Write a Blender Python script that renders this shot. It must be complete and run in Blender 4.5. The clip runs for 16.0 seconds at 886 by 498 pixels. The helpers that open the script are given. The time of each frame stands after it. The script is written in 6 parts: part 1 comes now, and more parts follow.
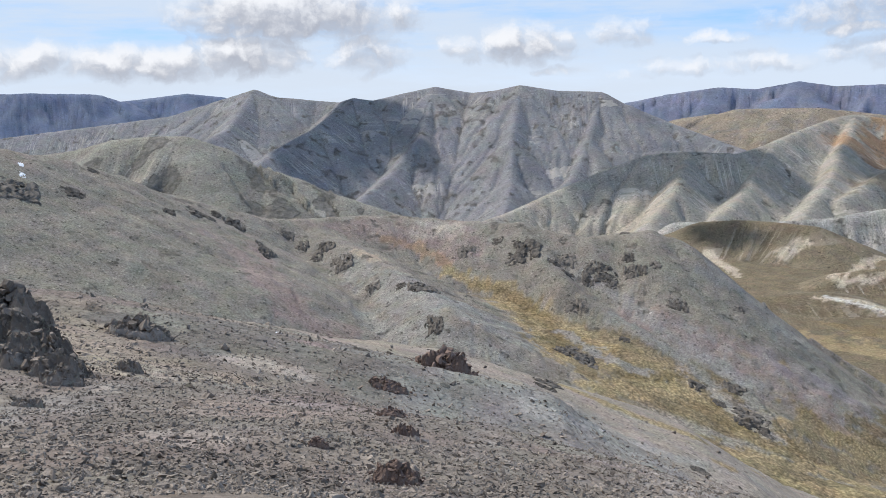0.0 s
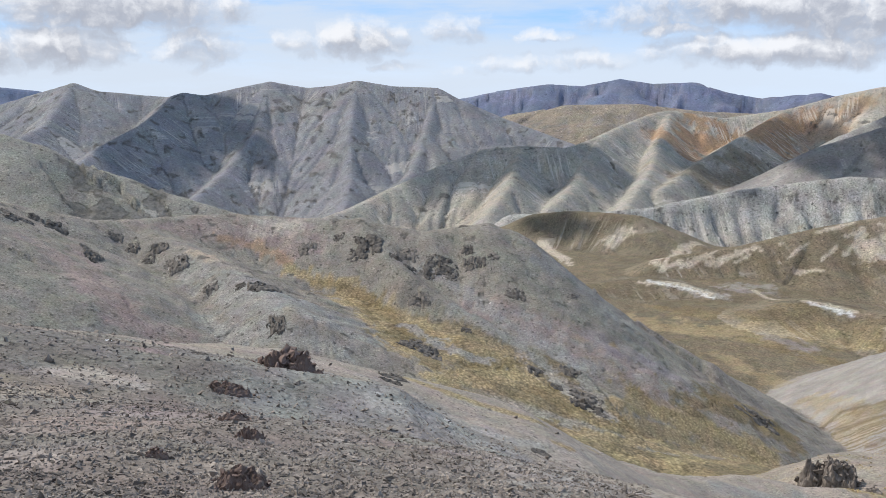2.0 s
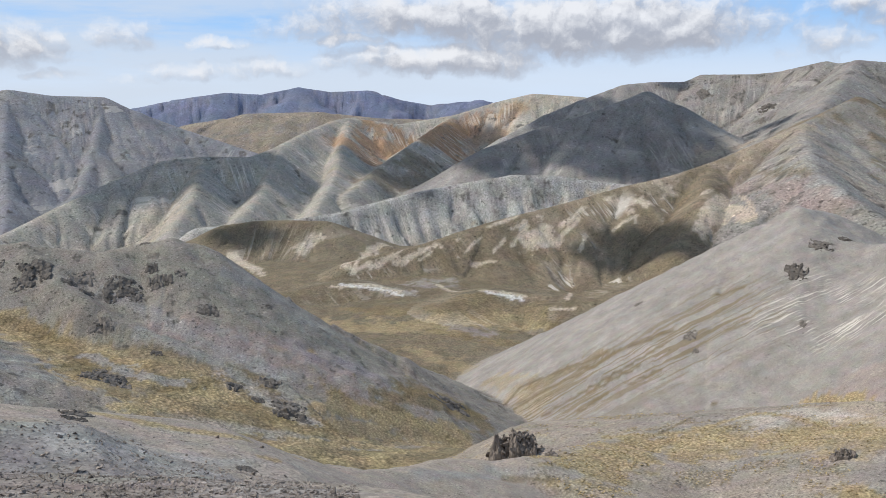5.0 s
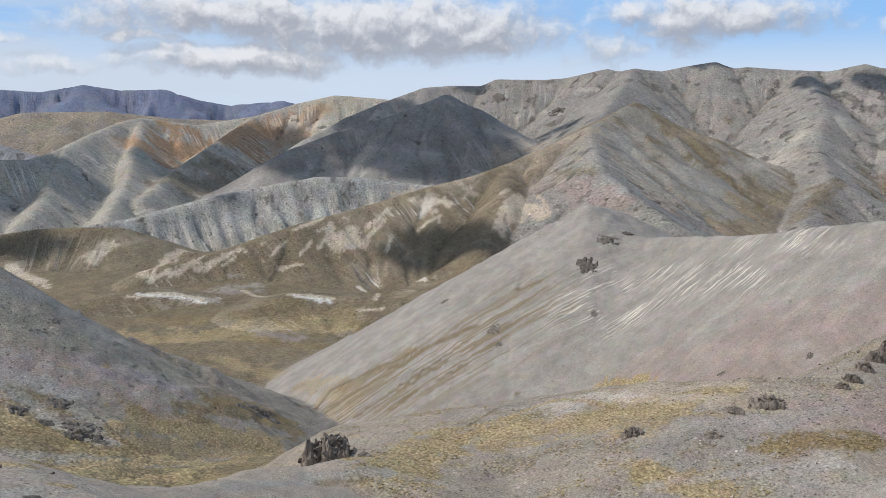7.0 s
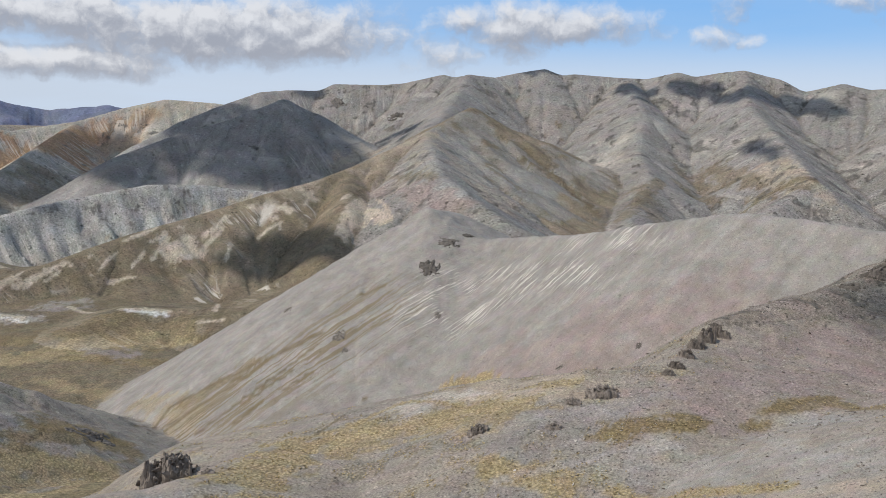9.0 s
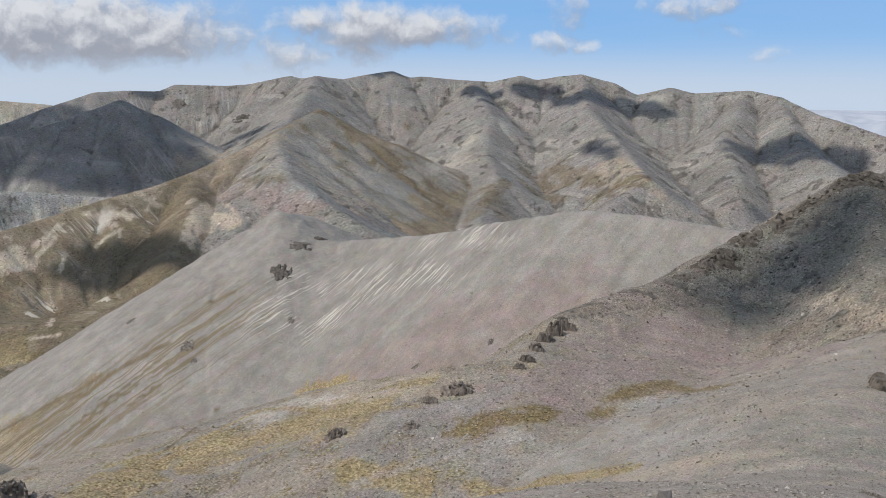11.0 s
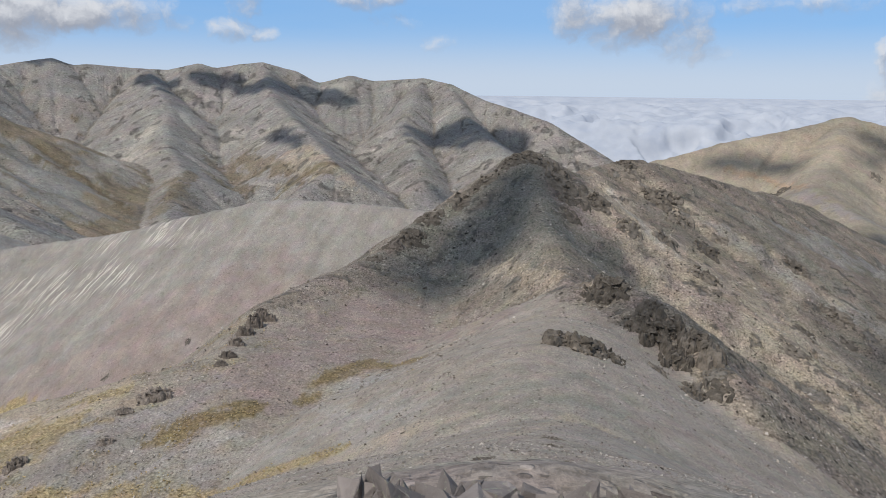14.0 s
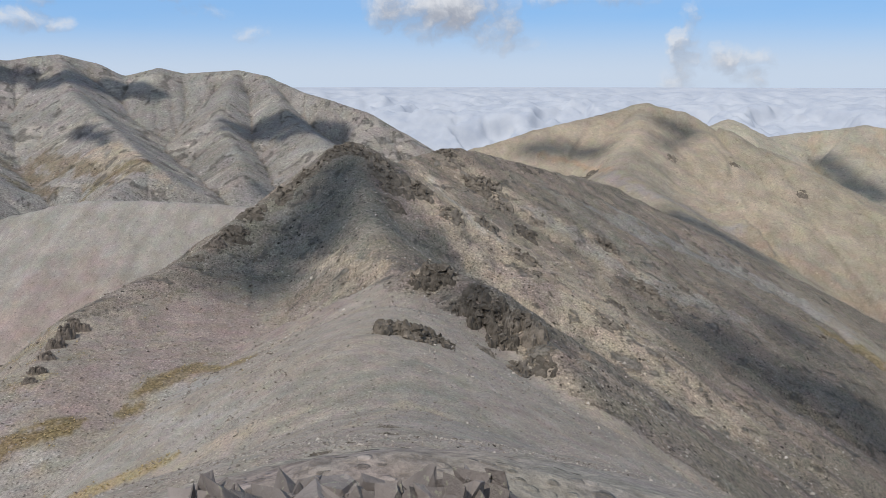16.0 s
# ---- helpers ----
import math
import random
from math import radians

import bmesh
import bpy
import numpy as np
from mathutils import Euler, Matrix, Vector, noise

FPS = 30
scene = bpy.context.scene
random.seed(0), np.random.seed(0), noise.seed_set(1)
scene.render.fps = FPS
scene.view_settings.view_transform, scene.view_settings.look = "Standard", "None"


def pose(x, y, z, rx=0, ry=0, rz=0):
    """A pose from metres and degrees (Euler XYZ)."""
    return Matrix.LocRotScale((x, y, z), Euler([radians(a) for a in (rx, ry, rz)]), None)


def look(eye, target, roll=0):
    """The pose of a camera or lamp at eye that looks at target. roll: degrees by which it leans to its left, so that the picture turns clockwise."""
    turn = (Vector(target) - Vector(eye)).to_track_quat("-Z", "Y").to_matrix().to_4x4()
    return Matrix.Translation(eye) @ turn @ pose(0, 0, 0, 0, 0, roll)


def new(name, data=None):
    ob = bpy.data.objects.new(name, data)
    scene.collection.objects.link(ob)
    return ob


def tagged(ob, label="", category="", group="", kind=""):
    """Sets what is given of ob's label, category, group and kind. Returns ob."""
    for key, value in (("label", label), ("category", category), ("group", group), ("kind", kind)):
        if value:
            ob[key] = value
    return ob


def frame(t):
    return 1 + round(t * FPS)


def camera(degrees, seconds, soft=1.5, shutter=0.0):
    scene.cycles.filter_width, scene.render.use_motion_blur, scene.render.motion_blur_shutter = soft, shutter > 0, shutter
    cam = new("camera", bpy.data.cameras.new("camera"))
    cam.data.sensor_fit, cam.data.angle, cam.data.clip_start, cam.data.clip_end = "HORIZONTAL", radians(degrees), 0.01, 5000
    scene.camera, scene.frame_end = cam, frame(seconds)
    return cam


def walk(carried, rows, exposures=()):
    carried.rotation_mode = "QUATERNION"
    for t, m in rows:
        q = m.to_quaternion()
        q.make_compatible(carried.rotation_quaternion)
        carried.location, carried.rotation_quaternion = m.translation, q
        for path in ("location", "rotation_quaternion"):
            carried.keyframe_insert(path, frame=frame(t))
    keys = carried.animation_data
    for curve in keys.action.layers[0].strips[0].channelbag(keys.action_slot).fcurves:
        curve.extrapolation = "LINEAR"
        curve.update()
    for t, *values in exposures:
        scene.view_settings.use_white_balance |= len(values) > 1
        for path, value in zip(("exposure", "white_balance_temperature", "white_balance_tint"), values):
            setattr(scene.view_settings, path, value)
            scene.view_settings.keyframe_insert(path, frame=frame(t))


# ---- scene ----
cam = camera(55.86, 16.0, soft=0.6)
# seconds, heading to the right, pitch up, lean to the right, all in degrees; the camera turns where it stands
ROWS = [
    (0.0, -0.001, -11.030, 1.099),
    (0.5, 2.399, -11.098, 1.004),
    (1.0, 5.355, -11.289, 0.786),
    (1.5, 7.806, -11.339, 0.691),
    (2.0, 11.034, -11.495, 0.631),
    (2.5, 13.361, -11.551, 0.614),
    (3.0, 16.969, -11.619, 0.744),
    (3.5, 21.151, -11.526, 1.042),
    (4.0, 24.990, -11.335, 1.036),
    (6.5, 42.635, -11.148, -0.088),
    (7.0, 45.835, -11.114, -0.297),
    (7.5, 49.327, -11.253, -0.365),
    (8.0, 51.657, -11.128, -0.448),
    (8.5, 54.524, -10.898, -0.566),
    (9.0, 56.754, -10.697, -0.657),
    (11.5, 70.678, -10.437, -0.666),
    (12.0, 74.771, -10.467, -0.271),
    (12.5, 78.606, -10.541, -0.294),
    (13.0, 82.432, -10.622, -0.447),
    (13.5, 85.313, -10.832, -0.599),
    (14.0, 88.090, -10.952, -0.581),
    (14.5, 91.084, -11.027, -0.494),
    (15.0, 93.626, -10.992, -0.236),
    (15.5, 96.894, -11.173, -0.149),
    (16.0, 100.172, -11.482, -0.000),
]
walk(cam, [(t, pose(0, 0, 0, 90 + pitch, 0, -heading) @ pose(0, 0, 0, 0, 0, -lean)) for t, heading, pitch, lean in ROWS],
     exposures=[(0.0, 0.3), (3.5, 0.26), (6.5, 0.1), (9.0, 0.0), (12.5, -0.12), (14.0, -0.1), (16.0, -0.06)])

# ---- light ----
SUN_AZ, SUN_EL = -48.0, 50.0
world = bpy.data.worlds.new("sky")
scene.world = world
world.use_nodes = True
wn, wl = world.node_tree.nodes, world.node_tree.links
wn.clear()
# clouds of the sky: heading, height over the horizon, half width, half height (degrees), density
SKY_CLOUDS = [
    (-10.2, 4.9, 7.4, 2.0, 1.5),
    (-3.2, 4.6, 2.7, 1.40, 0.90),
    (-12.9, 2.2, 4.6, 1.4, 1.25),
    (-19.2, 1.8, 6.4, 1.3, 1.2),
    (-26.2, 2.0, 3.1, 1.24, 1.00),
    (-4.8, 2.2, 2.8, 1.40, 1.00),
    (5.4, 2.6, 4.7, 1.47, 1.05),
    (1.8, 2.6, 2.1, 0.93, 0.90),
    (12.3, 3.3, 2.7, 1.01, 0.80),
    (18.0, 2.7, 2.3, 0.39, 0.70),
    (20.1, 1.1, 3.5, 0.78, 0.80),
    (15.6, 1.0, 2.7, 0.70, 0.70),
    (24.7, 4.4, 5.0, 0.85, 0.90),
    (26.5, 2.9, 2.7, 0.54, 0.80),
    (8.0, 0.8, 1.9, 0.35, 0.70),
    (12.8, 0.5, 1.6, 0.47, 0.60),
    (42.4, 3.6, 12.0, 2.3, 1.6),
    (32.6, 1.6, 8.4, 1.2, 1.3),
    (21.3, 1.1, 2.1, 0.66, 0.90),
    (63.0, 4.4, 7.4, 1.6, 1.35),
    (61.6, 3.1, 2.3, 1.40, 0.80),
    (45.6, 1.9, 3.1, 0.47, 0.80),
    (56.4, 2.3, 2.7, 1.55, 0.75),
    (32.7, 4.5, 8.5, 1.55, 1.35),
    (25.5, 4.4, 5.8, 1.55, 0.90),
    (52.0, 3.9, 3.1, 1.94, 0.80),
    (74.2, 3.6, 2.0, 0.78, 0.85),
    (76.1, 3.3, 0.9, 0.54, 0.80),
    (75.2, 5.5, 1.6, 1.32, 0.70),
    (82.8, 5.9, 3.5, 0.93, 0.80),
    (85.1, 4.3, 1.6, 0.54, 0.45),
    (87.6, 3.0, 1.2, 0.62, 0.45),
    (96.7, 4.8, 1.9, 1.78, 1.00),
    (100.7, 4.4, 4.3, 2.17, 1.05),
    (103.4, 3.2, 2.3, 1.40, 0.90),
    (104.7, 2.2, 1.9, 0.54, 0.60),
    (110.4, 5.2, 4.3, 0.78, 0.75),
    (116.0, 2.0, 1.2, 2.71, 0.75),
    (118.3, 1.3, 2.7, 1.01, 0.75),
    (120.1, 0.2, 1.2, 0.78, 0.60),
    (116.1, -0.3, 1.9, 1.16, 0.60),
]


def maths(nodes, links, kind, *values, clamp=False):
    n = nodes.new("ShaderNodeMath")
    n.operation, n.use_clamp = kind, clamp
    for k, v in enumerate(values):
        if isinstance(v, (int, float)):
            n.inputs[k].default_value = v
        else:
            links.new(v, n.inputs[k])
    return n.outputs[0]


def vmaths(nodes, links, kind, a, b):
    n = nodes.new("ShaderNodeVectorMath")
    n.operation = kind
    for k, v in enumerate((a, b)):
        if isinstance(v, tuple):
            n.inputs[k].default_value = v
        else:
            links.new(v, n.inputs[k])
    return n


def mixed(nodes, links, factor, a, b, blend="MIX"):
    n = nodes.new("ShaderNodeMix")
    n.data_type, n.blend_type = "RGBA", blend
    for socket, v in ((n.inputs["Factor"], factor), (n.inputs["A"], a), (n.inputs["B"], b)):
        if isinstance(v, (int, float)):
            socket.default_value = v
        elif isinstance(v, tuple):
            socket.default_value = (*v[:3], 1)
        else:
            links.new(v, socket)
    return n.outputs["Result"]


def textured(nodes, links, vector, scale, detail=6.0, rough=0.55, kind="ShaderNodeTexNoise"):
    n = nodes.new(kind)
    n.inputs["Scale"].default_value = scale
    if kind == "ShaderNodeTexNoise":
        n.inputs["Detail"].default_value, n.inputs["Roughness"].default_value = detail, rough
    links.new(vector, n.inputs["Vector"])
    return n


def ranged(nodes, links, value, a, b, c=0.0, d=1.0, smooth=True):
    n = nodes.new("ShaderNodeMapRange")
    n.interpolation_type = "SMOOTHSTEP" if smooth else "LINEAR"
    for k, v in zip(("From Min", "From Max", "To Min", "To Max"), (a, b, c, d)):
        n.inputs[k].default_value = v
    links.new(value, n.inputs["Value"])
    return n.outputs[0]


def cloud_density():
    g = bpy.data.node_groups.new("cloud_density", "ShaderNodeTree")
    g.interface.new_socket("Place", in_out="INPUT", socket_type="NodeSocketVector")
    g.interface.new_socket("Density", in_out="OUTPUT", socket_type="NodeSocketFloat")
    n, l = g.nodes, g.links
    inp, out = n.new("NodeGroupInput"), n.new("NodeGroupOutput")
    warp = textured(n, l, inp.outputs[0], 0.55, 4.0)
    push = vmaths(n, l, "MULTIPLY", vmaths(n, l, "SUBTRACT", warp.outputs["Color"], (0.5, 0.5, 0.5)).outputs[0], (3.2, 1.3, 0))
    place = vmaths(n, l, "ADD", inp.outputs[0], push.outputs[0]).outputs[0]
    total = None
    for az, el, rx, ry, weight in SKY_CLOUDS:
        d = vmaths(n, l, "MULTIPLY", vmaths(n, l, "SUBTRACT", place, (az, el, 0)).outputs[0], (1 / rx, 1 / ry, 0)).outputs[0]
        body = maths(n, l, "MULTIPLY_ADD", vmaths(n, l, "DOT_PRODUCT", d, d).outputs["Value"], -weight * 0.7, weight)
        total = body if total is None else maths(n, l, "MAXIMUM", total, body)
    fluff = textured(n, l, place, 0.5, 7.0, 0.55)
    l.new(maths(n, l, "ADD", total, maths(n, l, "MULTIPLY_ADD", fluff.outputs["Fac"], 2.2, -1.2)), out.inputs[0])
    return g


w_out = wn.new("ShaderNodeOutputWorld")
w_bg = wn.new("ShaderNodeBackground")
w_sky = wn.new("ShaderNodeTexSky")
w_sky.sky_type, w_sky.sun_disc = "NISHITA", False
w_sky.sun_elevation, w_sky.sun_rotation = radians(SUN_EL), radians(SUN_AZ)
w_sky.altitude, w_sky.dust_density, w_sky.ozone_density = 1800, 0.2, 3.0
SKY = 0.1
w_bg.inputs["Strength"].default_value = SKY
w_co = wn.new("ShaderNodeTexCoord")
w_xyz = wn.new("ShaderNodeSeparateXYZ")
wl.new(w_co.outputs["Generated"], w_xyz.inputs[0])
w_az = maths(wn, wl, "MULTIPLY", maths(wn, wl, "ARCTAN2", w_xyz.outputs[0], w_xyz.outputs[1]), 57.2958)
w_el = maths(wn, wl, "MULTIPLY", maths(wn, wl, "ARCSINE", w_xyz.outputs[2]), 57.2958)
w_place = wn.new("ShaderNodeCombineXYZ")
wl.new(w_az, w_place.inputs[0])
wl.new(w_el, w_place.inputs[1])
groups = []
tree = cloud_density()
for shift in ((0, 0, 0), (-0.35, 0.75, 0)):
    g = wn.new("ShaderNodeGroup")
    g.node_tree = tree
    wl.new(vmaths(wn, wl, "ADD", w_place.outputs[0], shift).outputs[0], g.inputs[0])
    groups.append(g.outputs[0])
w_mask = ranged(wn, wl, groups[0], 0.0, 1.15)
w_lit = ranged(wn, wl, maths(wn, wl, "SUBTRACT", groups[0], groups[1]), -0.35, 0.75)
# thin high veil, thicker to the left, and pale air over the horizon
w_veil = textured(wn, wl, vmaths(wn, wl, "MULTIPLY", w_place.outputs[0], (0.06, 0.42, 0)).outputs[0], 1.0, 6.0, 0.6)
w_side = ranged(wn, wl, w_az, 75, -5, 0.1, 1.0)
w_thin = maths(wn, wl, "MULTIPLY", ranged(wn, wl, w_veil.outputs["Fac"], 0.22, 0.58), w_side)
w_air = ranged(wn, wl, w_el, 4.5, 0.0, 0.05, 0.95)
K = 1 / SKY
w_base = mixed(wn, wl, 0.75, w_sky.outputs[0], (0.19 * K, 0.47 * K, 0.93 * K))
w_a = mixed(wn, wl, w_air, w_base, (0.6 * K, 0.7 * K, 0.84 * K))
w_b = mixed(wn, wl, maths(wn, wl, "MULTIPLY", w_thin, 0.88), w_a, (0.56 * K, 0.63 * K, 0.73 * K))
w_high = textured(wn, wl, w_co.outputs["Generated"], 2.6, 6.0, 0.6)
w_over = maths(wn, wl, "MULTIPLY", ranged(wn, wl, w_high.outputs["Fac"], 0.4, 0.6, 0.1, 0.7), ranged(wn, wl, w_el, 9, 26))
w_b = mixed(wn, wl, w_over, w_b, (0.5 * K, 0.52 * K, 0.55 * K))
w_cloud = mixed(wn, wl, w_lit, (0.36 * K, 0.38 * K, 0.44 * K), (0.76 * K, 0.77 * K, 0.8 * K))
w_c = mixed(wn, wl, maths(wn, wl, "MULTIPLY", w_mask, 0.93), w_b, w_cloud)
wl.new(w_c, w_bg.inputs["Color"])
wl.new(w_bg.outputs[0], w_out.inputs[0])

sun = new("sun", bpy.data.lights.new("sun", "SUN"))
sun.data.energy, sun.data.angle, sun.data.color = 3.85, radians(1.4), (1.0, 0.94, 0.86)
sun_to = Vector((math.sin(radians(SUN_AZ)) * math.cos(radians(SUN_EL)), math.cos(radians(SUN_AZ)) * math.cos(radians(SUN_EL)), math.sin(radians(SUN_EL))))
sun.matrix_world = look(sun_to * 100, (0, 0, 0))

# ---- noise ----
def _grad(ix, iy, seed):
    h = (ix.astype(np.int64) * 374761393 + iy.astype(np.int64) * 668265263 + seed * 974634777) & 0xFFFFFFFF
    h = ((h ^ (h >> 13)) * 1274126177) & 0xFFFFFFFF
    a = ((h ^ (h >> 16)) & 0xFFFF).astype(np.float32) * np.float32(2 * math.pi / 65536)
    return np.cos(a), np.sin(a)


def perlin(x, y, seed=0):
    x, y = np.asarray(x, np.float32), np.asarray(y, np.float32)
    ix, iy = np.floor(x), np.floor(y)
    fx, fy = x - ix, y - iy
    u, v = fx * fx * fx * (fx * (fx * 6 - 15) + 10), fy * fy * fy * (fy * (fy * 6 - 15) + 10)
    out = 0
    for dx, wx in ((0, 1 - u), (1, u)):
        for dy, wy in ((0, 1 - v), (1, v)):
            gx, gy = _grad(ix + dx, iy + dy, seed)
            out = out + wx * wy * (gx * (fx - dx) + gy * (fy - dy))
    return out * 1.5


def fbm(x, y, octaves=4, seed=0, gain=0.5):
    out, amp = 0, 1.0
    for n in range(octaves):
        out = out + amp * perlin(x * 2 ** n, y * 2 ** n, seed + 7 * n)
        amp *= gain
    return out


def step(a, b, x):
    q = np.clip((x - a) / (b - a), 0, 1)
    return q * q * (3 - 2 * q)


# ---- the land: a network of crests, each falling away on both sides ----
RIDGES = []


def ridge(group, left, right, width, smooth, gully, gully_length, hollow, reach, crest):
    RIDGES.append((group, left, right, width, smooth, gully, gully_length, hollow, reach, crest))


ridge('far_range', 0.45, 0.45, 20, 0, 60, 260, 0, 0, [(-2453.6, 3772.3, -20.7), (-2065.7, 3997.9, 4.6), (-1936.8, 4061.9, 6.9), (-1697.8, 4167.5, -3.8), (-1562.8, 4166.5, -44.5), (-1598.6, 4419.8, -42.5), (-1342.2, 4504.3, -13.4), (-1176.1, 4550.5, -34.8), (-920.6, 4609, -125.1)])
ridge('haze_tinted_range', 0.4, 0.4, 20, 0, 70, 300, 0, 0, [(858.3, 4009.2, -113.8), (912.1, 3997.3, -86), (1069.7, 3958, -54.7), (1277.9, 3895.8, -26.8), (1431.6, 3841.9, -37.8), (1596.3, 3776.5, -6.3), (1732.5, 3716, -30.2), (1889.9, 3638.4, -25.3), (2042.9, 3554.8, -75.8), (2157.1, 3486.7, -98.9), (2295.2, 3276, -76.6), (2366.7, 3224.7, -95.5), (2589.2, 3049, -173.2)])
ridge('brown_hills', 0.3, 0.3, 60, 0, 30, 200, 0, 0, [(751.3, 3316, -180), (941.7, 3162.8, -132.1), (1109.5, 3107.9, -103), (1354.2, 3009.3, -101.1), (1550.4, 2913.1, -128.2), (1863.6, 2843.8, -144.5)])
ridge('main_mountain', 0.55, 0.55, 12, 0, 26.0, 330, 0, 0, [(-1590.6, 2891.4, -155.1), (-1191, 2970.1, -112.4), (-944.8, 2952.5, -85.1), (-763.8, 2952.8, -32.2), (-639.1, 2931.1, 2.2), (-565.8, 2946.2, -26.2), (-509, 2956.5, -31.3), (-432.6, 2968.7, -40.7), (-349.1, 2929.3, -47.4), (-295.3, 2884.9, -32.5), (-232.9, 2940.8, -44), (-134.6, 2946.9, -22.8), (-16.6, 2950, -0), (22.4, 2949.9, -8.4), (110.3, 2947.9, -23.6), (185.3, 2894.1, -17), (271.3, 2887.3, 0.2), (394.1, 2873.1, -20.9), (536.9, 2849.9, -27.2), (614.2, 2783, -70.2), (759, 2695.2, -137), (907.2, 2543, -200.8), (1024.2, 2444.1, -258.5)])
ridge('main_mountain', 0.6, 0.6, 8, 0, 14.9, 200, 0, 0, [(-295.3, 2884.9, -32.5), (-385.1, 2621.9, -115.8), (-484.3, 2401.6, -174.7), (-530.3, 2238, -223.4)])
ridge('main_mountain', 0.6, 0.6, 8, 0, 14.9, 200, 0, 0, [(-16.6, 2950, -0), (-62.1, 2649.3, -149.4), (-150.5, 2445.4, -249.6), (-215.7, 2239.6, -290.4)])
ridge('main_mountain', 0.6, 0.6, 8, 0, 14.9, 200, 0, 0, [(271.3, 2887.3, 0.2), (213, 2541.1, -166), (196, 2341.8, -262.6), (157.2, 2144.2, -330.3)])
ridge('main_mountain', 0.6, 0.6, 8, 0, 14.9, 200, 0, 0, [(536.9, 2849.9, -27.2), (446.9, 2561.3, -171.6), (367, 2371.8, -268.8), (264.3, 2184.1, -315.4)])
ridge('main_mountain', 0.6, 0.6, 8, 0, 14.9, 200, 0, 0, [(-639.1, 2931.1, 2.2), (-664.6, 2616.9, -118.9), (-722.8, 2393.2, -161.7)])
ridge('left_hill', 0.55, 0.55, 8, 0, 22, 90, 0, 0, [(-532.1, 846.7, -72.5), (-436.4, 899.7, -64.4), (-392.7, 897.9, -59.1), (-348.2, 894.6, -48.3), (-312.7, 897, -45.6), (-268.6, 890.4, -45.4), (-233.5, 889.9, -57.4), (-198.3, 888.1, -74.6), (-156.9, 886.2, -90.8), (-108.2, 873.3, -110), (-48.5, 858.6, -128.2), (-13.5, 849.9, -138.1)])
ridge('shadowed_hill', 0.6, 0.6, 10, 0, 27, 150, 0, 0, [(81.3, 1648, -264.9), (127.3, 1695.2, -259), (238, 1764, -223.9), (357.1, 1815.2, -183.2), (449.2, 1825.5, -153.9), (539.8, 1821.7, -147.8), (643.4, 1809, -154.2), (721.1, 1865.5, -141.6), (842.4, 1978.1, -117.7), (971.6, 2084.7, -93.7), (1034.9, 2109.8, -87.1), (1182.9, 2088.2, -109.7), (1342.5, 2049.4, -88.3), (1472.7, 2020.2, -53.2), (1557.4, 1955.6, -29.6), (1671.1, 1859.4, -41), (1728.4, 1736.4, -79.6)])
ridge('shadowed_hill', 0.6, 0.6, 8, 0, 22.5, 120, 0, 0, [(539.8, 1821.7, -147.8), (458.3, 1637.1, -211.8), (377.5, 1513.6, -256.9)])
ridge('shadowed_hill', 0.6, 0.6, 8, 0, 22.5, 120, 0, 0, [(733.6, 1860.6, -139.2), (595.8, 1645.4, -221.3), (469, 1487.8, -265.5)])
ridge('shadowed_hill', 0.6, 0.6, 8, 0, 22.5, 120, 0, 0, [(1034.9, 2109.8, -87.1), (802, 1722.4, -204.2), (655.1, 1514.4, -255.7)])
ridge('shadowed_hill', 0.6, 0.6, 8, 0, 22.5, 120, 0, 0, [(1342.5, 2049.4, -88.3), (987.6, 1796.4, -180.2), (781.7, 1621.4, -230.3)])
ridge('grey_cliffs', 0.7, 0.8, 8, 0, 24, 70, 0, 0, [(405.9, 1444, -239.7), (537.7, 1400.3, -236.5), (643.9, 1376.9, -226.5), (716.6, 1374.4, -214.9), (800.5, 1362.2, -200), (872.1, 1341.4, -189.5), (979, 1290.7, -172.1), (1059.3, 1252, -176.1), (1132.1, 1200.3, -188.6), (1188.3, 1130.3, -196.1)])
ridge('dark_mountain', 0.5, 0.62, 10, 0, 15.0, 180, 0, 0, [(944.2, 1473.4, -211.7), (1080.1, 1502, -135.8), (1189.5, 1481.6, -102.3), (1296.3, 1429.9, -69.4), (1357.1, 1400.2, -45.5), (1424.5, 1375.2, -20), (1454.8, 1313.4, -50.2), (1460.7, 1215, -110.9), (1454.1, 1143.8, -156.7)])
ridge('dark_mountain', 0.6, 0.6, 10, 0, 15.0, 180, 0, 0, [(1079.3, 1683.8, -235.3), (1284.1, 1724.4, -134), (1432.2, 1735.3, -81.2), (1533.6, 1714.1, -45), (1646.7, 1676.6, -7.1), (1723.1, 1641.7, -0.6), (1791.5, 1597, -1.8)])
ridge('big_range', 0.58, 0.58, 10, 0, 14.9, 220, 0, 0, [(1791.5, 1597, -1.8), (1822.7, 1561.4, 17.1), (1902.2, 1463.4, 16.2), (1939.6, 1413.4, 21), (1963.3, 1291.5, 46.4), (1979.7, 1266.2, 39), (1960.6, 1202.6, 45.5), (2037.1, 1171.6, 39.2), (2112.5, 1139, 53.5), (2145.7, 1075.2, 65.2), (2168.1, 1029.1, 47.4), (2181.4, 1000.7, 51.7), (2223.5, 903.2, 43.6), (2256.8, 816.7, 39.7), (2235.6, 724.2, 57.7), (2248.5, 683.2, 45.9), (2265.7, 623.7, 56.9), (2280.6, 566.7, 63.4), (2298.8, 488, 42.5), (2312.4, 418.9, 9.2), (2276.6, 327.5, 30.4), (2284.4, 267, 15.7), (2246.3, 129.3, 24.6), (2199.1, 61.9, 10.2)])
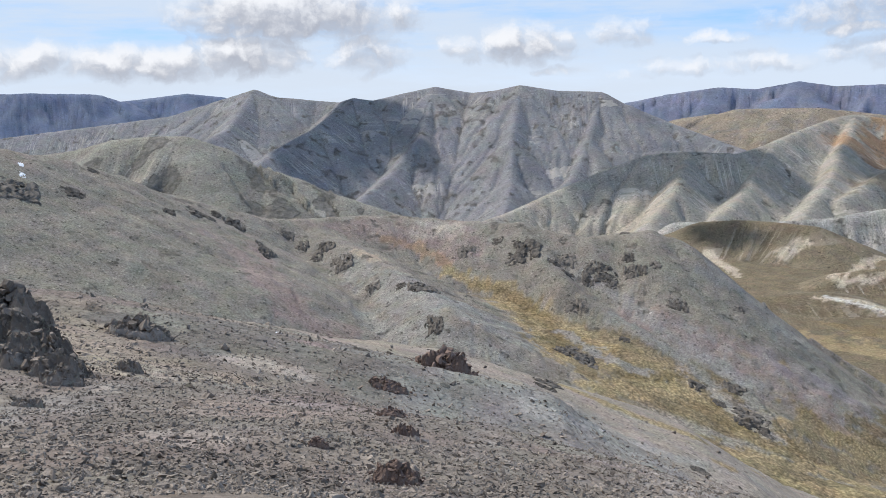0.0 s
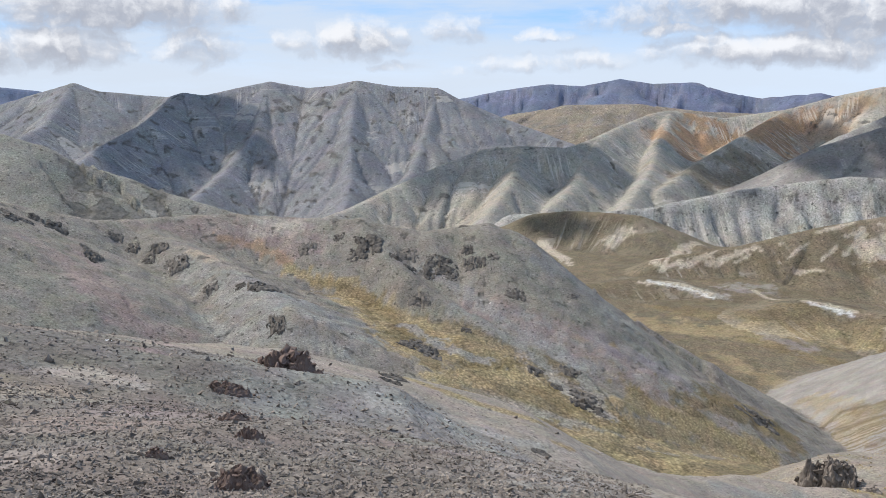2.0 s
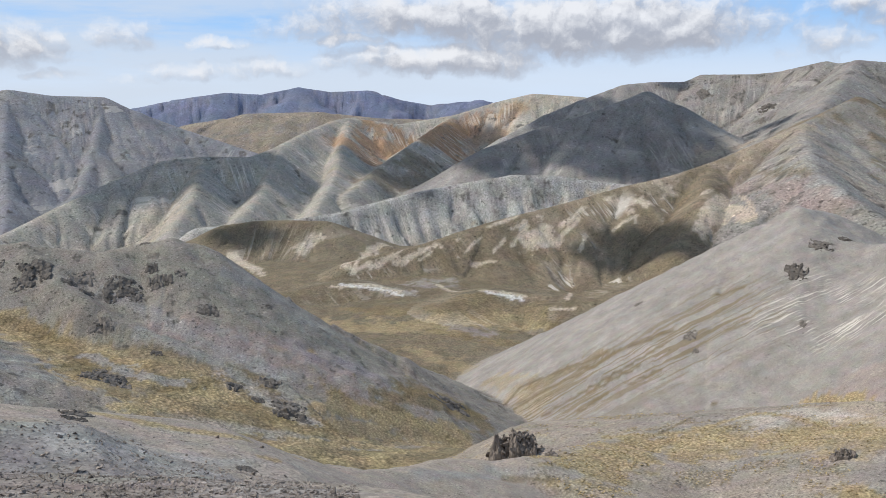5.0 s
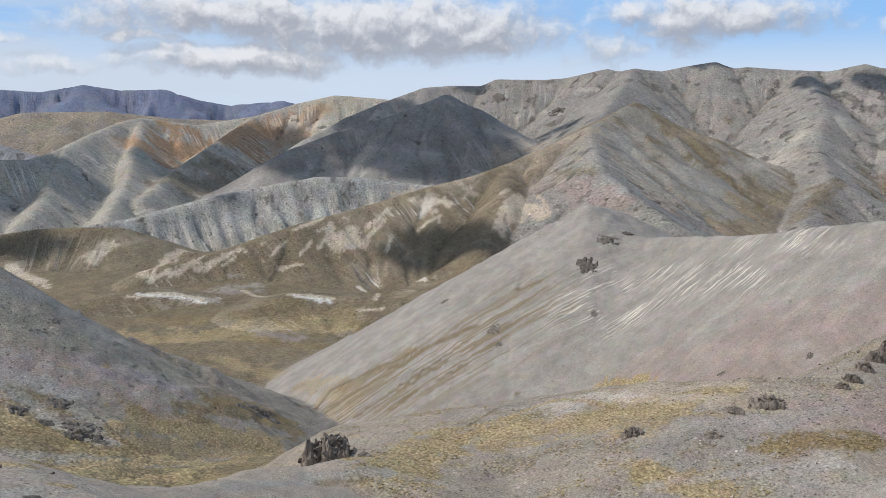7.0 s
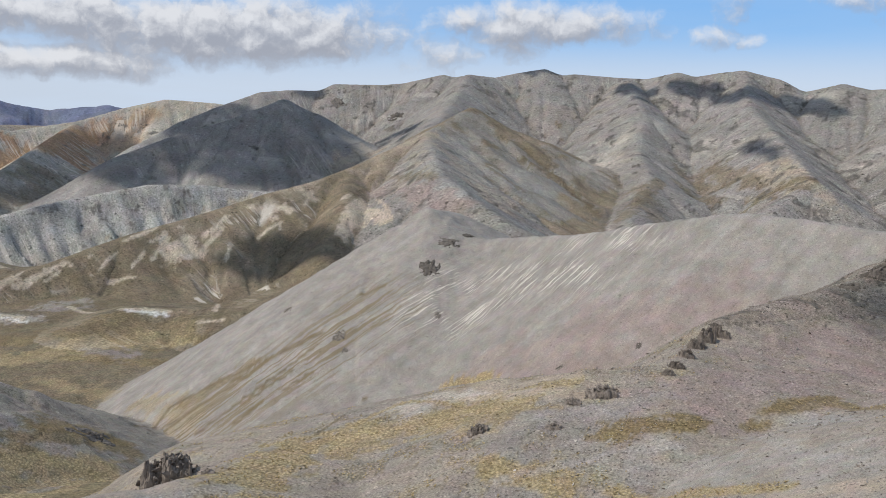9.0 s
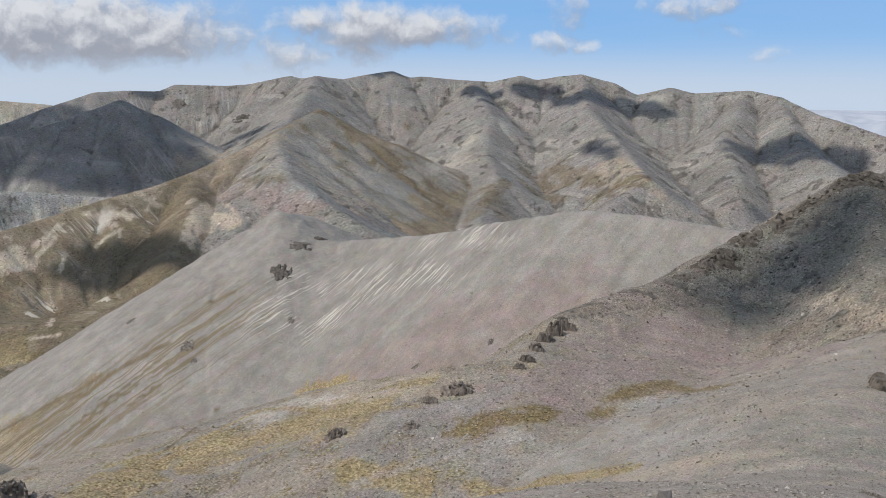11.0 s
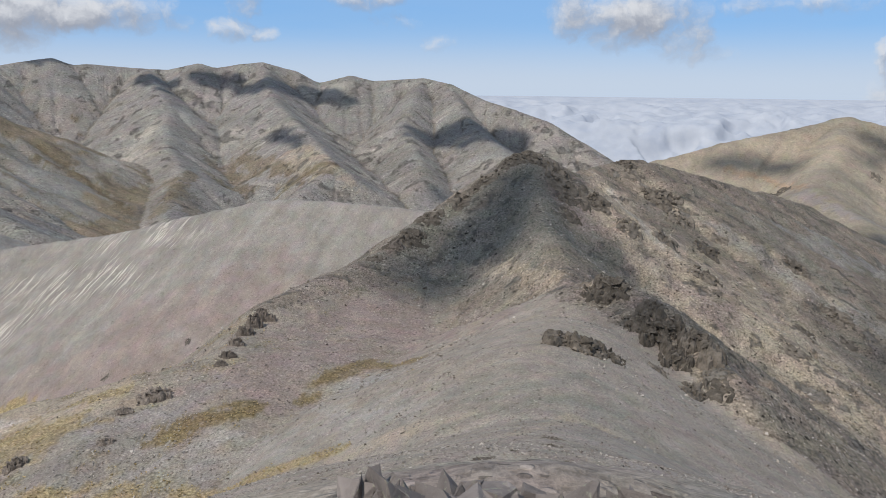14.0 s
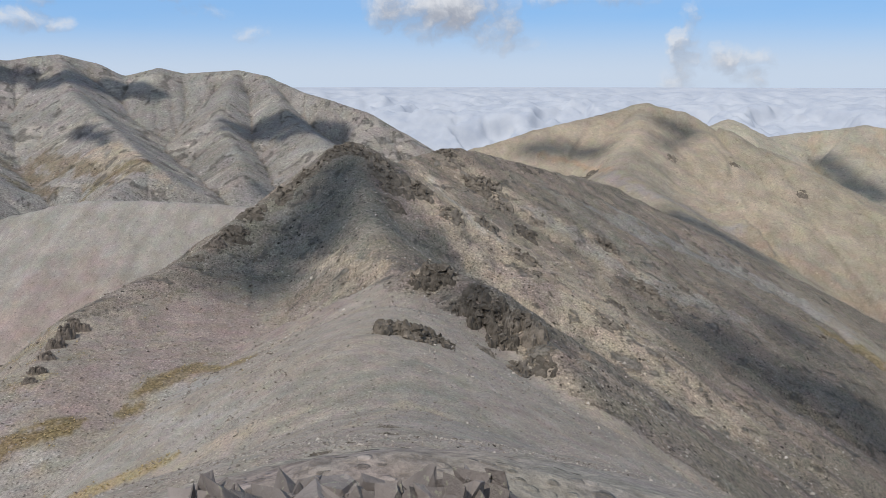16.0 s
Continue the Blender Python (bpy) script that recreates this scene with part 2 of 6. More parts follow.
ridge('big_range', 0.58, 0.58, 10, 0, 14.9, 200, 0, 0, [(2199.1, 61.9, 10.2), (2099.8, -30.1, -30.3), (2047.8, -95.1, -48.6), (1992.9, -168.8, -73.2), (1935.4, -238.4, -114.5), (1877.5, -291.4, -150.8), (1814.4, -361.2, -183.3)])
ridge('big_range', 0.55, 0.55, 10, 0, 9.9, 150, 0, 0, [(1958.2, 1206.4, 46.6), (1724.1, 1109, -24.3), (1491, 1008.4, -71.7)])
ridge('big_range', 0.5, 0.5, 10, 0, 9.9, 150, 0, 0, [(2191.2, 849.3, 38), (1926.6, 700.6, -44.8), (1689.2, 621.8, -121.1), (1556.4, 547.9, -153.5), (1309.7, 494.6, -215.6)])
ridge('big_range', 0.55, 0.55, 10, 0, 9.9, 150, 0, 0, [(2280.6, 566.9, 60.2), (1994.6, 473.4, -27.9), (1719, 327.8, -108.3), (1578.8, 259.7, -146.8), (1413.9, 321.5, -202.6)])
ridge('big_range', 0.55, 0.55, 10, 0, 9.9, 150, 0, 0, [(2246.3, 129.3, 24.6), (1943.4, 160.1, -80.7), (1647.6, 88.7, -177.5)])
ridge('big_range', 0.55, 0.55, 10, 0, 9.9, 150, 0, 0, [(2199.1, 61.9, 10.2), (1950, 7.5, -76.4), (1748.9, -63.2, -126.7)])
ridge('badland_spur', 0.45, 0.5, 10, 0, 15, 90, 0, 0, [(1493.4, 912.3, -30.9), (1277.8, 877.4, -74.5), (1175, 899.8, -107.3), (1100, 913.7, -130.3), (1025.2, 923.7, -145.9), (938.5, 942.4, -159.2), (819.9, 969.9, -183), (698, 976.1, -197.6), (592.5, 985.6, -219.2), (474.1, 992.6, -233.1)])
ridge('badland_spur', 0.5, 0.5, 10, 0, 15, 90, 0, 0, [(1100, 913.7, -130.3), (956.9, 804.3, -174.3), (838, 743, -218.7)])
ridge('big_range', 0.5, 0.5, 10, 0, 6.6, 90, 0, 0, [(1277.8, 877.4, -74.5), (1082.6, 719.8, -125.6), (962, 533.5, -169.3)])
ridge('brown_foothill', 0.42, 0.42, 10, 0, 12, 70, 0, 0, [(349.8, 1303.9, -238.8), (403.3, 1277.9, -213.6), (442, 1254.4, -207.1), (487.4, 1226.7, -206.6), (535.8, 1184.5, -207.2), (584.1, 1127.7, -237.9), (638.1, 1063.2, -254.9)])
ridge('brown_foothill', 0.28, 0.28, 15, 6, 3, 40, 0, 0, [(357.7, 917.8, -241.4), (434.1, 912, -236.9), (485.2, 874.4, -244), (516.3, 827.1, -250.5)])
ridge('brown_foothill', 0.28, 0.28, 15, 6, 3, 40, 0, 0, [(484, 764.7, -241.1), (550.8, 774, -234.9), (588.8, 739.1, -240.7), (630.9, 669.6, -238.9), (714.2, 641.5, -221.5)])
ridge('scree_ridge', 0.75, 0.4, 5, 12, 2, 25, 0, 0, [(354.9, 514.4, -244), (402.2, 478.4, -211.8), (443.3, 444.9, -175.4), (476, 415.8, -146.6), (515.6, 379.2, -104.6), (537.1, 366.1, -90), (565.8, 358.8, -96.6)])
ridge('scree_ridge', 0.62, 0.62, 5, 12, 2, 25, 0, 0, [(515.6, 379.2, -104.6), (528.9, 323.4, -109.5), (523.2, 272.7, -101.6), (512.8, 224.9, -93.2), (500.5, 174.4, -79.5), (489.5, 124.1, -67.7), (482.6, 110, -65.3), (469.4, 72.6, -64.9), (458.2, 40.3, -65.8), (444.9, 8.2, -68.1)])
ridge('left_spur', 1.1, 0.5, 6, 4, 2.5, 60, 0.0008, 130, [(-219.7, 334.3, -17.2), (-195.1, 371.9, -23.9), (-179.2, 390.9, -29.5), (-162.8, 414.1, -40.2), (-141.7, 432.4, -52.8), (-117.4, 449.9, -63.2), (-96.3, 465.1, -71.6), (-62, 496.1, -75.8), (-28.8, 509.2, -77.4), (-1, 505, -80.1), (45.7, 487.9, -80.7), (80.2, 473.3, -87.2), (97.8, 480.1, -86.8), (119.6, 475.2, -84), (134.4, 469.1, -88.8), (163.5, 456.6, -112.3), (195.4, 438.4, -136.8), (230.7, 415.2, -158.1), (232.5, 391.1, -172.4), (238.7, 357.7, -178)])
ridge('left_spur', 0.7, 0.7, 6, 8, 3, 30, 0, 0, [(45.7, 487.9, -80.7), (63.5, 425.3, -101.9), (99.1, 387.5, -121.7), (127.2, 363.4, -136.4), (144.4, 340.7, -143.8)])
ridge('left_spur', 0.45, 0.45, 6, 8, 3, 30, 0, 0, [(-78.8, 473.5, -75.6), (-23.4, 399.3, -88.4), (3.3, 340, -95.2)])
ridge('summit_slope', 0.55, 0.5, 1.5, 2, 0, 10, 0, 40, [(-28.2, 10.3, -4), (-1.9, 0.7, -1.9), (0, 0, -1.7), (10, -0.9, -5.4)])
ridge('summit_slope', 0.5, 0.5, 9, 4, 0, 10, 0, 40, [(11, -1, -5.6), (44.8, -3.9, -22.5), (92.5, -9.7, -38), (124.5, -10.8, -39.5), (148.9, -17.8, -42.3), (183.6, -22.6, -46.6)])
ridge('summit_slope', 0.4, 0.4, 3, 3, 0, 10, 0, 10, [(-0.5, 2.4, -2.9), (-1.9, 8.8, -5), (-3.8, 19.6, -10), (-6.3, 39.5, -15.4), (-6.1, 57.7, -18.8)])
ridge('summit_slope', 0.4, 0.4, 3, 3, 0, 10, 0, 12, [(-3.7, 4.7, -3.2), (-9.4, 12.9, -5), (-19.6, 30.2, -8)])
ridge('summit_slope', 0.45, 0.45, 3, 3, 0, 10, 0, 10, [(2.2, 8.7, -5.8), (4.5, 19.5, -11), (11.2, 52.8, -24), (11.6, 77.1, -33.4)])
ridge('summit_slope', 0.65, 0.3, 3, 3, 0, 10, 0, 22, [(-22.6, 22.6, -5.1), (-17.2, 31.6, -7.6), (-18.2, 37.8, -11.1), (-16.1, 47.3, -13.3), (-11.8, 54.7, -17.2), (-9.5, 59.2, -19.3), (-1.7, 64, -21), (3, 67.9, -25.6), (11.6, 77.1, -33.4), (27, 91.1, -44.7), (54.3, 98, -54.6), (66, 106.2, -59.9), (80.6, 102, -62)])
ridge('terrace', 0.8, 0.08, 4, 4, 0, 10, 0, 80, [(80.6, 102, -62), (96.6, 108.1, -66.2), (113.8, 112.4, -69.9), (138.3, 115.2, -72.7), (157.3, 106.5, -71.3), (162.7, 88.1, -65.4), (162.1, 65.9, -58.5), (166.9, 52.7, -56.6), (208.1, 54.1, -58.6), (251.1, 44.4, -57.9)])
ridge('pyramid_peak', 0.85, 0.5, 3, 18, 2, 14, 0, 0, [(208.1, 53.8, -57.8), (252.9, 32.3, -53), (284.6, 15.2, -43.6), (300, -0.1, -35.2), (311.5, -16.9, -24), (313, -25.4, -24.2), (327.6, -39.8, -32.6), (355.9, -54.2, -32), (368.4, -70.2, -30), (380.4, -85.9, -33.3), (411.3, -125.5, -45.1), (446.5, -176.3, -59.4), (529.9, -181.2, -62.3)])
ridge('pyramid_peak', 0.78, 0.78, 4, 9, 2, 14, 0, 0, [(311.3, -21.1, -24), (259, -22.4, -39.8), (203.5, -24.4, -45.8), (168.5, -22.5, -44)])
ridge('pyramid_peak', 0.7, 0.6, 3, 9, 2, 10, 0, 0, [(177.5, -30.1, -39.6), (160.6, -37.7, -41.6), (143.6, -43.5, -46.2), (132.1, -46.3, -49)])
ridge('tan_hill', 0.5, 0.5, 10, 0, 6, 60, 0, 0, [(694.9, -84.3, -73.9), (702.3, -158.5, -57.6), (708, -215.1, -42.2), (711.3, -267.7, -31.5), (715.2, -311.3, -21), (702.9, -338.2, -27.7), (676.2, -368.2, -42.9), (622.2, -400.7, -67.6), (548.6, -434.8, -101.1), (478.7, -439.7, -122.7)])
ridge('tan_hill', 0.5, 0.5, 10, 0, 6, 60, 0, 0, [(715.2, -311.3, -21), (592.4, -242.3, -66.2), (459.3, -243.7, -93.3), (335.6, -252.6, -119.1)])
ridge('far_tan_hill', 0.5, 0.5, 10, 0, 10, 80, 0, 0, [(975.6, -508.2, -58.2), (963.3, -531.2, -48.7), (942.9, -566.5, -70.7), (961.3, -631.1, -65.6), (936.2, -667.8, -59.7), (921.7, -687.7, -54.9), (887.8, -731, -62.2), (819.6, -806.7, -74.8)])
STREAM = [(-150, 259.8, -88), (-44.5, 316.9, -112), (28.1, 320.8, -118), (67.6, 317.9, -125), (145.5, 298.4, -150), (226.5, 335.8, -185), (324.7, 373.6, -218), (385.2, 511.1, -247), (501.1, 771.6, -260), (563.4, 1059.5, -270), (463.5, 1426.6, -285), (174.3, 1992.4, -330)]
# forms cut by running water, and how hard
WEATHERED = {"main_mountain": 1.0, "left_hill": 0.5, "shadowed_hill": 1.1, "grey_cliffs": 1.0, "dark_mountain": 0.7, "big_range": 0.8, "badland_spur": 0.9, "brown_foothill": 0.7, "brown_hills": 0.4}
GROUPS = ["valley_floor"] + list(dict.fromkeys(r[0] for r in RIDGES))


def stream_height(x, y):
    best_d, best_z = np.full_like(x, 1e9), np.zeros_like(x)
    for (ax, ay, az), (bx, by, bz) in zip(STREAM, STREAM[1:]):
        ux, uy = bx - ax, by - ay
        q = np.clip(((x - ax) * ux + (y - ay) * uy) / (ux * ux + uy * uy), 0, 1)
        d = np.hypot(x - ax - q * ux, y - ay - q * uy)
        near = d < best_d
        best_d, best_z = np.where(near, d, best_d), np.where(near, az + q * (bz - az), best_z)
    rise = 0.1 * np.maximum(best_d - 4, 0)
    far = step(450, 950, np.hypot(x, y))
    deep = -250 - 60 * step(0.5, 0.9, x / (np.hypot(x, y) + 1)) - 90 * step(1250, 1700, np.hypot(x, y)) - 90 * step(0.33, 0.12, x / (np.hypot(x, y) + 1)) * step(800, 1200, np.hypot(x, y))
    return (best_z + rise / (1 + rise / 18)) * (1 - far) + deep * far, best_d


def land(x, y):
    """Height, group, way along the crest and distance from it, for arrays of places."""
    x, y = x.astype(np.float32), y.astype(np.float32)
    z, away = stream_height(x, y)
    z = z + 1.5 * fbm(x / 60, y / 60, 3, 5)
    group, along, off = np.zeros(x.shape, np.int16), np.zeros_like(x), away
    for n, (name, left, right, width, smooth, gully, glen, hollow, reach, crest) in enumerate(RIDGES):
        rz, rs, rd = np.full_like(x, -1e9), np.zeros_like(x), np.zeros_like(x)
        s0 = 0.0
        for (ax, ay, az), (bx, by, bz) in zip(crest, crest[1:]):
            ux, uy = bx - ax, by - ay
            length = math.hypot(ux, uy)
            q = np.clip(((x - ax) * ux + (y - ay) * uy) / (length * length), 0, 1)
            ox, oy = x - ax - q * ux, y - ay - q * uy
            d = np.hypot(ox, oy)
            side = 0.5 + 0.5 * np.clip((ux * oy - uy * ox) / (length * (d + 0.01)), -1, 1)
            slope = right + (left - right) * side
            h = az + q * (bz - az) - slope * (np.sqrt(d * d + width * width) - width) / (1 + hollow * d)
            if reach:
                h = h - np.maximum(0.68 - slope, 0) * np.maximum(d - reach, 0)
            won = h > rz
            rz, rs, rd = np.where(won, h, rz), np.where(won, s0 + q * length, rs), np.where(won, d, rd)
            s0 += length
        if gully:
            warp = fbm(x / (2.2 * glen), y / (2.2 * glen), 3, 11)
            u = rs / glen + 0.5 * warp
            ribs = np.abs(perlin(u, rd / (glen * 5) + 3.1 * n, 20 + n)) + 0.5 * np.abs(perlin(u * 2.3, rd / (glen * 3), 40 + n)) + 0.3 * np.abs(perlin(u * 5.1, rd / (glen * 1.5), 60 + n))
            rz = rz - gully * (0.55 if name in WEATHERED else 0.8) * step(0, glen * 0.8, rd) * (1.7 * np.minimum(ribs, 0.8) - 0.2)
            if name not in WEATHERED:
                fine = np.abs(perlin(u * 6 + 0.8 * warp, rd / (glen * 1.1), 70 + n)) + 0.6 * np.abs(perlin(u * 13, rd / (glen * 0.6), 75 + n))
                rz = rz - gully * 0.4 * step(0, glen * 0.3, rd) * (fine - 0.4)
        if smooth:
            e = np.clip(0.5 + 0.5 * (rz - z) / smooth, 0, 1)
            top = z + (rz - z) * e + smooth * e * (1 - e) * 0.5
        else:
            top = np.maximum(z, rz)
        won = rz > z
        group, along, off = np.where(won, GROUPS.index(name), group), np.where(won, rs, along), np.where(won, rd, off)
        z = top
    r = np.hypot(x, y)
    z = z + 0.0016 * np.minimum(r, 400) * fbm(x / 9, y / 9, 3, 3) * step(3, 12, r) + 0.05 * fbm(x / 0.9, y / 0.9, 3, 4) * step(3, 6, r)
    return z, group, along, off


def spaced(a, b, ratio):
    return np.exp(np.linspace(math.log(a), math.log(b), int(math.log(b / a) / math.log(ratio)) + 1))[:-1]


radii = np.concatenate([[0.0], spaced(1.0, 8.0, 1.06), spaced(8, 30, 1.018), spaced(30, 330, 1.0085), spaced(330, 600, 1.006), spaced(600, 3300, 1.0045), spaced(3300, 4900, 1.01), [4900.0]])
headings = np.radians(np.concatenate([np.arange(-32, 132, 0.15), np.arange(132, 328, 2.8)]))
RR, HH = np.meshgrid(radii, headings, indexing="ij")
X, Y = RR * np.sin(HH), RR * np.cos(HH)
Z, GROUP, ALONG, OFF = land(X, Y)


def weather(cell=6.0, rounds=11, reach=70):
    """Lets rain run down the far slopes and cut gullies that branch and join. Returns the change of height and the gullies' size for the land's vertices."""
    rng = np.random.default_rng(3)
    gx, gy = np.meshgrid(np.arange(-1750, 2420, cell, dtype=np.float32), np.arange(-750, 3050, cell, dtype=np.float32), indexing="ij")
    h, kind, _, _ = land(gx, gy)
    hard = np.array([WEATHERED.get(name, 0.0) for name in GROUPS], np.float32)[kind]
    for edge in (hard, hard[::-1], hard.T, hard.T[::-1]):
        edge[:4] = 0
    z, (ni, nj) = h.copy(), h.shape
    here = np.arange(ni * nj)
    wet = np.ones(ni * nj)
    ways = [(di, dj) for di in (-1, 0, 1) for dj in (-1, 0, 1) if di or dj]
    for _ in range(rounds):
        route = z + 0.25 * rng.normal(0, 1, z.shape).astype(np.float32)
        best, to, drop = np.zeros_like(z), here.reshape(ni, nj).copy(), np.zeros_like(z)
        for di, dj in ways:
            near = np.roll(route, (-di, -dj), (0, 1))
            fall = (route - near) / (cell * math.hypot(di, dj))
            pull = fall * rng.uniform(0.75, 1.25, z.shape)
            won = pull > best
            best = np.where(won, pull, best)
            to = np.where(won, np.roll(here.reshape(ni, nj), (-di, -dj), (0, 1)), to)
            drop = np.where(won, fall, drop)
        flat, at, wet = to.reshape(-1), here, np.ones(ni * nj)
        for _ in range(reach):
            nxt = flat[at]
            at = nxt[nxt != at]
            wet += np.bincount(at, minlength=ni * nj)
        lower = z.reshape(-1)[flat].reshape(ni, nj)
        cut = 0.3 * hard * (np.sqrt(wet.reshape(ni, nj)) - 0.7) * drop
        z = z - np.clip(np.minimum(cut, 0.45 * (z - lower)), 0, 3.0)
        lap = sum(np.roll(z, w, (0, 1)) for w in ((1, 0), (-1, 0), (0, 1), (0, -1))) - 4 * z
        z = z + 0.05 * np.where(hard > 0, lap, 0)
    change, gully = z - h, np.clip(np.log(np.maximum(wet, 1)) / 6.0, 0, 1).reshape(ni, nj)
    u, v = np.clip((X - gx[0, 0]) / cell, 0, ni - 1.001), np.clip((Y - gy[0, 0]) / cell, 0, nj - 1.001)
    a, b = u.astype(int), v.astype(int)
    u, v = u - a, v - b
    mix = lambda q: (q[a, b] * (1 - u) + q[a + 1, b] * u) * (1 - v) + (q[a, b + 1] * (1 - u) + q[a + 1, b + 1] * u) * v
    inside = (X > gx[0, 0]) & (X < gx[-1, 0]) & (Y > gy[0, 0]) & (Y < gy[0, -1])
    return np.where(inside, mix(change), 0), np.where(inside & (hard[a, b] > 0), mix(gully), 0)


CHANGE, DRAIN = weather()
Z = Z + CHANGE
nr, nh = X.shape
i, j = np.meshgrid(np.arange(nr - 1), np.arange(nh), indexing="ij")
j2 = (j + 1) % nh
QUADS = np.stack([i * nh + j, (i + 1) * nh + j, (i + 1) * nh + j2, i * nh + j2], -1).reshape(-1, 4)
QGROUP = GROUP.reshape(-1)[QUADS].max(1)

# ---- materials ----
KINDS = {
    "grey": (0.27, 0.262, 0.245), "pale_grey": (0.335, 0.315, 0.288), "green_scree": (0.222, 0.21, 0.178), "dark_scree": (0.165, 0.155, 0.14),
    "pink": (0.285, 0.226, 0.205), "mauve": (0.275, 0.245, 0.245), "tan": (0.37, 0.31, 0.24), "pale": (0.42, 0.38, 0.33), "orange": (0.36, 0.23, 0.14),
    "brown": (0.17, 0.135, 0.09), "tussock": (0.365, 0.288, 0.168), "dark_tussock": (0.23, 0.174, 0.092), "white": (0.58, 0.565, 0.54), "rock": (0.15, 0.138, 0.128), "scar": (0.45, 0.385, 0.305), "gravel": (0.18, 0.153, 0.135),
}
# soil of each land form, the second soil in its gullies or patches, and how much dark rock breaks through; the far
# ranges and the main mountain have the blue of haze painted into these tones
SOILS = {
    "valley_floor": ((0.275, 0.222, 0.135), (0.195, 0.16, 0.098), 0.1), "far_range": ((0.115, 0.15, 0.235), (0.15, 0.18, 0.26), 0.0), "haze_tinted_range": ((0.15, 0.175, 0.26), (0.185, 0.195, 0.255), 0.15),
    "brown_hills": ((0.27, 0.23, 0.18), (0.22, 0.2, 0.18), 0.0), "main_mountain": ((0.225, 0.228, 0.245), (0.26, 0.258, 0.262), 0.5), "left_hill": ((0.27, 0.257, 0.22), (0.24, 0.226, 0.19), 0.9),
    "shadowed_hill": ((0.34, 0.322, 0.285), (0.4, 0.36, 0.3), 0.35), "grey_cliffs": ((0.37, 0.365, 0.345), (0.3, 0.29, 0.27), 0.45), "dark_mountain": ((0.225, 0.212, 0.2), (0.29, 0.275, 0.26), 0.3),
    "big_range": ((0.25, 0.237, 0.22), (0.275, 0.25, 0.225), 0.5), "badland_spur": ((0.19, 0.156, 0.11), (0.25, 0.205, 0.15), 0.1), "brown_foothill": ((0.165, 0.138, 0.098), (0.21, 0.175, 0.125), 0.2),
    "scree_ridge": ((0.275, 0.254, 0.23), (0.298, 0.274, 0.25), 0.05), "left_spur": ((0.24, 0.22, 0.19), (0.262, 0.234, 0.2), 0.4), "summit_slope": ((0.298, 0.26, 0.22), (0.32, 0.28, 0.24), 0.1),
    "terrace": ((0.29, 0.252, 0.208), (0.265, 0.236, 0.205), 0.05), "pyramid_peak": ((0.2, 0.174, 0.142), (0.245, 0.203, 0.168), 0.5), "tan_hill": ((0.3, 0.26, 0.2), (0.275, 0.242, 0.195), 0.1), "far_tan_hill": ((0.34, 0.31, 0.25), (0.36, 0.3, 0.23), 0.1),
}
FALL = {"scree_ridge": (0.3, 0.22), "summit_slope": (0.3, 0.1), "terrace": (0.2, 0.0), "valley_floor": (0.1, 0.0), "left_spur": (0.3, 0.3), "pyramid_peak": (0.4, 0.25), "tan_hill": (0.2, 0.3), "far_tan_hill": (0.15, 0.3), "brown_hills": (0.05, 0.3)}
RILLS = {"main_mountain": 0.35, "shadowed_hill": 0.6, "grey_cliffs": 0.5, "badland_spur": 0.75, "brown_foothill": 0.2, "big_range": 0.2, "left_hill": 0.3, "dark_mountain": 0.25}
WHITE_RUN = [(451, 292), (472, 257), (478, 220), (478, 194)]
WEED_RUN = [(315, 391), (350, 368), (384, 348), (422, 336)]
# size of the pieces that make up each surface, in metres
SIZES = {"summit_slope": 0.16, "terrace": 0.3, "pyramid_peak": 0.4, "scree_ridge": 0.5, "left_spur": 0.55, "tan_hill": 0.7, "valley_floor": 0.8, "far_tan_hill": 1.0, "left_hill": 1.1,
         "brown_foothill": 1.2, "badland_spur": 1.2, "grey_cliffs": 1.7, "shadowed_hill": 2.2, "dark_mountain": 2.0, "big_range": 2.2, "brown_hills": 3.0, "main_mountain": 3.2, "haze_tinted_range": 5.0, "far_range": 5.0}
# how rough each surface is
GRIT = {"main_mountain": 0.5, "haze_tinted_range": 0.4, "far_range": 0.3, "left_hill": 0.65, "shadowed_hill": 0.6, "scree_ridge": 0.35, "summit_slope": 0.6, "terrace": 0.7, "pyramid_peak": 1.0, "left_spur": 0.7, "tan_hill": 0.4, "far_tan_hill": 0.4, "dark_mountain": 0.5, "big_range": 0.7}
LABELS = {
    "valley_floor": "golden tussock valley floor with a thin stream", "far_range": "mountain range on the horizon tinted hazy blue", "haze_tinted_range": "distant mountain range tinted haze blue, with rounded tops",
    "brown_hills": "low brown hills before the distant range", "main_mountain": "broad grey mountain with scree chutes and rocky summits", "left_hill": "greenish grey hill with rocky ribs",
    "shadowed_hill": "pale gullied hill under drifting cloud shadow", "grey_cliffs": "pale grey eroded cliff band", "dark_mountain": "dark scree mountain lying in cloud shadow", "big_range": "long grey mountain range with scree spurs",
    "badland_spur": "brown spur with pale bare erosion scars", "brown_foothill": "rounded brown foothill with pale scars", "scree_ridge": "smooth pale scree ridge with white streaks", "left_spur": "grey scree spur with dark outcrops and grassy gully",
    "summit_slope": "stony grey summit slope of loose gravel", "terrace": "pale terrace dotted with golden tussock", "pyramid_peak": "pointed stony peak on a rocky ridge", "tan_hill": "smooth tan scree hill beyond the peak", "far_tan_hill": "pale tan hills beyond the ridge",
}
PATCHES = []


def patch(kind, width, strength, line):
    PATCHES.append((kind, width, strength, line))


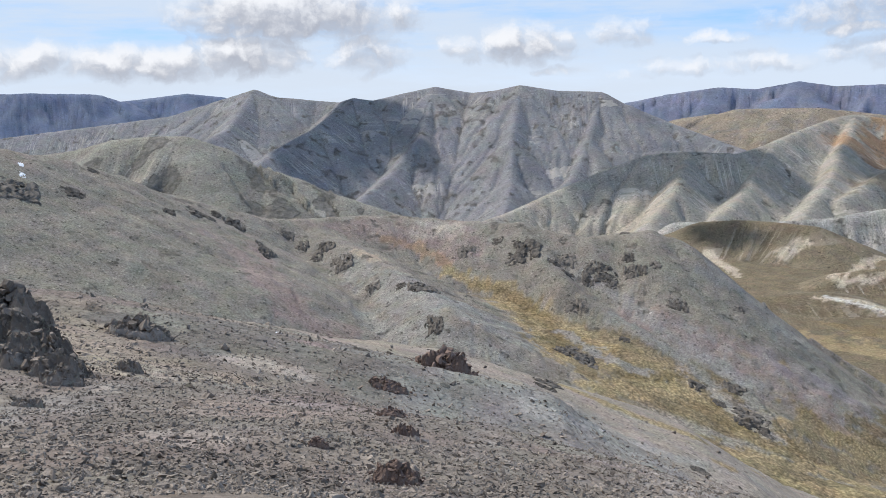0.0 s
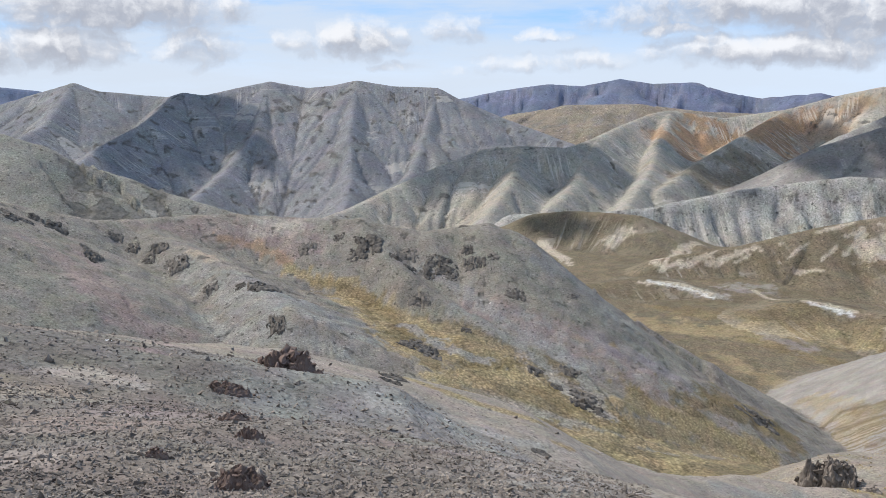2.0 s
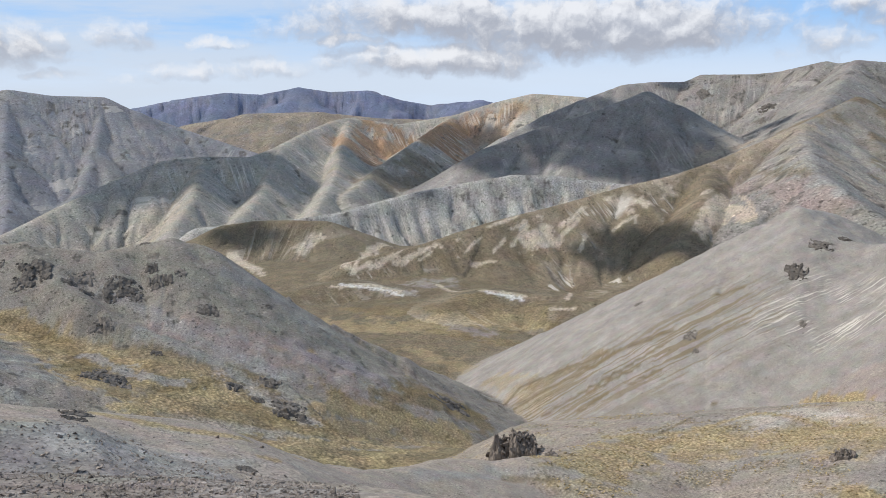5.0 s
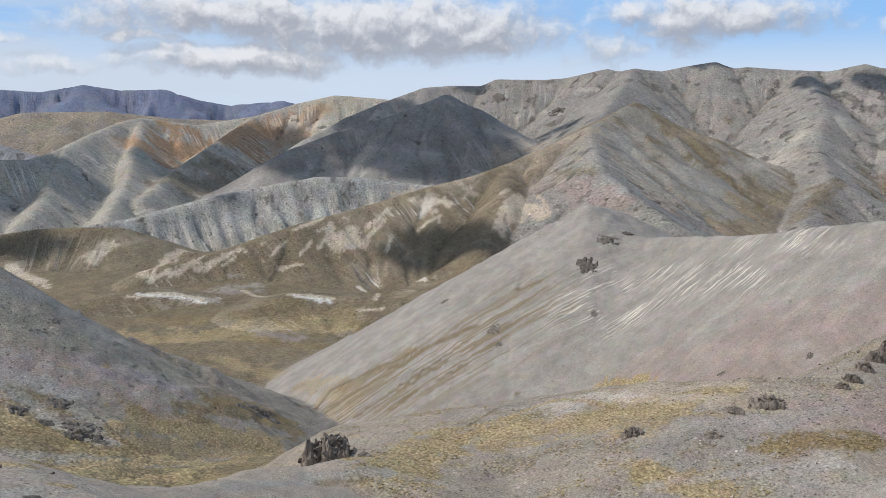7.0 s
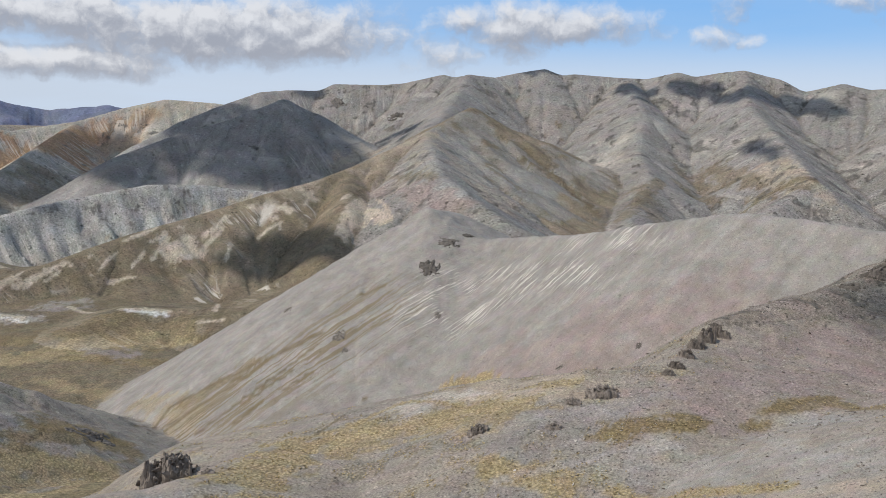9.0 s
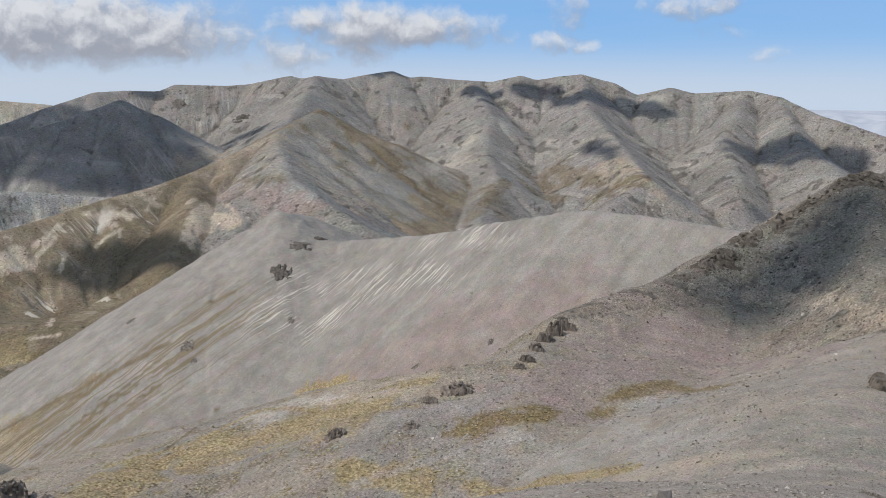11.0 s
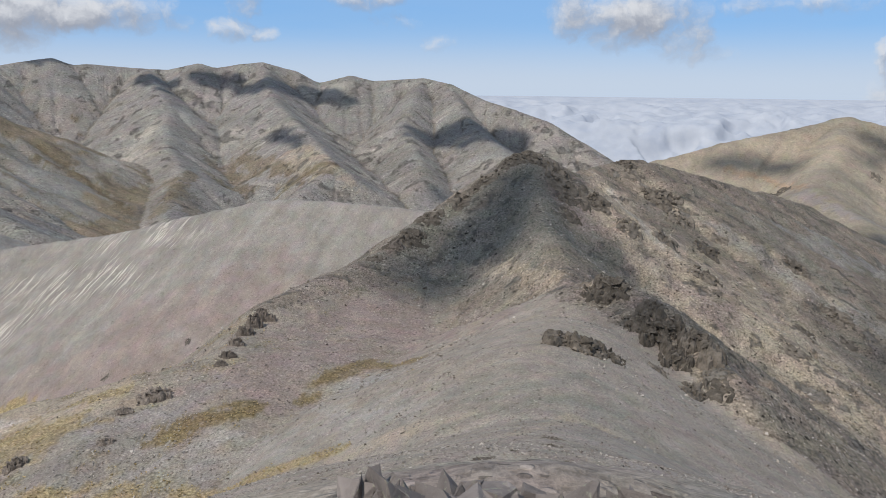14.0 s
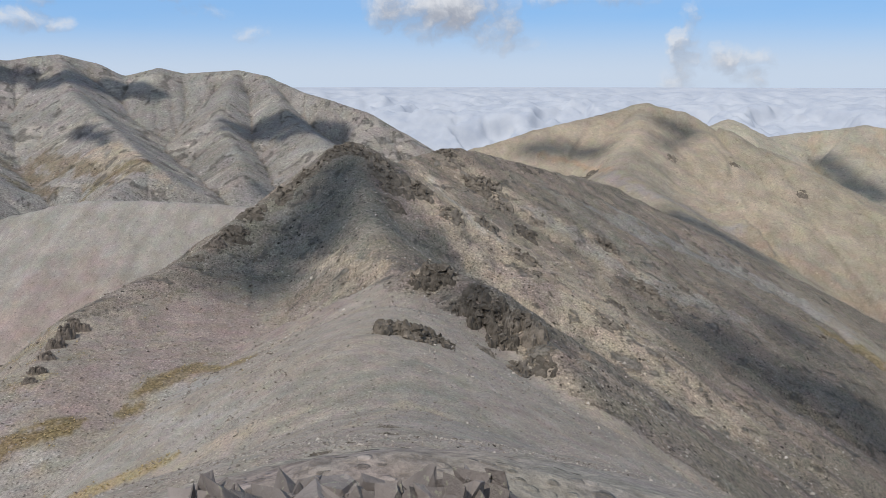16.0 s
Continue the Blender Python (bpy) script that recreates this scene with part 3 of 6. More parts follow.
patch('pink', 9, 0.8, [(-75, 342), (-61, 330), (-41, 333)])
patch('pink', 12, 0.7, [(-54, 487), (-11, 485), (15, 472)])
patch('orange', 4, 0.6, [(-34, 481), (-14, 477), (2, 463)])
patch('tan', 5, 0.7, [(-42, 427), (-33, 417)])
patch('pink', 8, 0.6, [(-100, 380), (-83, 357)])
patch('pale', 7, 0.6, [(-13, 492), (6, 492)])
patch('tussock', 5, 0.9, [(2, 454), (17, 444), (34, 430)])
patch('tussock', 10, 0.95, [(31, 428), (43, 395), (42, 349)])
patch('tussock', 6, 0.7, [(50, 409), (77, 372), (101, 364)])
patch('tussock', 9, 0.95, [(62, 321), (95, 342), (111, 343)])
patch('dark_tussock', 9, 0.8, [(58, 387), (79, 371)])
patch('dark_tussock', 8, 0.7, [(108, 342), (115, 326), (140, 317)])
patch('pink', 8, 0.7, [(98, 409), (140, 387), (174, 369)])
patch('pink', 8, 0.6, [(159, 378), (176, 356)])
patch('dark_tussock', 10, 0.8, [(160, 366), (174, 350), (189, 345)])
patch('pale', 7, 0.7, [(110, 359), (122, 341), (132, 322)])
patch('grey', 10, 0.8, [(-4, 368), (16, 366), (32, 345)])
patch('tussock', 12, 0.9, [(143, 375), (165, 368), (170, 352)])
patch('dark_tussock', 14, 0.7, [(223, 372), (242, 362)])
patch('brown', 40, 0.5, [(367, 911), (515, 927), (625, 784), (809, 769)])
patch('tussock', 26, 0.7, [(367, 778), (445, 726), (561, 704)])
patch('scar', 6, 0.95, [(423, 897), (461, 896), (476, 859)])
patch('scar', 6, 0.95, [(544, 770), (567, 753), (577, 740)])
patch('scar', 4, 0.95, [(548, 876), (542, 819)])
patch('mauve', 14, 0.6, [(469, 710), (482, 680)])
patch('pink', 30, 0.55, [(393, 213), (402, 167), (414, 113)])
patch('orange', 70, 0.85, [(986, 1945), (1132, 1996), (1215, 1905)])
patch('orange', 60, 0.6, [(1297, 1979), (1418, 1940)])
patch('brown', 60, 0.6, [(895, 1708), (1076, 1758)])
patch('scar', 10, 0.95, [(734, 932), (761, 902)])
patch('pale', 14, 0.9, [(738, 937), (742, 910)])
patch('scar', 12, 0.95, [(1001, 831), (950, 771)])
patch('scar', 12, 0.95, [(1009, 831), (958, 730)])
patch('brown', 9, 0.9, [(1450, 762), (1418, 678), (1378, 596)])
patch('pale', 28, 0.6, [(1621, 705), (1686, 694)])
patch('brown', 20, 0.7, [(1757, 485), (1621, 372)])
patch('brown', 20, 0.8, [(1583, 347), (1566, 266)])
patch('tan', 30, 0.7, [(1666, 365), (1592, 304)])
patch('brown', 24, 0.5, [(1492, 545), (1398, 480)])
patch('tan', 70, 0.45, [(1236, 866), (1141, 732), (1146, 670)])
patch('grey', 60, 0.5, [(1329, 854), (1336, 735), (1284, 639)])
patch('pink', 26, 0.6, [(1028, 720), (989, 634)])
patch('pale_grey', 12, 0.7, [(467, 876), (490, 851)])
patch('pale_grey', 12, 0.6, [(524, 897), (571, 893)])
patch('brown', 26, 0.6, [(564, 720), (618, 674), (808, 728)])
patch('dark_tussock', 30, 0.6, [(433, 816), (472, 761), (552, 705)])
patch('grey', 14, 0.7, [(154, 444), (170, 423), (184, 387)])
patch('tussock', 5, 1, [(379, 245), (382, 219)])
patch('tussock', 7, 0.9, [(88, 100), (98, 102), (112, 108)])
patch('tussock', 5, 0.8, [(117, 100), (129, 96), (141, 89), (143, 75)])
patch('tussock', 4, 0.9, [(118, 107), (128, 104)])
patch('pale', 6, 0.7, [(142, 101), (149, 95)])
patch('tan', 12, 0.7, [(155, 91), (153, 70)])
patch('tussock', 3, 0.8, [(151, 86), (154, 69)])
patch('tussock', 4, 0.8, [(115, 64), (115, 52)])
patch('dark_tussock', 3, 0.85, [(135, 52), (140, 49), (144, 40)])
patch('tussock', 2.2, 0.85, [(117, 44), (110, 31), (106, 18)])
patch('tussock', 3, 0.8, [(115, 65), (119, 55)])
patch('tussock', 8, 0.7, [(137, 95), (137, 77)])
patch('pale_grey', 7, 0.5, [(128, 42), (120, 23), (112, 11)])
patch('pale_grey', 5, 0.8, [(164, 24), (144, 18)])
patch('pink', 12, 0.7, [(157, 41), (187, 29), (211, 16)])
patch('pink', 8, 0.6, [(208, 13), (183, -4)])
patch('green_scree', 6, 0.5, [(109, 1), (99, -12), (93, -21)])
patch('green_scree', 30, 0.7, [(283, -0), (264, -14), (257, -4)])
patch('pink', 10, 0.5, [(283, -36), (265, -55), (250, -71)])
patch('tan', 10, 0.8, [(328, -52), (281, -57), (262, -67)])
patch('pale', 1.7, 0.8, [(326, -54), (281, -61), (275, -63)])
patch('tan', 14, 0.7, [(291, -77), (249, -86), (227, -95)])
patch('tan', 16, 0.7, [(281, -95), (224, -103), (203, -120)])
patch('tan', 10, 0.6, [(346, -78), (315, -106), (311, -134)])
patch('tan', 60, 0.6, [(679, -226), (637, -284), (588, -333)])
patch('orange', 12, 0.2, [(527, -314), (495, -347), (462, -370)])
patch('grey', 14, 0.6, [(371, -153), (389, -224), (360, -254)])
patch('dark_tussock', 5, 0.7, [(336, -238), (320, -259)])
patch('grey', 6, 0.8, [(-37, 359), (-6, 330), (21, 317)])
patch('grey', 5, 0.8, [(58, 387), (76, 356), (91, 353)])
patch('grey', 6, 0.7, [(86, 403), (110, 376), (121, 360)])
patch('grey', 6, 0.7, [(110, 401), (137, 375), (135, 340)])
patch('tan', 4, 0.5, [(-11.8, 26.3), (-9.1, 24.4)])
patch('pale', 1, 0.6, [(-7.3, 28.7), (-5.5, 29.1)])
patch('dark_scree', 6, 0.8, [(-5.1, 31.5), (-2.1, 33.4), (-0.7, 31.8)])
patch('pale', 0.8, 0.5, [(-3.6, 10.9), (-3.3, 10.7)])
patch('green_scree', 13.5, 0.8, [(-105.7, 336), (-92.57, 321.5), (-80.8, 309.8), (-71.59, 309.3)])
patch('green_scree', 2.07, 0.8, [(-10, 49.62), (-10, 49.62)])
patch('pink', 8.33, 0.6, [(-80.85, 357.8), (-69.16, 339.9), (-59.81, 331.3)])
patch('pink', 0.858, 0.6, [(-5.864, 35.58), (-5.864, 35.58)])
patch('pink', 7.26, 0.5, [(-74.94, 470.1), (-61.48, 478.7), (-47, 484.5), (-31.66, 485.9), (6.758, 491.4)])
patch('tan', 2.91, 0.7, [(-44.67, 424.1), (-31.5, 428.9)])
patch('dark_tussock', 3.46, 0.7, [(16.57, 440.3), (39.5, 428.2), (53.35, 399.3)])
patch('dark_tussock', 8.3, 0.75, [(41.02, 415.6), (55.52, 376.6), (59.82, 340.3)])
patch('tussock', 6.05, 0.8, [(45.14, 340.4), (59.03, 350.1), (71.75, 349.6), (84.86, 350.1), (110.9, 339.5)])
patch('tussock', 1.18, 0.9, [(9.978, 68.22), (11.78, 66.25), (13.62, 64.95), (15.58, 64.3), (20.33, 63.65)])
patch('tussock', 5.85, 0.9, [(107.2, 298.6), (119.4, 298.9), (132.3, 300.2), (146.9, 304.6), (162.2, 308.9)])
patch('tussock', 0.883, 0.9, [(19.97, 55.53), (19.97, 55.53)])
patch('tussock', 1.05, 0.9, [(26.08, 65.18), (26.08, 65.18)])
patch('tussock', 5.15, 0.9, [(124.8, 282.9), (136.7, 282.9), (147, 279.5), (169.2, 297.5), (220, 335.6)])
patch('tussock', 6.58, 0.8, [(148.1, 337.8), (164.9, 343.4), (178.3, 341.2), (192.4, 340), (220, 335.6)])
patch('dark_tussock', 2.95, 0.8, [(78.06, 343.2), (92.96, 350.8), (109.1, 360), (115.3, 336.7)])
patch('dark_tussock', 5.34, 0.7, [(207, 367.7), (235.1, 371.1), (255.9, 366.4)])
patch('mauve', 7.12, 0.5, [(153, 386.4), (166.7, 382.1), (181.1, 379.3), (194.8, 374.9)])
patch('pink', 3.84, 0.5, [(111.7, 399.1), (123.6, 388.7), (135.6, 380.1), (147.9, 373), (170.8, 356.7)])
patch('pale_grey', 3.17, 0.6, [(109.1, 360), (121.5, 339.4), (127.8, 327.4), (134.7, 318.4)])
patch('grey', 7.1, 0.8, [(-19.06, 390.3), (-5.014, 375.2), (8.293, 362.9), (20.65, 365.3), (33.53, 369.2)])
patch('pale_grey', 0.505, 0.8, [(3.359, 32.82), (4.418, 32.54), (5.654, 33.3), (7.07, 34.58)])
patch('pale_grey', 0.825, 0.8, [(12.79, 52.79), (14.91, 53.13), (17.06, 53.32)])
patch('green_scree', 9.84, 0.7, [(96.63, 467.7), (122, 436.3), (149.6, 420.8), (171.5, 409.4), (207.4, 400)])
patch('rock', 2.52, 0.6, [(58.63, 370.8), (65.75, 358.7)])
patch('rock', 0.554, 0.5, [(8.321, 66.75), (9.449, 67.96)])
patch('rock', 2.86, 0.5, [(122.9, 328.3), (131.8, 324.1)])
patch('brown', 9.36, 0.6, [(383.7, 885), (411.6, 869.2), (466.1, 839), (500.8, 838.9), (590, 865.6)])
patch('scar', 4.05, 0.95, [(412.9, 903.9), (449.1, 889.1), (483.8, 859.3)])
patch('brown', 8.93, 0.8, [(406.9, 1258), (469.8, 1224), (507.7, 1202)])
patch('scar', 11.9, 0.95, [(472.5, 1137), (507.2, 1157)])
patch('scar', 9.82, 0.95, [(386.9, 1194), (385.2, 1086)])
patch('scar', 4.73, 0.95, [(391.4, 1128), (382.8, 1056)])
patch('scar', 7.35, 0.95, [(471, 984.1), (555.8, 1091), (613.4, 1134)])
patch('scar', 6.01, 0.95, [(499.3, 968.8), (543.1, 977.6)])
patch('tan', 8.06, 0.9, [(751.7, 1276), (751.7, 1276)])
patch('scar', 4.59, 0.95, [(535.1, 964.7), (607.2, 973.9)])
patch('scar', 3.2, 0.95, [(469.2, 967.6), (504.7, 978.3)])
patch('scar', 13.7, 0.95, [(727.2, 916.1), (764.8, 930.2)])
patch('scar', 3.32, 0.95, [(827.7, 927.4), (778.2, 909.1)])
patch('scar', 5.02, 0.95, [(775.2, 954.9), (775.2, 954.9)])
patch('tan', 6.5, 0.8, [(1037, 1209), (1037, 1209)])
patch('scar', 3.2, 0.95, [(774.6, 863.3), (812.3, 892.5)])
patch('scar', 6.96, 0.95, [(891.5, 932.8), (901.1, 893.4)])
patch('scar', 3.38, 0.95, [(854, 882.3), (899.5, 879.8)])
patch('scar', 11.9, 0.95, [(902.6, 764.2), (1017, 820.9)])
patch('scar', 7.71, 0.95, [(1008, 813.4), (974.5, 743.2)])
patch('pale', 3.89, 0.7, [(513.9, 375.4), (513.9, 375.4)])
patch('scar', 7.3, 0.95, [(983.3, 923), (990.7, 892.7)])
patch('scar', 3.81, 0.95, [(632.4, 922.3), (658.6, 908.4)])
patch('scar', 4.1, 0.95, [(693, 965.8), (746.5, 970.7)])
patch('scar', 3.2, 0.95, [(609.9, 965.1), (609.9, 965.1)])
patch('tan', 4.14, 0.8, [(863.4, 1253), (863.4, 1253)])
patch('scar', 4.23, 0.95, [(794, 926.9), (850.3, 939.4)])
patch('scar', 3.2, 0.95, [(700, 925.2), (747.8, 947.1)])
patch('scar', 3.2, 0.95, [(638, 967.2), (638, 967.2)])
patch('pale', 3.13, 0.8, [(886.7, 1252), (886.7, 1252)])
patch('scar', 3.2, 0.95, [(583.1, 976.3), (583.1, 976.3)])
patch('pale', 3.07, 0.8, [(813.6, 1267), (813.6, 1267)])
patch('brown', 23.3, 0.6, [(601.1, 939.6), (649.6, 927.3), (696.9, 909.2), (739.4, 888.4), (781.1, 864.6)])
patch('brown', 16.4, 0.6, [(830.6, 870.2), (878.6, 847.9), (895.5, 795.8)])
patch('white', 4.03, 0.8, [(427.1, 903), (468, 872.7), (477.9, 847.9)])
patch('white', 4.45, 0.95, [(544.7, 764.3), (571, 737.4)])
patch('mauve', 9.77, 0.6, [(522.7, 880.3), (563.6, 859.8)])
patch('scar', 3.2, 0.95, [(606.4, 696.3), (707.5, 806.6)])
patch('scar', 3.2, 0.95, [(580.3, 695), (598.9, 673.9)])
patch('brown', 13.8, 0.5, [(411.6, 866.7), (432.3, 844.9), (465, 785.8), (480.1, 755.3), (537, 733.8)])
patch('tussock', 15.1, 0.5, [(387.5, 659.5), (394.6, 625.3), (398.6, 588.6)])
patch('tussock', 11.2, 0.5, [(348.2, 479.2), (330.3, 426.9), (323.9, 393.1)])
patch('dark_tussock', 10.1, 0.6, [(437.6, 710.7), (455.2, 688.6), (473.2, 667.3), (491.3, 646)])
patch('tussock', 4.72, 0.7, [(424, 750.2), (447.9, 737.1), (471.2, 722.1), (500.2, 714.1), (554.5, 669.5)])
patch('brown', 1.7, 0.9, [(296.8, 415.3), (333.5, 427.9), (360, 397.8), (370.3, 383.9), (394.4, 360.2)])
patch('brown', 1.7, 0.9, [(312.1, 412.8), (324.7, 405.2), (337.9, 398.3), (349.4, 389), (381.7, 374.1)])
patch('brown', 1.7, 0.9, [(312.1, 379.2), (329.6, 372.6), (348.2, 366.4), (366.5, 359.3), (385.9, 352.5)])
patch('brown', 1.7, 0.9, [(354, 393.9), (369.1, 380.9), (383.9, 367.5), (401, 356.1)])
patch('brown', 0.49, 0.9, [(116.4, 137.5), (116.4, 137.5)])
patch('brown', 1.7, 0.9, [(323, 357.7), (341, 354)])
patch('brown', 0.584, 0.9, [(122.6, 111.2), (135.5, 115.1)])
patch('brown', 1.7, 0.9, [(363.4, 291.5), (363.4, 291.5)])
patch('brown', 1.7, 0.9, [(436.8, 356.5), (450.7, 342.7)])
patch('brown', 1.7, 0.9, [(353.1, 346.3), (369.9, 337.9)])
patch('brown', 1.7, 0.9, [(337.7, 365.7), (351.8, 359.9), (366, 353.7)])
patch('dark_tussock', 5.09, 0.6, [(333.6, 416.1), (345.3, 406.7), (357.5, 397.8), (370.3, 389.4)])
patch('pale_grey', 5.24, 0.6, [(308.1, 431), (334.5, 441.4), (347.8, 433.3), (360.7, 424.4), (386, 394.5)])
patch('pink', 17.3, 0.35, [(384.4, 188.3), (388.3, 174.9), (396.6, 149.8), (407.2, 126.9), (406.8, 99.98)])
patch('pink', 9.64, 0.35, [(231.1, 49.68), (231.1, 49.68)])
patch('tussock', 1.14, 1, [(155.8, 101.4), (155.8, 101.4)])
patch('tussock', 2.69, 1, [(380.9, 219.2), (380.9, 219.2)])
patch('tussock', 1.04, 0.85, [(115.8, 120.4), (117.3, 113.5), (127.9, 107.1), (145.5, 105.2), (144.8, 89.82)])
patch('tussock', 0.852, 0.7, [(83.57, 93.51), (86.69, 90.25), (90, 87.13)])
patch('tussock', 1.4, 0.7, [(113.4, 64.5), (114.7, 60), (115.8, 55.55), (116.5, 51.08)])
patch('tussock', 0.965, 0.7, [(140, 78.97), (139.9, 71.52), (141.1, 65.11)])
patch('dark_tussock', 0.894, 0.75, [(131.9, 55.29), (135, 51.56), (137.5, 47.64), (140.5, 43.48), (145, 39.75)])
patch('tan', 1.61, 0.6, [(147.9, 91.81), (149.7, 86.64), (149.3, 80.37), (148.4, 74.18), (149.6, 69.27)])
patch('pale_grey', 1.17, 0.6, [(136.2, 98.4), (145.8, 96.27)])
patch('grey', 2.07, 0.7, [(56.99, 96.1), (61.64, 96.92), (73.65, 100.9), (77.3, 98.96), (86.04, 96.24)])
patch('brown', 1.02, 0.7, [(74.39, 99.05), (80.63, 95.59)])
patch('tussock', 9.07, 0.8, [(122.3, 317.5), (133.1, 316.4), (162.8, 327.1), (192.3, 331.9), (224.4, 334.1)])
patch('dark_tussock', 5.67, 0.7, [(185.7, 358.7), (199.7, 358.2), (215.5, 359.2), (235.4, 364.9)])
patch('mauve', 3.97, 0.6, [(153.5, 383.4), (167.6, 381), (183.6, 380.7)])
patch('rock', 3.89, 0.45, [(125.4, 345.5), (132.5, 321.6)])
patch('orange', 28.6, 0.85, [(1081, 2070), (1158, 2054), (1168, 1923), (1347, 1988)])
patch('orange', 23.2, 0.6, [(1382, 1984), (1504, 1939)])
patch('orange', 14.7, 0.6, [(970.3, 1933), (1004, 1908)])
patch('tan', 23.5, 0.5, [(1460, 1984), (1533, 1924), (1629, 1889)])
patch('pale', 14.4, 0.4, [(941.7, 2037), (813.8, 1830)])
patch('pale_grey', 19.1, 0.4, [(657.6, 1360), (707.1, 1357), (807.8, 1342), (858.5, 1330), (982.8, 1274)])
patch('tan', 20.3, 0.55, [(955.5, 921.7), (1028, 926.4)])
patch('tan', 27.5, 0.55, [(1374, 1157), (1476, 1161)])
patch('tan', 22.7, 0.55, [(1216, 885.7), (1273, 858.7)])
patch('pink', 22.4, 0.5, [(1084, 851), (1027, 719.7)])
patch('brown', 11, 0.6, [(1116, 840.9), (1073, 721.3)])
patch('brown', 9.48, 0.85, [(1405, 745.5), (1405, 699), (1416, 659), (1362, 569.1)])
patch('brown', 9.97, 0.7, [(1896, 888.9), (1896, 888.9)])
patch('brown', 7.51, 0.7, [(1403, 721.2), (1403, 721.2)])
patch('brown', 11.7, 0.6, [(1742, 513.5), (1575, 431.3)])
patch('brown', 11.7, 0.5, [(1665, 439.1), (1677, 387.6)])
patch('pale', 29.9, 0.45, [(1535, 658.9), (1748, 709.3), (1803, 690.8)])
patch('rock', 18.3, 0.5, [(1344, 560.8), (1390, 536.8), (1433, 510.7), (1439, 463)])
patch('brown', 8.28, 0.8, [(1558, 775.2), (1558, 775.2)])
patch('brown', 10.2, 0.8, [(1940, 929.8), (1940, 929.8)])
patch('brown', 14.7, 0.6, [(1351, 520.4), (1546, 524.9)])
patch('brown', 13.7, 0.6, [(1633, 517.7), (1589, 421.4)])
patch('brown', 9.82, 0.85, [(1537, 363.2), (1574, 328.6), (1598, 290.7), (1587, 256.5)])
patch('tan', 14.3, 0.6, [(1675, 328.8), (1564, 252.3), (1534, 215.3)])
patch('rock', 25.5, 0.4, [(1708, 161.9), (1659, 104.4), (1738, 55.13), (1692, 1.992)])
patch('brown', 5.99, 0.6, [(1294, 754.4), (1270, 675.5)])
patch('scar', 7.02, 0.95, [(900.2, 921.9), (937.3, 887.5)])
patch('green_scree', 8.98, 0.6, [(251.2, 22.79), (261.5, 14.14), (261.4, 4.551), (262.7, -5.061), (274.4, -18.44)])
patch('tan', 3.52, 0.6, [(254.5, 9.161), (250.8, -1.335), (233.6, -10.94), (200, -20.53)])
patch('pink', 5.82, 0.5, [(205.5, 34.55), (210.3, 28.12), (214, 21.22), (219.5, 14.16)])
patch('dark_tussock', 2.47, 0.75, [(154.6, 30.85), (167.8, 25.1), (172.1, 18.53), (159.2, 10.46)])
patch('dark_tussock', 0.894, 0.7, [(136.2, 52.08), (137.4, 47.72), (139.1, 43.45), (141.9, 39.33)])
patch('tussock', 0.462, 0.85, [(113.6, 32.03), (110.7, 27.51), (109, 23.46), (107.9, 19.62)])
patch('pale_grey', 1.56, 0.5, [(145.7, 30.24), (126.8, 21.6), (118.7, 15.78), (112.1, 10.7)])
patch('tan', 0.774, 0.6, [(62.12, 11.81), (62.12, 11.81)])
patch('tan', 1.23, 0.6, [(99.88, 15.85), (100.5, 12.8), (101.2, 9.729), (100.6, 6.311), (99.95, -0.4058)])
patch('green_scree', 1.48, 0.6, [(97.32, 3.099), (96.95, 0.1337), (98.46, -5.86), (99.94, -8.99), (100.1, -18.44)])
patch('tan', 3.32, 0.7, [(296.8, -42.3), (283.7, -47.16), (269.3, -51.26), (256.3, -55.07), (238.3, -68.84)])
patch('pale', 0.778, 0.75, [(286.1, -61.01), (271, -69.59)])
patch('grey', 5.66, 0.5, [(326.8, -99.62), (312, -114.8), (298.3, -129), (295.9, -150.5), (294.1, -172.4)])
patch('tan', 2.68, 0.5, [(152.1, -38.51), (142.1, -44.45), (143.8, -58.22), (146.8, -73.98), (141.8, -85.99)])
patch('mauve', 5.01, 0.6, [(593.1, -229.6), (558.8, -236.8), (533.3, -245.6), (530.2, -264), (542.2, -311)])
patch('tan', 14.8, 0.5, [(702.7, -220.2), (691.1, -240.8), (682.8, -262), (649.3, -272.2)])
patch('orange', 3.68, 0.4, [(666.5, -200.7), (651.5, -226.2), (600.1, -236.3)])
patch('gravel', 9, 0.85, [(-9, 10), (-7, 20), (-9, 34)])
patch('gravel', 5, 0.8, [(-2, 8), (-2, 22)])
patch('grey', 7, 0.6, [(2, 14), (1, 30), (4, 46)])
patch('pink', 2.5, 0.45, [(-4, 16), (-2.5, 22)])
patch('grey', 6, 0.6, [(4, 30), (8, 52)])
patch('grey', 35.1, 0.75, [(1173, 790.1), (1068, 667.2), (1045, 585.4)])
patch('grey', 24.9, 0.6, [(1316, 837.7), (1294, 763.5), (1258, 686.1), (1265, 646.5), (1268, 606.5)])
patch('pale_grey', 1.28, 0.6, [(111.7, 62.07), (115.4, 59.45), (122.7, 53.9), (129.1, 47.62), (134.3, 39.59)])
patch('pale_grey', 1.53, 0.6, [(155.7, 31.53), (159.1, 26.24), (160.6, 20.7)])
patch('pink', 5.41, 0.5, [(158.5, 41.87), (169.6, 39.37), (185.3, 37.3), (206.9, 35.52), (232.2, 26.79)])
patch('dark_tussock', 0.796, 0.85, [(132.1, 53.01), (139.8, 48.67), (140.5, 43.68), (142.2, 39.12)])
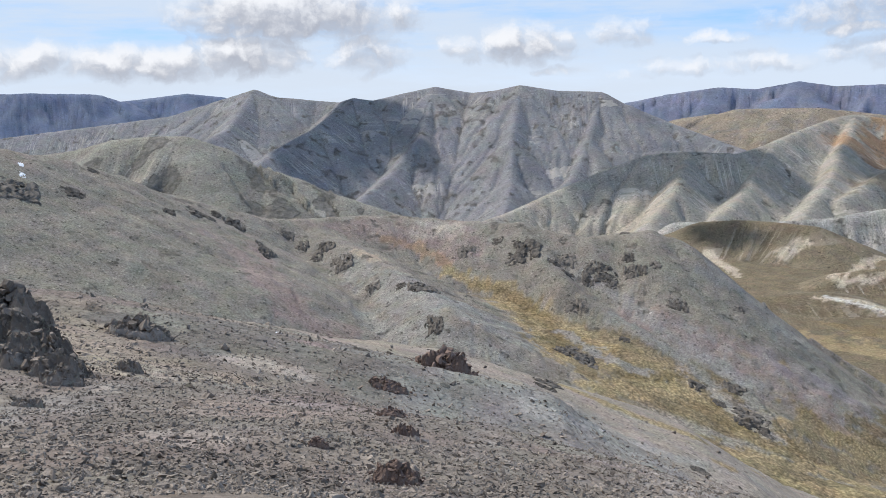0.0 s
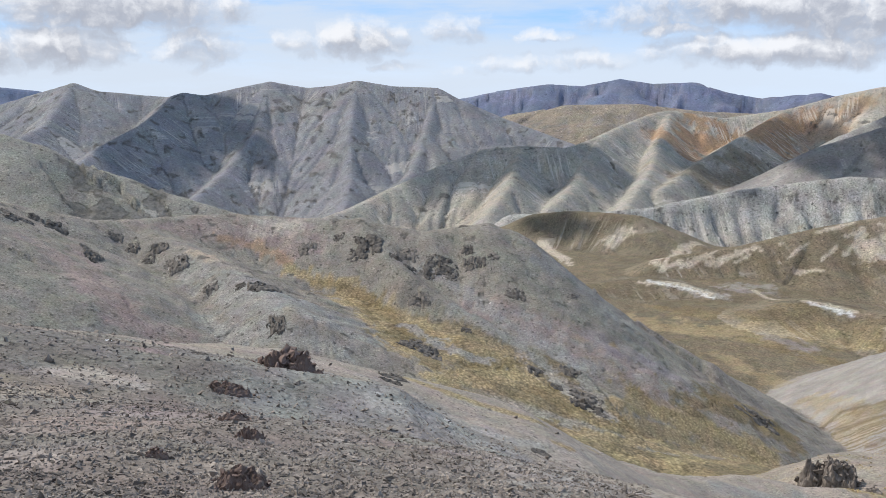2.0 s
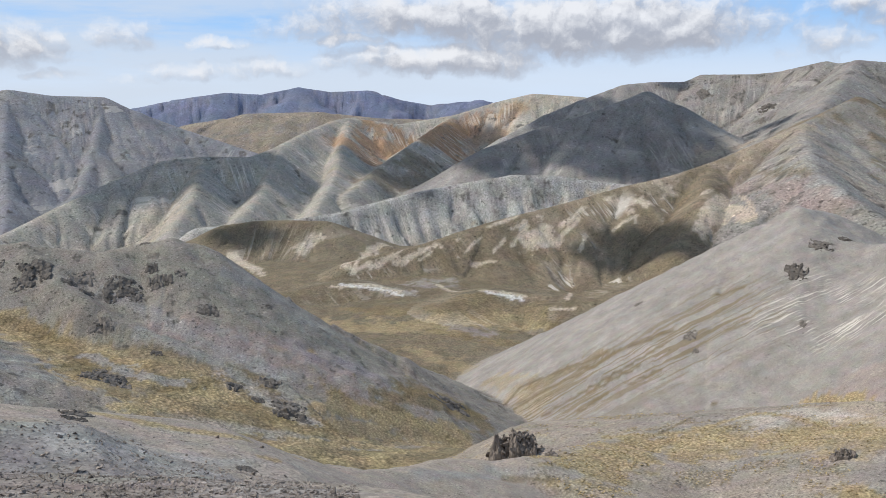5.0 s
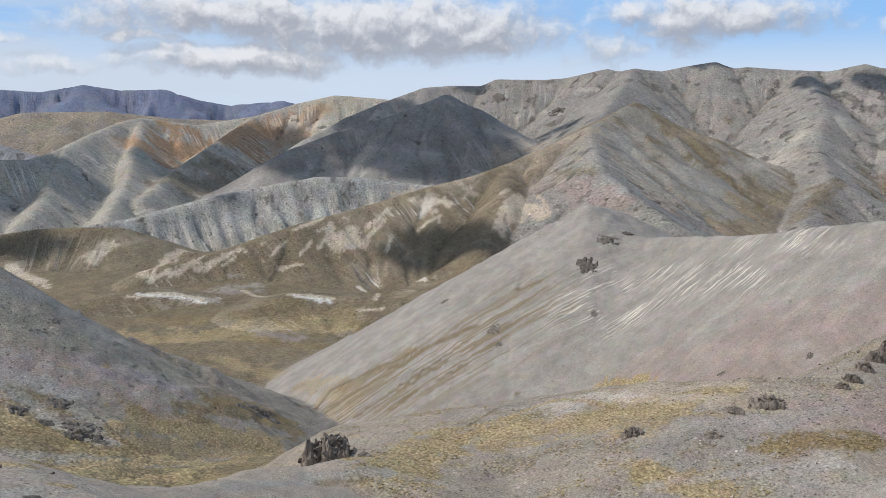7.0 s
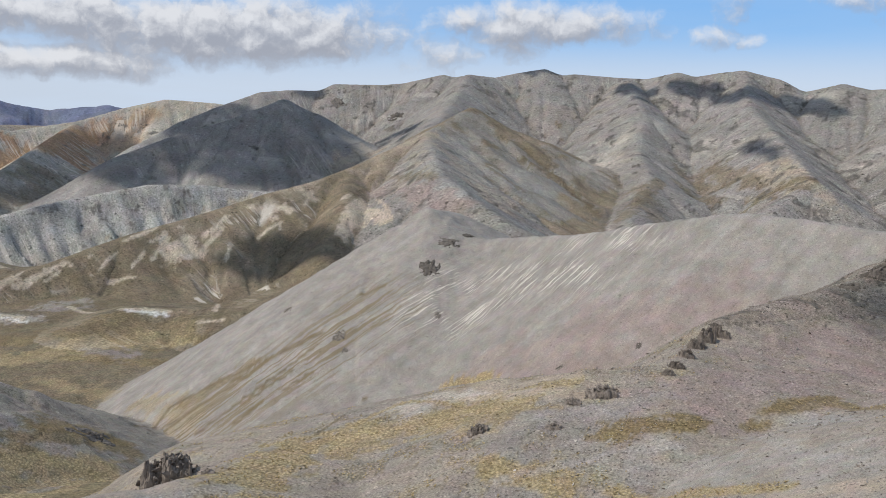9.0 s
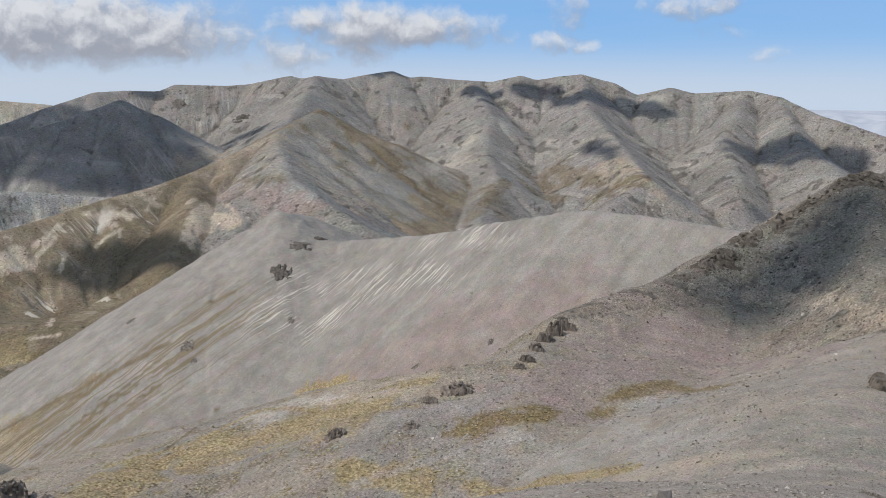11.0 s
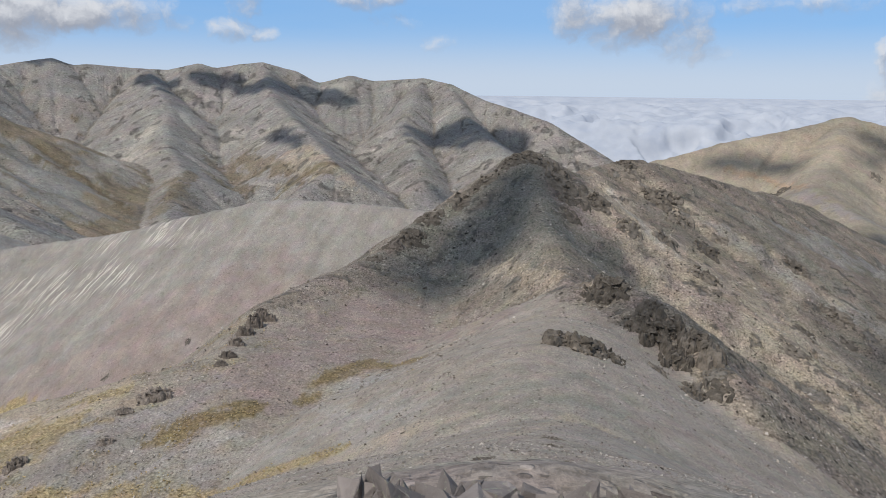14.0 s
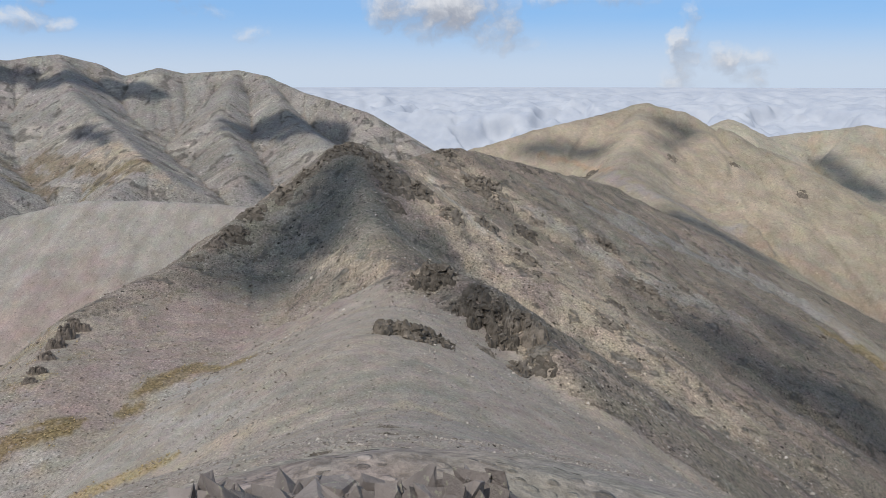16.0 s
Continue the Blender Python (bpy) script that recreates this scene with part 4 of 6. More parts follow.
patch('dark_tussock', 1.57, 0.75, [(150.7, 32.31), (157.5, 29.94), (166, 27.66), (175.9, 20.99)])
patch('dark_tussock', 1.43, 0.6, [(173.7, 20.68), (173.7, 20.68)])
patch('dark_tussock', 1.12, 0.6, [(136.3, 9.843), (136.3, 9.843)])
patch('tussock', 0.781, 0.8, [(114.2, 64.62), (114.2, 59.78), (113.8, 54.93), (113.7, 49.88)])
patch('mauve', 3.15, 0.5, [(135.3, 65.81), (139.6, 60.8), (142.8, 55.32), (147.9, 51.71), (153, 47.95)])
patch('tussock', 0.889, 0.8, [(129.7, 96.09), (135.7, 93.23), (141.4, 89.92), (140.8, 82.65), (140.9, 76.14)])
patch('tussock', 0.732, 0.8, [(118.6, 96.05), (124.2, 92.08), (127.8, 86.43)])
patch('pale', 1.18, 0.6, [(149.8, 95.32), (152.3, 89.98), (152.7, 83.54), (150.4, 76)])
patch('tan', 1.4, 0.5, [(101.8, 17.23), (102.3, 14.22), (102.7, 11.29), (102.8, 6.7)])
patch('green_scree', 1.41, 0.5, [(159.7, 67.38), (162.1, 60.78), (164.4, 54.26)])
patch('pink', 4.42, 0.45, [(193.9, 40.92), (207.4, 35.36), (218.3, 28.35), (223.9, 21.49), (230.5, 14.28)])
patch('tan', 2.91, 0.5, [(158.6, 5.752), (183.7, 0.1896), (208.6, -7.115), (210.4, -13.08), (210.2, -18.95)])
patch('pink', 3.28, 0.45, [(177.5, 16.26), (189, 11.16), (191.7, 5.072), (213.2, -1.314)])
patch('green_scree', 7.53, 0.5, [(265.1, 22.85), (277.1, 16.31), (287.1, 9.07)])
patch('green_scree', 46.8, 0.5, [(1721, 6.493), (1721, 6.493)])
patch('green_scree', 1.49, 0.6, [(104.9, -6.412), (106.7, -11.11), (113.7, -16.74), (108.9, -22.44)])
patch('pink', 1.01, 0.45, [(100.5, -20.75), (102.3, -24.97), (104.9, -29.56), (102.5, -32.87), (99.48, -35.84)])
patch('tan', 1.2, 0.5, [(75.44, -4.571), (85.8, -8.303), (94.58, -12.59), (92.39, -15.69), (89.59, -18.56)])
patch('tan', 2.94, 0.6, [(288.8, -42.07), (274.4, -47.09), (264, -52.28), (253, -56.9), (244.2, -61.28)])
patch('tan', 1.74, 0.6, [(154.2, -42.78), (154.2, -42.78)])
patch('tan', 2.26, 0.45, [(142.6, -39.77), (129.2, -43.59), (120.2, -47.82), (115.7, -53.13), (112.8, -58.93)])
patch('green_scree', 7.17, 0.5, [(376.1, -116), (343.3, -126.6), (319.1, -137.5), (304, -149.8), (282.8, -165.6)])
patch('green_scree', 10.2, 0.7, [(-91.32, 335.1), (-82.28, 327.3), (-73.2, 318.5), (-59.9, 314.7)])
patch('grey', 5.37, 0.8, [(-20.85, 386.2), (-5.912, 363.5), (7.762, 345.7), (25.67, 338.9)])
patch('pale_grey', 0.408, 0.6, [(3.207, 32.03), (4.225, 31.7), (5.317, 31.82), (6.548, 32.48), (10.14, 34.54)])
patch('grey', 7.74, 0.7, [(-50.83, 417.6), (-39.3, 400.5), (-28.28, 381.8), (-15.41, 355.8), (-3.947, 334.7)])
patch('mauve', 5.54, 0.5, [(92.21, 420.5), (102.6, 404.9), (113.2, 392.4), (123.9, 381.8), (152, 361.5)])
patch('grey', 4.54, 0.7, [(77.56, 439.4), (90.37, 426.1), (101.5, 408.4), (112.6, 393.6), (136.5, 367)])
patch('green_scree', 7.87, 0.7, [(102.6, 465.5), (122.4, 433.5), (143.7, 413.7), (168.5, 398.3), (195.7, 389.2)])
patch('grey', 6.61, 0.6, [(116.6, 397.2), (127.8, 387.8), (139.1, 379.9), (150.1, 371.7), (180.3, 357.3)])
patch('pink', 4.61, 0.6, [(-94.37, 403.6), (-73.78, 364.7), (-59.28, 337.2)])
patch('pale', 3.38, 0.5, [(-11.84, 500.6), (10.61, 493.2)])
patch('tan', 14.1, 0.5, [(1099, 899.9), (1205, 884), (1272, 870.2)])
patch('grey', 63.8, 0.6, [(1337, 660), (1487, 677.9)])
patch('grey', 80.6, 0.6, [(1787, 750.7), (1830, 705.3), (1912, 673.6)])
patch('rock', 18.8, 0.55, [(2185, 738.1), (2208, 626.8)])
patch('rock', 13.9, 0.5, [(2187, 523.3), (2233, 471.2), (2222, 407.6)])
patch('mauve', 43.4, 0.4, [(1965, 771.7), (1996, 712.3), (2147, 620.6), (2024, 518.3), (2106, 407.2)])
patch('pale', 27.3, 0.4, [(1504, 665.7), (1750, 708.7), (1810, 694.9)])
patch('brown', 12.1, 0.6, [(1744, 553.5), (1660, 456.7)])
patch('rock', 16.5, 0.45, [(1395, 559.2), (1473, 505.7), (1423, 465.9)])
patch('rock', 25.1, 0.35, [(1902, 271.5), (1764, 171.2)])
patch('rock', 16.9, 0.5, [(1772, 25.58), (1772, 25.58)])
patch('rock', 2.84, 0.5, [(307.1, -5.898), (289.5, -15.26)])
patch('rock', 26.2, 0.4, [(2187, 181.7), (2132, 91.64), (2086, 6.76)])
patch('green_scree', 10.8, 0.8, [(-172.6, 343.2), (-162.2, 339.6), (-141.2, 331), (-117.6, 314.8), (-95.18, 299.5)])
patch('green_scree', 10, 0.8, [(-163.9, 306), (-154.2, 301.3), (-144.9, 296.8), (-135.8, 292.4), (-117.3, 286.4)])
patch('green_scree', 1.04, 0.8, [(-12.23, 32.31), (-10.93, 31.45)])
patch('green_scree', 6.59, 0.7, [(-172.7, 375.5), (-160, 375.7), (-131.5, 368.4), (-119.5, 360.8), (-95.37, 341.3)])
patch('grey', 55.4, 0.6, [(1669, 1165), (1669, 1165)])
patch('grey', 40.9, 0.6, [(1298, 857.2), (1295, 806.9), (1285, 752.2), (1271, 697.1)])
patch('grey', 57.5, 0.6, [(1771, 1157), (1771, 1157)])
patch('grey', 43.3, 0.6, [(1427, 873.4), (1410, 805.6), (1385, 746.6), (1341, 680.3)])
patch('scar', 3.15, 0.95, [(474.6, 970.8), (577.3, 1093)])
patch('scar', 2.27, 0.95, [(507.5, 963.6), (557.2, 985)])
patch('scar', 2.28, 0.95, [(540.2, 957.6), (580, 971.6)])
patch('scar', 3.28, 0.95, [(763.3, 904.2), (816.1, 920.8)])
patch('scar', 2.62, 0.95, [(882.6, 905.3), (938.6, 905.5)])
patch('scar', 4.42, 0.95, [(1086, 1199), (1128, 1180)])
patch('scar', 2.57, 0.95, [(889.9, 870.5), (896.6, 907.2)])
patch('scar', 2.46, 0.9, [(719.5, 949.6), (755.5, 956.4)])
patch('scar', 2.35, 0.9, [(632.5, 940.6), (671.5, 956.3)])
patch('scar', 2.36, 0.9, [(671.2, 924.9), (702, 940)])
patch('scar', 2.29, 0.9, [(572, 959.3), (592.5, 964.9)])
patch('scar', 3.62, 0.9, [(961.2, 890.1), (999.3, 906.7)])
patch('scar', 3.45, 0.9, [(1042, 806.2), (972, 730.8)])
patch('brown', 6.79, 0.7, [(1006, 882.2), (898.6, 832.2), (846, 827.9)])
patch('brown', 5.45, 0.7, [(1106, 868.8), (968.6, 814.8)])


def colour(kind):
    return np.array(KINDS[kind] if isinstance(kind, str) else kind, np.float32)


def near_line(x, y, line):
    best = np.full_like(x, 1e9)
    for (ax, ay), (bx, by) in zip(line, line[1:]):
        ux, uy = bx - ax, by - ay
        q = np.clip(((x - ax) * ux + (y - ay) * uy) / (ux * ux + uy * uy + 1e-6), 0, 1)
        best = np.minimum(best, np.hypot(x - ax - q * ux, y - ay - q * uy))
    return best


# what lies in the beds of the gullies, and how thick
BEDS = {"main_mountain": ((0.37, 0.355, 0.34), 0.55), "big_range": ((0.19, 0.152, 0.11), 0.5), "badland_spur": ((0.11, 0.092, 0.06), 0.6), "shadowed_hill": ((0.42, 0.39, 0.34), 0.5),
        "grey_cliffs": ((0.2, 0.19, 0.175), 0.5), "left_hill": ((0.2, 0.19, 0.16), 0.5), "dark_mountain": ((0.2, 0.18, 0.15), 0.4), "brown_foothill": ((0.12, 0.1, 0.07), 0.5), "brown_hills": ((0.17, 0.14, 0.1), 0.4)}


def soil(name, x, y, along, off, drain):
    """Albedo of the ground, vertex by vertex, with haze tinted into the far land, how grassy it is and how much bedrock
    shows.
    """
    first, second, rocky = SOILS[name]
    r = np.hypot(x, y)
    lump = fbm(x / 60, y / 60, 4, 100) if r.mean() < 700 else fbm(x / 170, y / 170, 5, 101)
    run = perlin(along / 7 + lump, off / 90, 102) if r.mean() < 700 else perlin(along / 26 + 1.5 * lump, off / 260, 103) + 0.6 * perlin(along / 9 + lump, off / 120, 104)
    m = step(-0.1, 0.5, 0.6 * lump + 0.8 * run)[:, None]
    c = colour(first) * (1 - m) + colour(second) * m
    fine = fbm(x / 9, y / 9, 3, 105) if r.mean() < 700 else fbm(x / 36, y / 36, 4, 106)
    if rocky:
        ledges = step(-0.15, 0.5, fine + 0.55 * run + 0.35 * lump) * rocky
    if not rocky:
        ledges = np.zeros_like(x)
    grass = np.zeros_like(x)
    if name == "valley_floor":
        dry = 0.75 * step(560, 760, r)[:, None]
        c = c * (1 - dry) + np.array((0.19, 0.16, 0.115), np.float32) * dry
        # distant lowland fades to blue-grey: air haze painted into the tone
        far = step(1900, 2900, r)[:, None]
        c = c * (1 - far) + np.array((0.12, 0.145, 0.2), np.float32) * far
        wet = step(0.05, 0.4, fbm(x / 90, y / 50, 4, 107))[:, None]
        c = c * (1 - 0.6 * wet) + colour("brown") * 1.3 * 0.6 * wet
        bare = (1 - step(2, 6, off + 3 * fine))[:, None] * 0.7 * step(520, 440, r)[:, None]
        c = c * (1 - bare) + colour("pale_grey") * bare
        grass += 0.7
    if name == "scree_ridge":
        streak = step(0.2, 0.6, perlin(along / 9 + 0.3 * lump, off / 90, 108))
        k = (streak * 0.1)[:, None]
        c = c * (1 - k) + np.array((0.5, 0.485, 0.46), np.float32) * k
    if name in ("badland_spur", "grey_cliffs", "shadowed_hill", "main_mountain", "brown_foothill"):
        low = step(0.1, 0.5, perlin(along / 16 + lump, off / 110, 110) + 0.5 * perlin(along / 5, off / 70, 111)) * step(20, 120, off)
        if name == "badland_spur":
            low = low * step(200, 420, along)
        k = (low * {"badland_spur": 0.45, "main_mountain": 0.2, "brown_foothill": 0.15}.get(name, 0.55))[:, None]
        c = c * (1 - k) + colour("pale") * 0.9 * k
    if name == "terrace":
        tuft = step(0.2, 0.45, fbm(x / 13, y / 13, 4, 112) + 0.6 * fbm(x / 1.8, y / 1.8, 3, 113))
        k = (tuft * 0.3)[:, None]
        c = c * (1 - k) + colour("tussock") * k
        grass = np.maximum(grass, tuft)
    if name in BEDS:
        bed, share = BEDS[name]
        k = (share * step(0.5, 0.9, drain + 0.15 * fine))[:, None]
        c = c * (1 - k) + colour(bed) * k
    return c, grass, ledges


def spread(a, rows, cols):
    """Mean over a window of the land's grid."""
    for axis, size in ((0, rows), (1, cols)):
        pad = [(0, 0)] * a.ndim
        pad[axis] = (size + 1, size)
        total = np.cumsum(np.pad(a, pad, mode="edge"), axis=axis, dtype=np.float64)
        n = a.shape[axis]
        hi, lo = (total.take(range(k, k + n), axis=axis) for k in (2 * size + 1, 0))
        a = ((hi - lo) / (2 * size + 1)).astype(np.float32)
    return a


def paint():
    """Tone, grass and bedrock of the whole land: each form's soil, run into its neighbours along the borders, then the patches."""
    tone, grass, ledge = np.zeros((*X.shape, 3), np.float32), np.zeros(X.shape, np.float32), np.zeros(X.shape, np.float32)
    for index, name in enumerate(GROUPS):
        mine = GROUP == index
        if not mine.any():
            continue
        x, y, al, of = (a[mine].astype(np.float32) for a in (X, Y, ALONG, OFF))
        if name == "scree_ridge":
            al, of = 0.37 * x + 0.93 * y, 0.93 * x - 0.37 * y
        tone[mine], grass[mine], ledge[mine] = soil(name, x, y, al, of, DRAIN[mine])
    border = np.zeros(X.shape, np.float32)
    border[1:] += GROUP[1:] != GROUP[:-1]
    border[:, 1:] += GROUP[:, 1:] != GROUP[:, :-1]
    w = np.clip(4 * spread(np.minimum(border, 1), 7, 7), 0, 1)
    tone = tone * (1 - w[..., None]) + spread(tone, 6, 6) * w[..., None]
    grass = grass * (1 - w) + spread(grass, 6, 6) * w
    # close by the soils run into each other over a wider band
    w = np.clip(4 * spread(np.minimum(border, 1), 18, 18), 0, 1) * (RR < 420)
    tone = tone * (1 - w[..., None]) + spread(tone, 16, 16) * w[..., None]
    x, y = X.reshape(-1).astype(np.float32), Y.reshape(-1).astype(np.float32)
    tone, grass = tone.reshape(-1, 3), grass.reshape(-1)
    for kind, width, strength, line in sorted(PATCHES, key=lambda p: -p[1]):
        xs, ys = [p[0] for p in line], [p[1] for p in line]
        pad = width * 2.5
        inside = np.nonzero((x > min(xs) - pad) & (x < max(xs) + pad) & (y > min(ys) - pad) & (y < max(ys) + pad))[0]
        if not len(inside):
            continue
        px, py = x[inside], y[inside]
        d = near_line(px, py, line) + width * ((0.5 if kind == "scar" else 0.9 if width > 2.5 else 0.35) * fbm(px / (width * 1.3), py / (width * 1.3), 5, 120, 0.65))
        k = (1 - step(width * 0.6, width * 1.15, d)) * strength
        tone[inside] = tone[inside] * (1 - k[:, None]) + colour(kind) * k[:, None]
        grass[inside] = np.where("tussock" in kind, np.maximum(grass[inside], k), grass[inside] * (1 - k))
    return tone * 0.81, grass, ledge.reshape(-1) * (1 - grass)


TONE, GRASS, LEDGE = paint()


def material(name):
    m = bpy.data.materials.new(name)
    m.use_nodes = True
    b = m.node_tree.nodes["Principled BSDF"]
    b.inputs["Roughness"].default_value = 0.95
    b.inputs["Specular IOR Level"].default_value = 0.12
    return m, m.node_tree.nodes, m.node_tree.links, b


def ground_material():
    """Scree, gravel and tussock: the soil's tone, far off with haze painted in, broken up by stones, ledges and runs of
    debris at the size that each land form has.
    """
    m, n, l, b = material("ground")
    read = {}
    for name in ("tone", "grass", "size", "grit", "ledge", "fall", "runs"):
        read[name] = n.new("ShaderNodeAttribute")
        read[name].attribute_name = name
    grass, size, grit, ledge = (read[k].outputs["Fac"] for k in ("grass", "size", "grit", "ledge"))
    co = n.new("ShaderNodeTexCoord").outputs["Object"]
    shrink = n.new("ShaderNodeVectorMath")
    shrink.operation = "SCALE"
    l.new(co, shrink.inputs[0])
    l.new(maths(n, l, "DIVIDE", 1.0, size), shrink.inputs["Scale"])
    co = shrink.outputs[0]
    kinds = n.new("ShaderNodeSeparateXYZ")
    l.new(read["runs"].outputs["Vector"], kinds.inputs[0])
    white, weed, streaky = kinds.outputs[0], kinds.outputs[1], kinds.outputs[2]
    bare = maths(n, l, "SUBTRACT", 1.0, grass)
    broad = textured(n, l, co, 0.035, 5.0, 0.6).outputs["Fac"]
    mid = textured(n, l, co, 0.2, 5.0, 0.68).outputs["Fac"]
    small = textured(n, l, co, 0.65, 4.0, 0.78).outputs["Fac"]
    c = mixed(n, l, 1.0, read["tone"].outputs["Color"], ranged(n, l, broad, 0.36, 0.64, 0.88, 1.12, False), "MULTIPLY")
    c = mixed(n, l, grit, c, ranged(n, l, mid, 0.38, 0.62, 0.87, 1.13, False), "MULTIPLY")
    c = mixed(n, l, grit, c, ranged(n, l, small, 0.36, 0.64, 0.5, 1.5, False), "MULTIPLY")
    warm = textured(n, l, co, 0.06, 4.0, 0.6).outputs["Color"]
    c = mixed(n, l, 0.12, c, warm, "OVERLAY")
    # runs of debris down the slope
    wide = textured(n, l, read["fall"].outputs["Vector"], 1.0, 5.0, 0.6).outputs["Fac"]
    thin = textured(n, l, vmaths(n, l, "MULTIPLY", read["fall"].outputs["Vector"], (2.6, 2.2, 1.0)).outputs[0], 1.0, 4.0, 0.65).outputs["Fac"]
    streak = maths(n, l, "ADD", maths(n, l, "MULTIPLY", wide, 0.5), maths(n, l, "MULTIPLY", thin, 0.5))
    c = mixed(n, l, streaky, c, mixed(n, l, 1.0, c, ranged(n, l, streak, 0.36, 0.64, 0.7, 1.3, False), "MULTIPLY"))
    c = mixed(n, l, maths(n, l, "MULTIPLY", ranged(n, l, thin, 0.545, 0.565), maths(n, l, "MULTIPLY", white, 0.95)), c, (0.52, 0.485, 0.43))
    c = mixed(n, l, maths(n, l, "MULTIPLY", ranged(n, l, maths(n, l, "MULTIPLY_ADD", small, 0.12, wide), 0.55, 0.52), maths(n, l, "MULTIPLY", weed, 0.75)), c, (0.16, 0.125, 0.075))
    # single stones, pale and dark
    height = maths(n, l, "MULTIPLY", small, 0.7)
    for scale, share, rare in ((0.3, 0.75, 0.9), (0.6, 0.75, 0.64)):
        cell = textured(n, l, co, scale, kind="ShaderNodeTexVoronoi")
        pick = n.new("ShaderNodeSeparateXYZ")
        l.new(cell.outputs["Color"], pick.inputs[0])
        chosen = ranged(n, l, maths(n, l, "MULTIPLY_ADD", mid, 0.5, maths(n, l, "SUBTRACT", pick.outputs[0], 0.25)), rare, rare + 0.03)
        stone = maths(n, l, "MULTIPLY", maths(n, l, "MULTIPLY", chosen, ranged(n, l, cell.outputs["Distance"], 0.5, 0.36)), maths(n, l, "MULTIPLY", bare, grit))
        c = mixed(n, l, stone, c, mixed(n, l, 1.0, c, ranged(n, l, pick.outputs[1], 0.1, 0.9, 1 - share, 1 + 0.75 * share, False), "MULTIPLY"))
        height = maths(n, l, "MULTIPLY_ADD", stone, 0.35 / scale, height)
    # ledges of bedrock
    crack = textured(n, l, co, 0.07, 6.0, 0.7).outputs["Fac"]
    broken = maths(n, l, "ADD", maths(n, l, "MULTIPLY", crack, 0.6), maths(n, l, "ADD", maths(n, l, "MULTIPLY", thin, 0.25), maths(n, l, "MULTIPLY", small, 0.25)))
    broken = ranged(n, l, maths(n, l, "MULTIPLY_ADD", ledge, 0.25, broken), 0.69, 0.725)
    c = mixed(n, l, maths(n, l, "MULTIPLY", broken, 0.75), c, mixed(n, l, 1.0, (0.13, 0.122, 0.112), ranged(n, l, mid, 0.3, 0.7, 0.5, 1.5, False), "MULTIPLY"))
    # clumps of tussock
    clump = textured(n, l, co, 0.45, kind="ShaderNodeTexVoronoi")
    tuft = mixed(n, l, 1.0, c, ranged(n, l, clump.outputs["Distance"], 0.1, 0.75, 1.25, 0.6, False), "MULTIPLY")
    c = mixed(n, l, grass, c, tuft)
    l.new(c, b.inputs["Base Color"])
    height = maths(n, l, "MULTIPLY", maths(n, l, "MULTIPLY_ADD", mid, 1.1, height), grit)
    height = maths(n, l, "MULTIPLY_ADD", maths(n, l, "MULTIPLY", broken, crack), 5.0, height)
    height = maths(n, l, "MULTIPLY_ADD", maths(n, l, "MULTIPLY", streak, streaky), 4.0, height)
    height = maths(n, l, "MULTIPLY_ADD", maths(n, l, "MULTIPLY", clump.outputs["Distance"], grass), -0.8, height)
    bump = n.new("ShaderNodeBump")
    bump.inputs["Strength"].default_value, bump.inputs["Distance"].default_value = 0.75, 1.0
    l.new(maths(n, l, "MULTIPLY", height, size), bump.inputs["Height"])
    l.new(bump.outputs[0], b.inputs["Normal"])
    return m


def rock_material(name, dark, light, lichen=0.0):
    dark, light = tuple(0.8 * q for q in dark), tuple(0.78 * q for q in light)
    m, n, l, b = material(name)
    co = n.new("ShaderNodeTexCoord").outputs["Object"]
    a = textured(n, l, co, 0.5, 9.0, 0.65)
    c = mixed(n, l, ranged(n, l, a.outputs["Fac"], 0.32, 0.68), dark, light)
    isle = n.new("ShaderNodeNewGeometry").outputs["Random Per Island"]
    c = mixed(n, l, 1.0, c, ranged(n, l, isle, 0, 1, 0.7, 1.35, False), "MULTIPLY")
    if lichen:
        spots = textured(n, l, co, 6.0, 6.0, 0.7)
        c = mixed(n, l, ranged(n, l, spots.outputs["Fac"], 0.54, 0.68, 0, lichen), c, (0.36, 0.37, 0.27))
    l.new(c, b.inputs["Base Color"])
    fine = textured(n, l, co, 4.0, 8.0, 0.7)
    bump = n.new("ShaderNodeBump")
    bump.inputs["Strength"].default_value, bump.inputs["Distance"].default_value = 0.8, 0.12
    l.new(fine.outputs["Fac"], bump.inputs["Height"])
    l.new(bump.outputs[0], b.inputs["Normal"])
    return m


GROUND = ground_material()
ROCK = {
    "near_dark": rock_material("dark_volcanic_rock", (0.135, 0.114, 0.1), (0.32, 0.275, 0.24), 0.3),
    "near_red": rock_material("reddish_rock", (0.14, 0.1, 0.085), (0.29, 0.21, 0.18), 0.15),
    "dark": rock_material("dark_grey_rock", (0.09, 0.08, 0.07), (0.2, 0.178, 0.157)),
    "peak": rock_material("weathered_brown_rock", (0.085, 0.073, 0.06), (0.2, 0.172, 0.145), 0.2),
    "slab": rock_material("lichened_grey_rock", (0.16, 0.14, 0.132), (0.36, 0.32, 0.3), 0.6),
    "pale_stone": rock_material("pale_stone", (0.26, 0.235, 0.21), (0.47, 0.43, 0.39)),
    "stone": rock_material("loose_stone", (0.2, 0.172, 0.15), (0.38, 0.33, 0.288)),
}


def tuft_material():
    m, n, l, b = material("dry_tussock")
    isle = n.new("ShaderNodeNewGeometry").outputs["Random Per Island"]
    l.new(mixed(n, l, isle, (0.29, 0.225, 0.12), (0.38, 0.305, 0.175)), b.inputs["Base Color"])
    return m


TUFT = tuft_material()


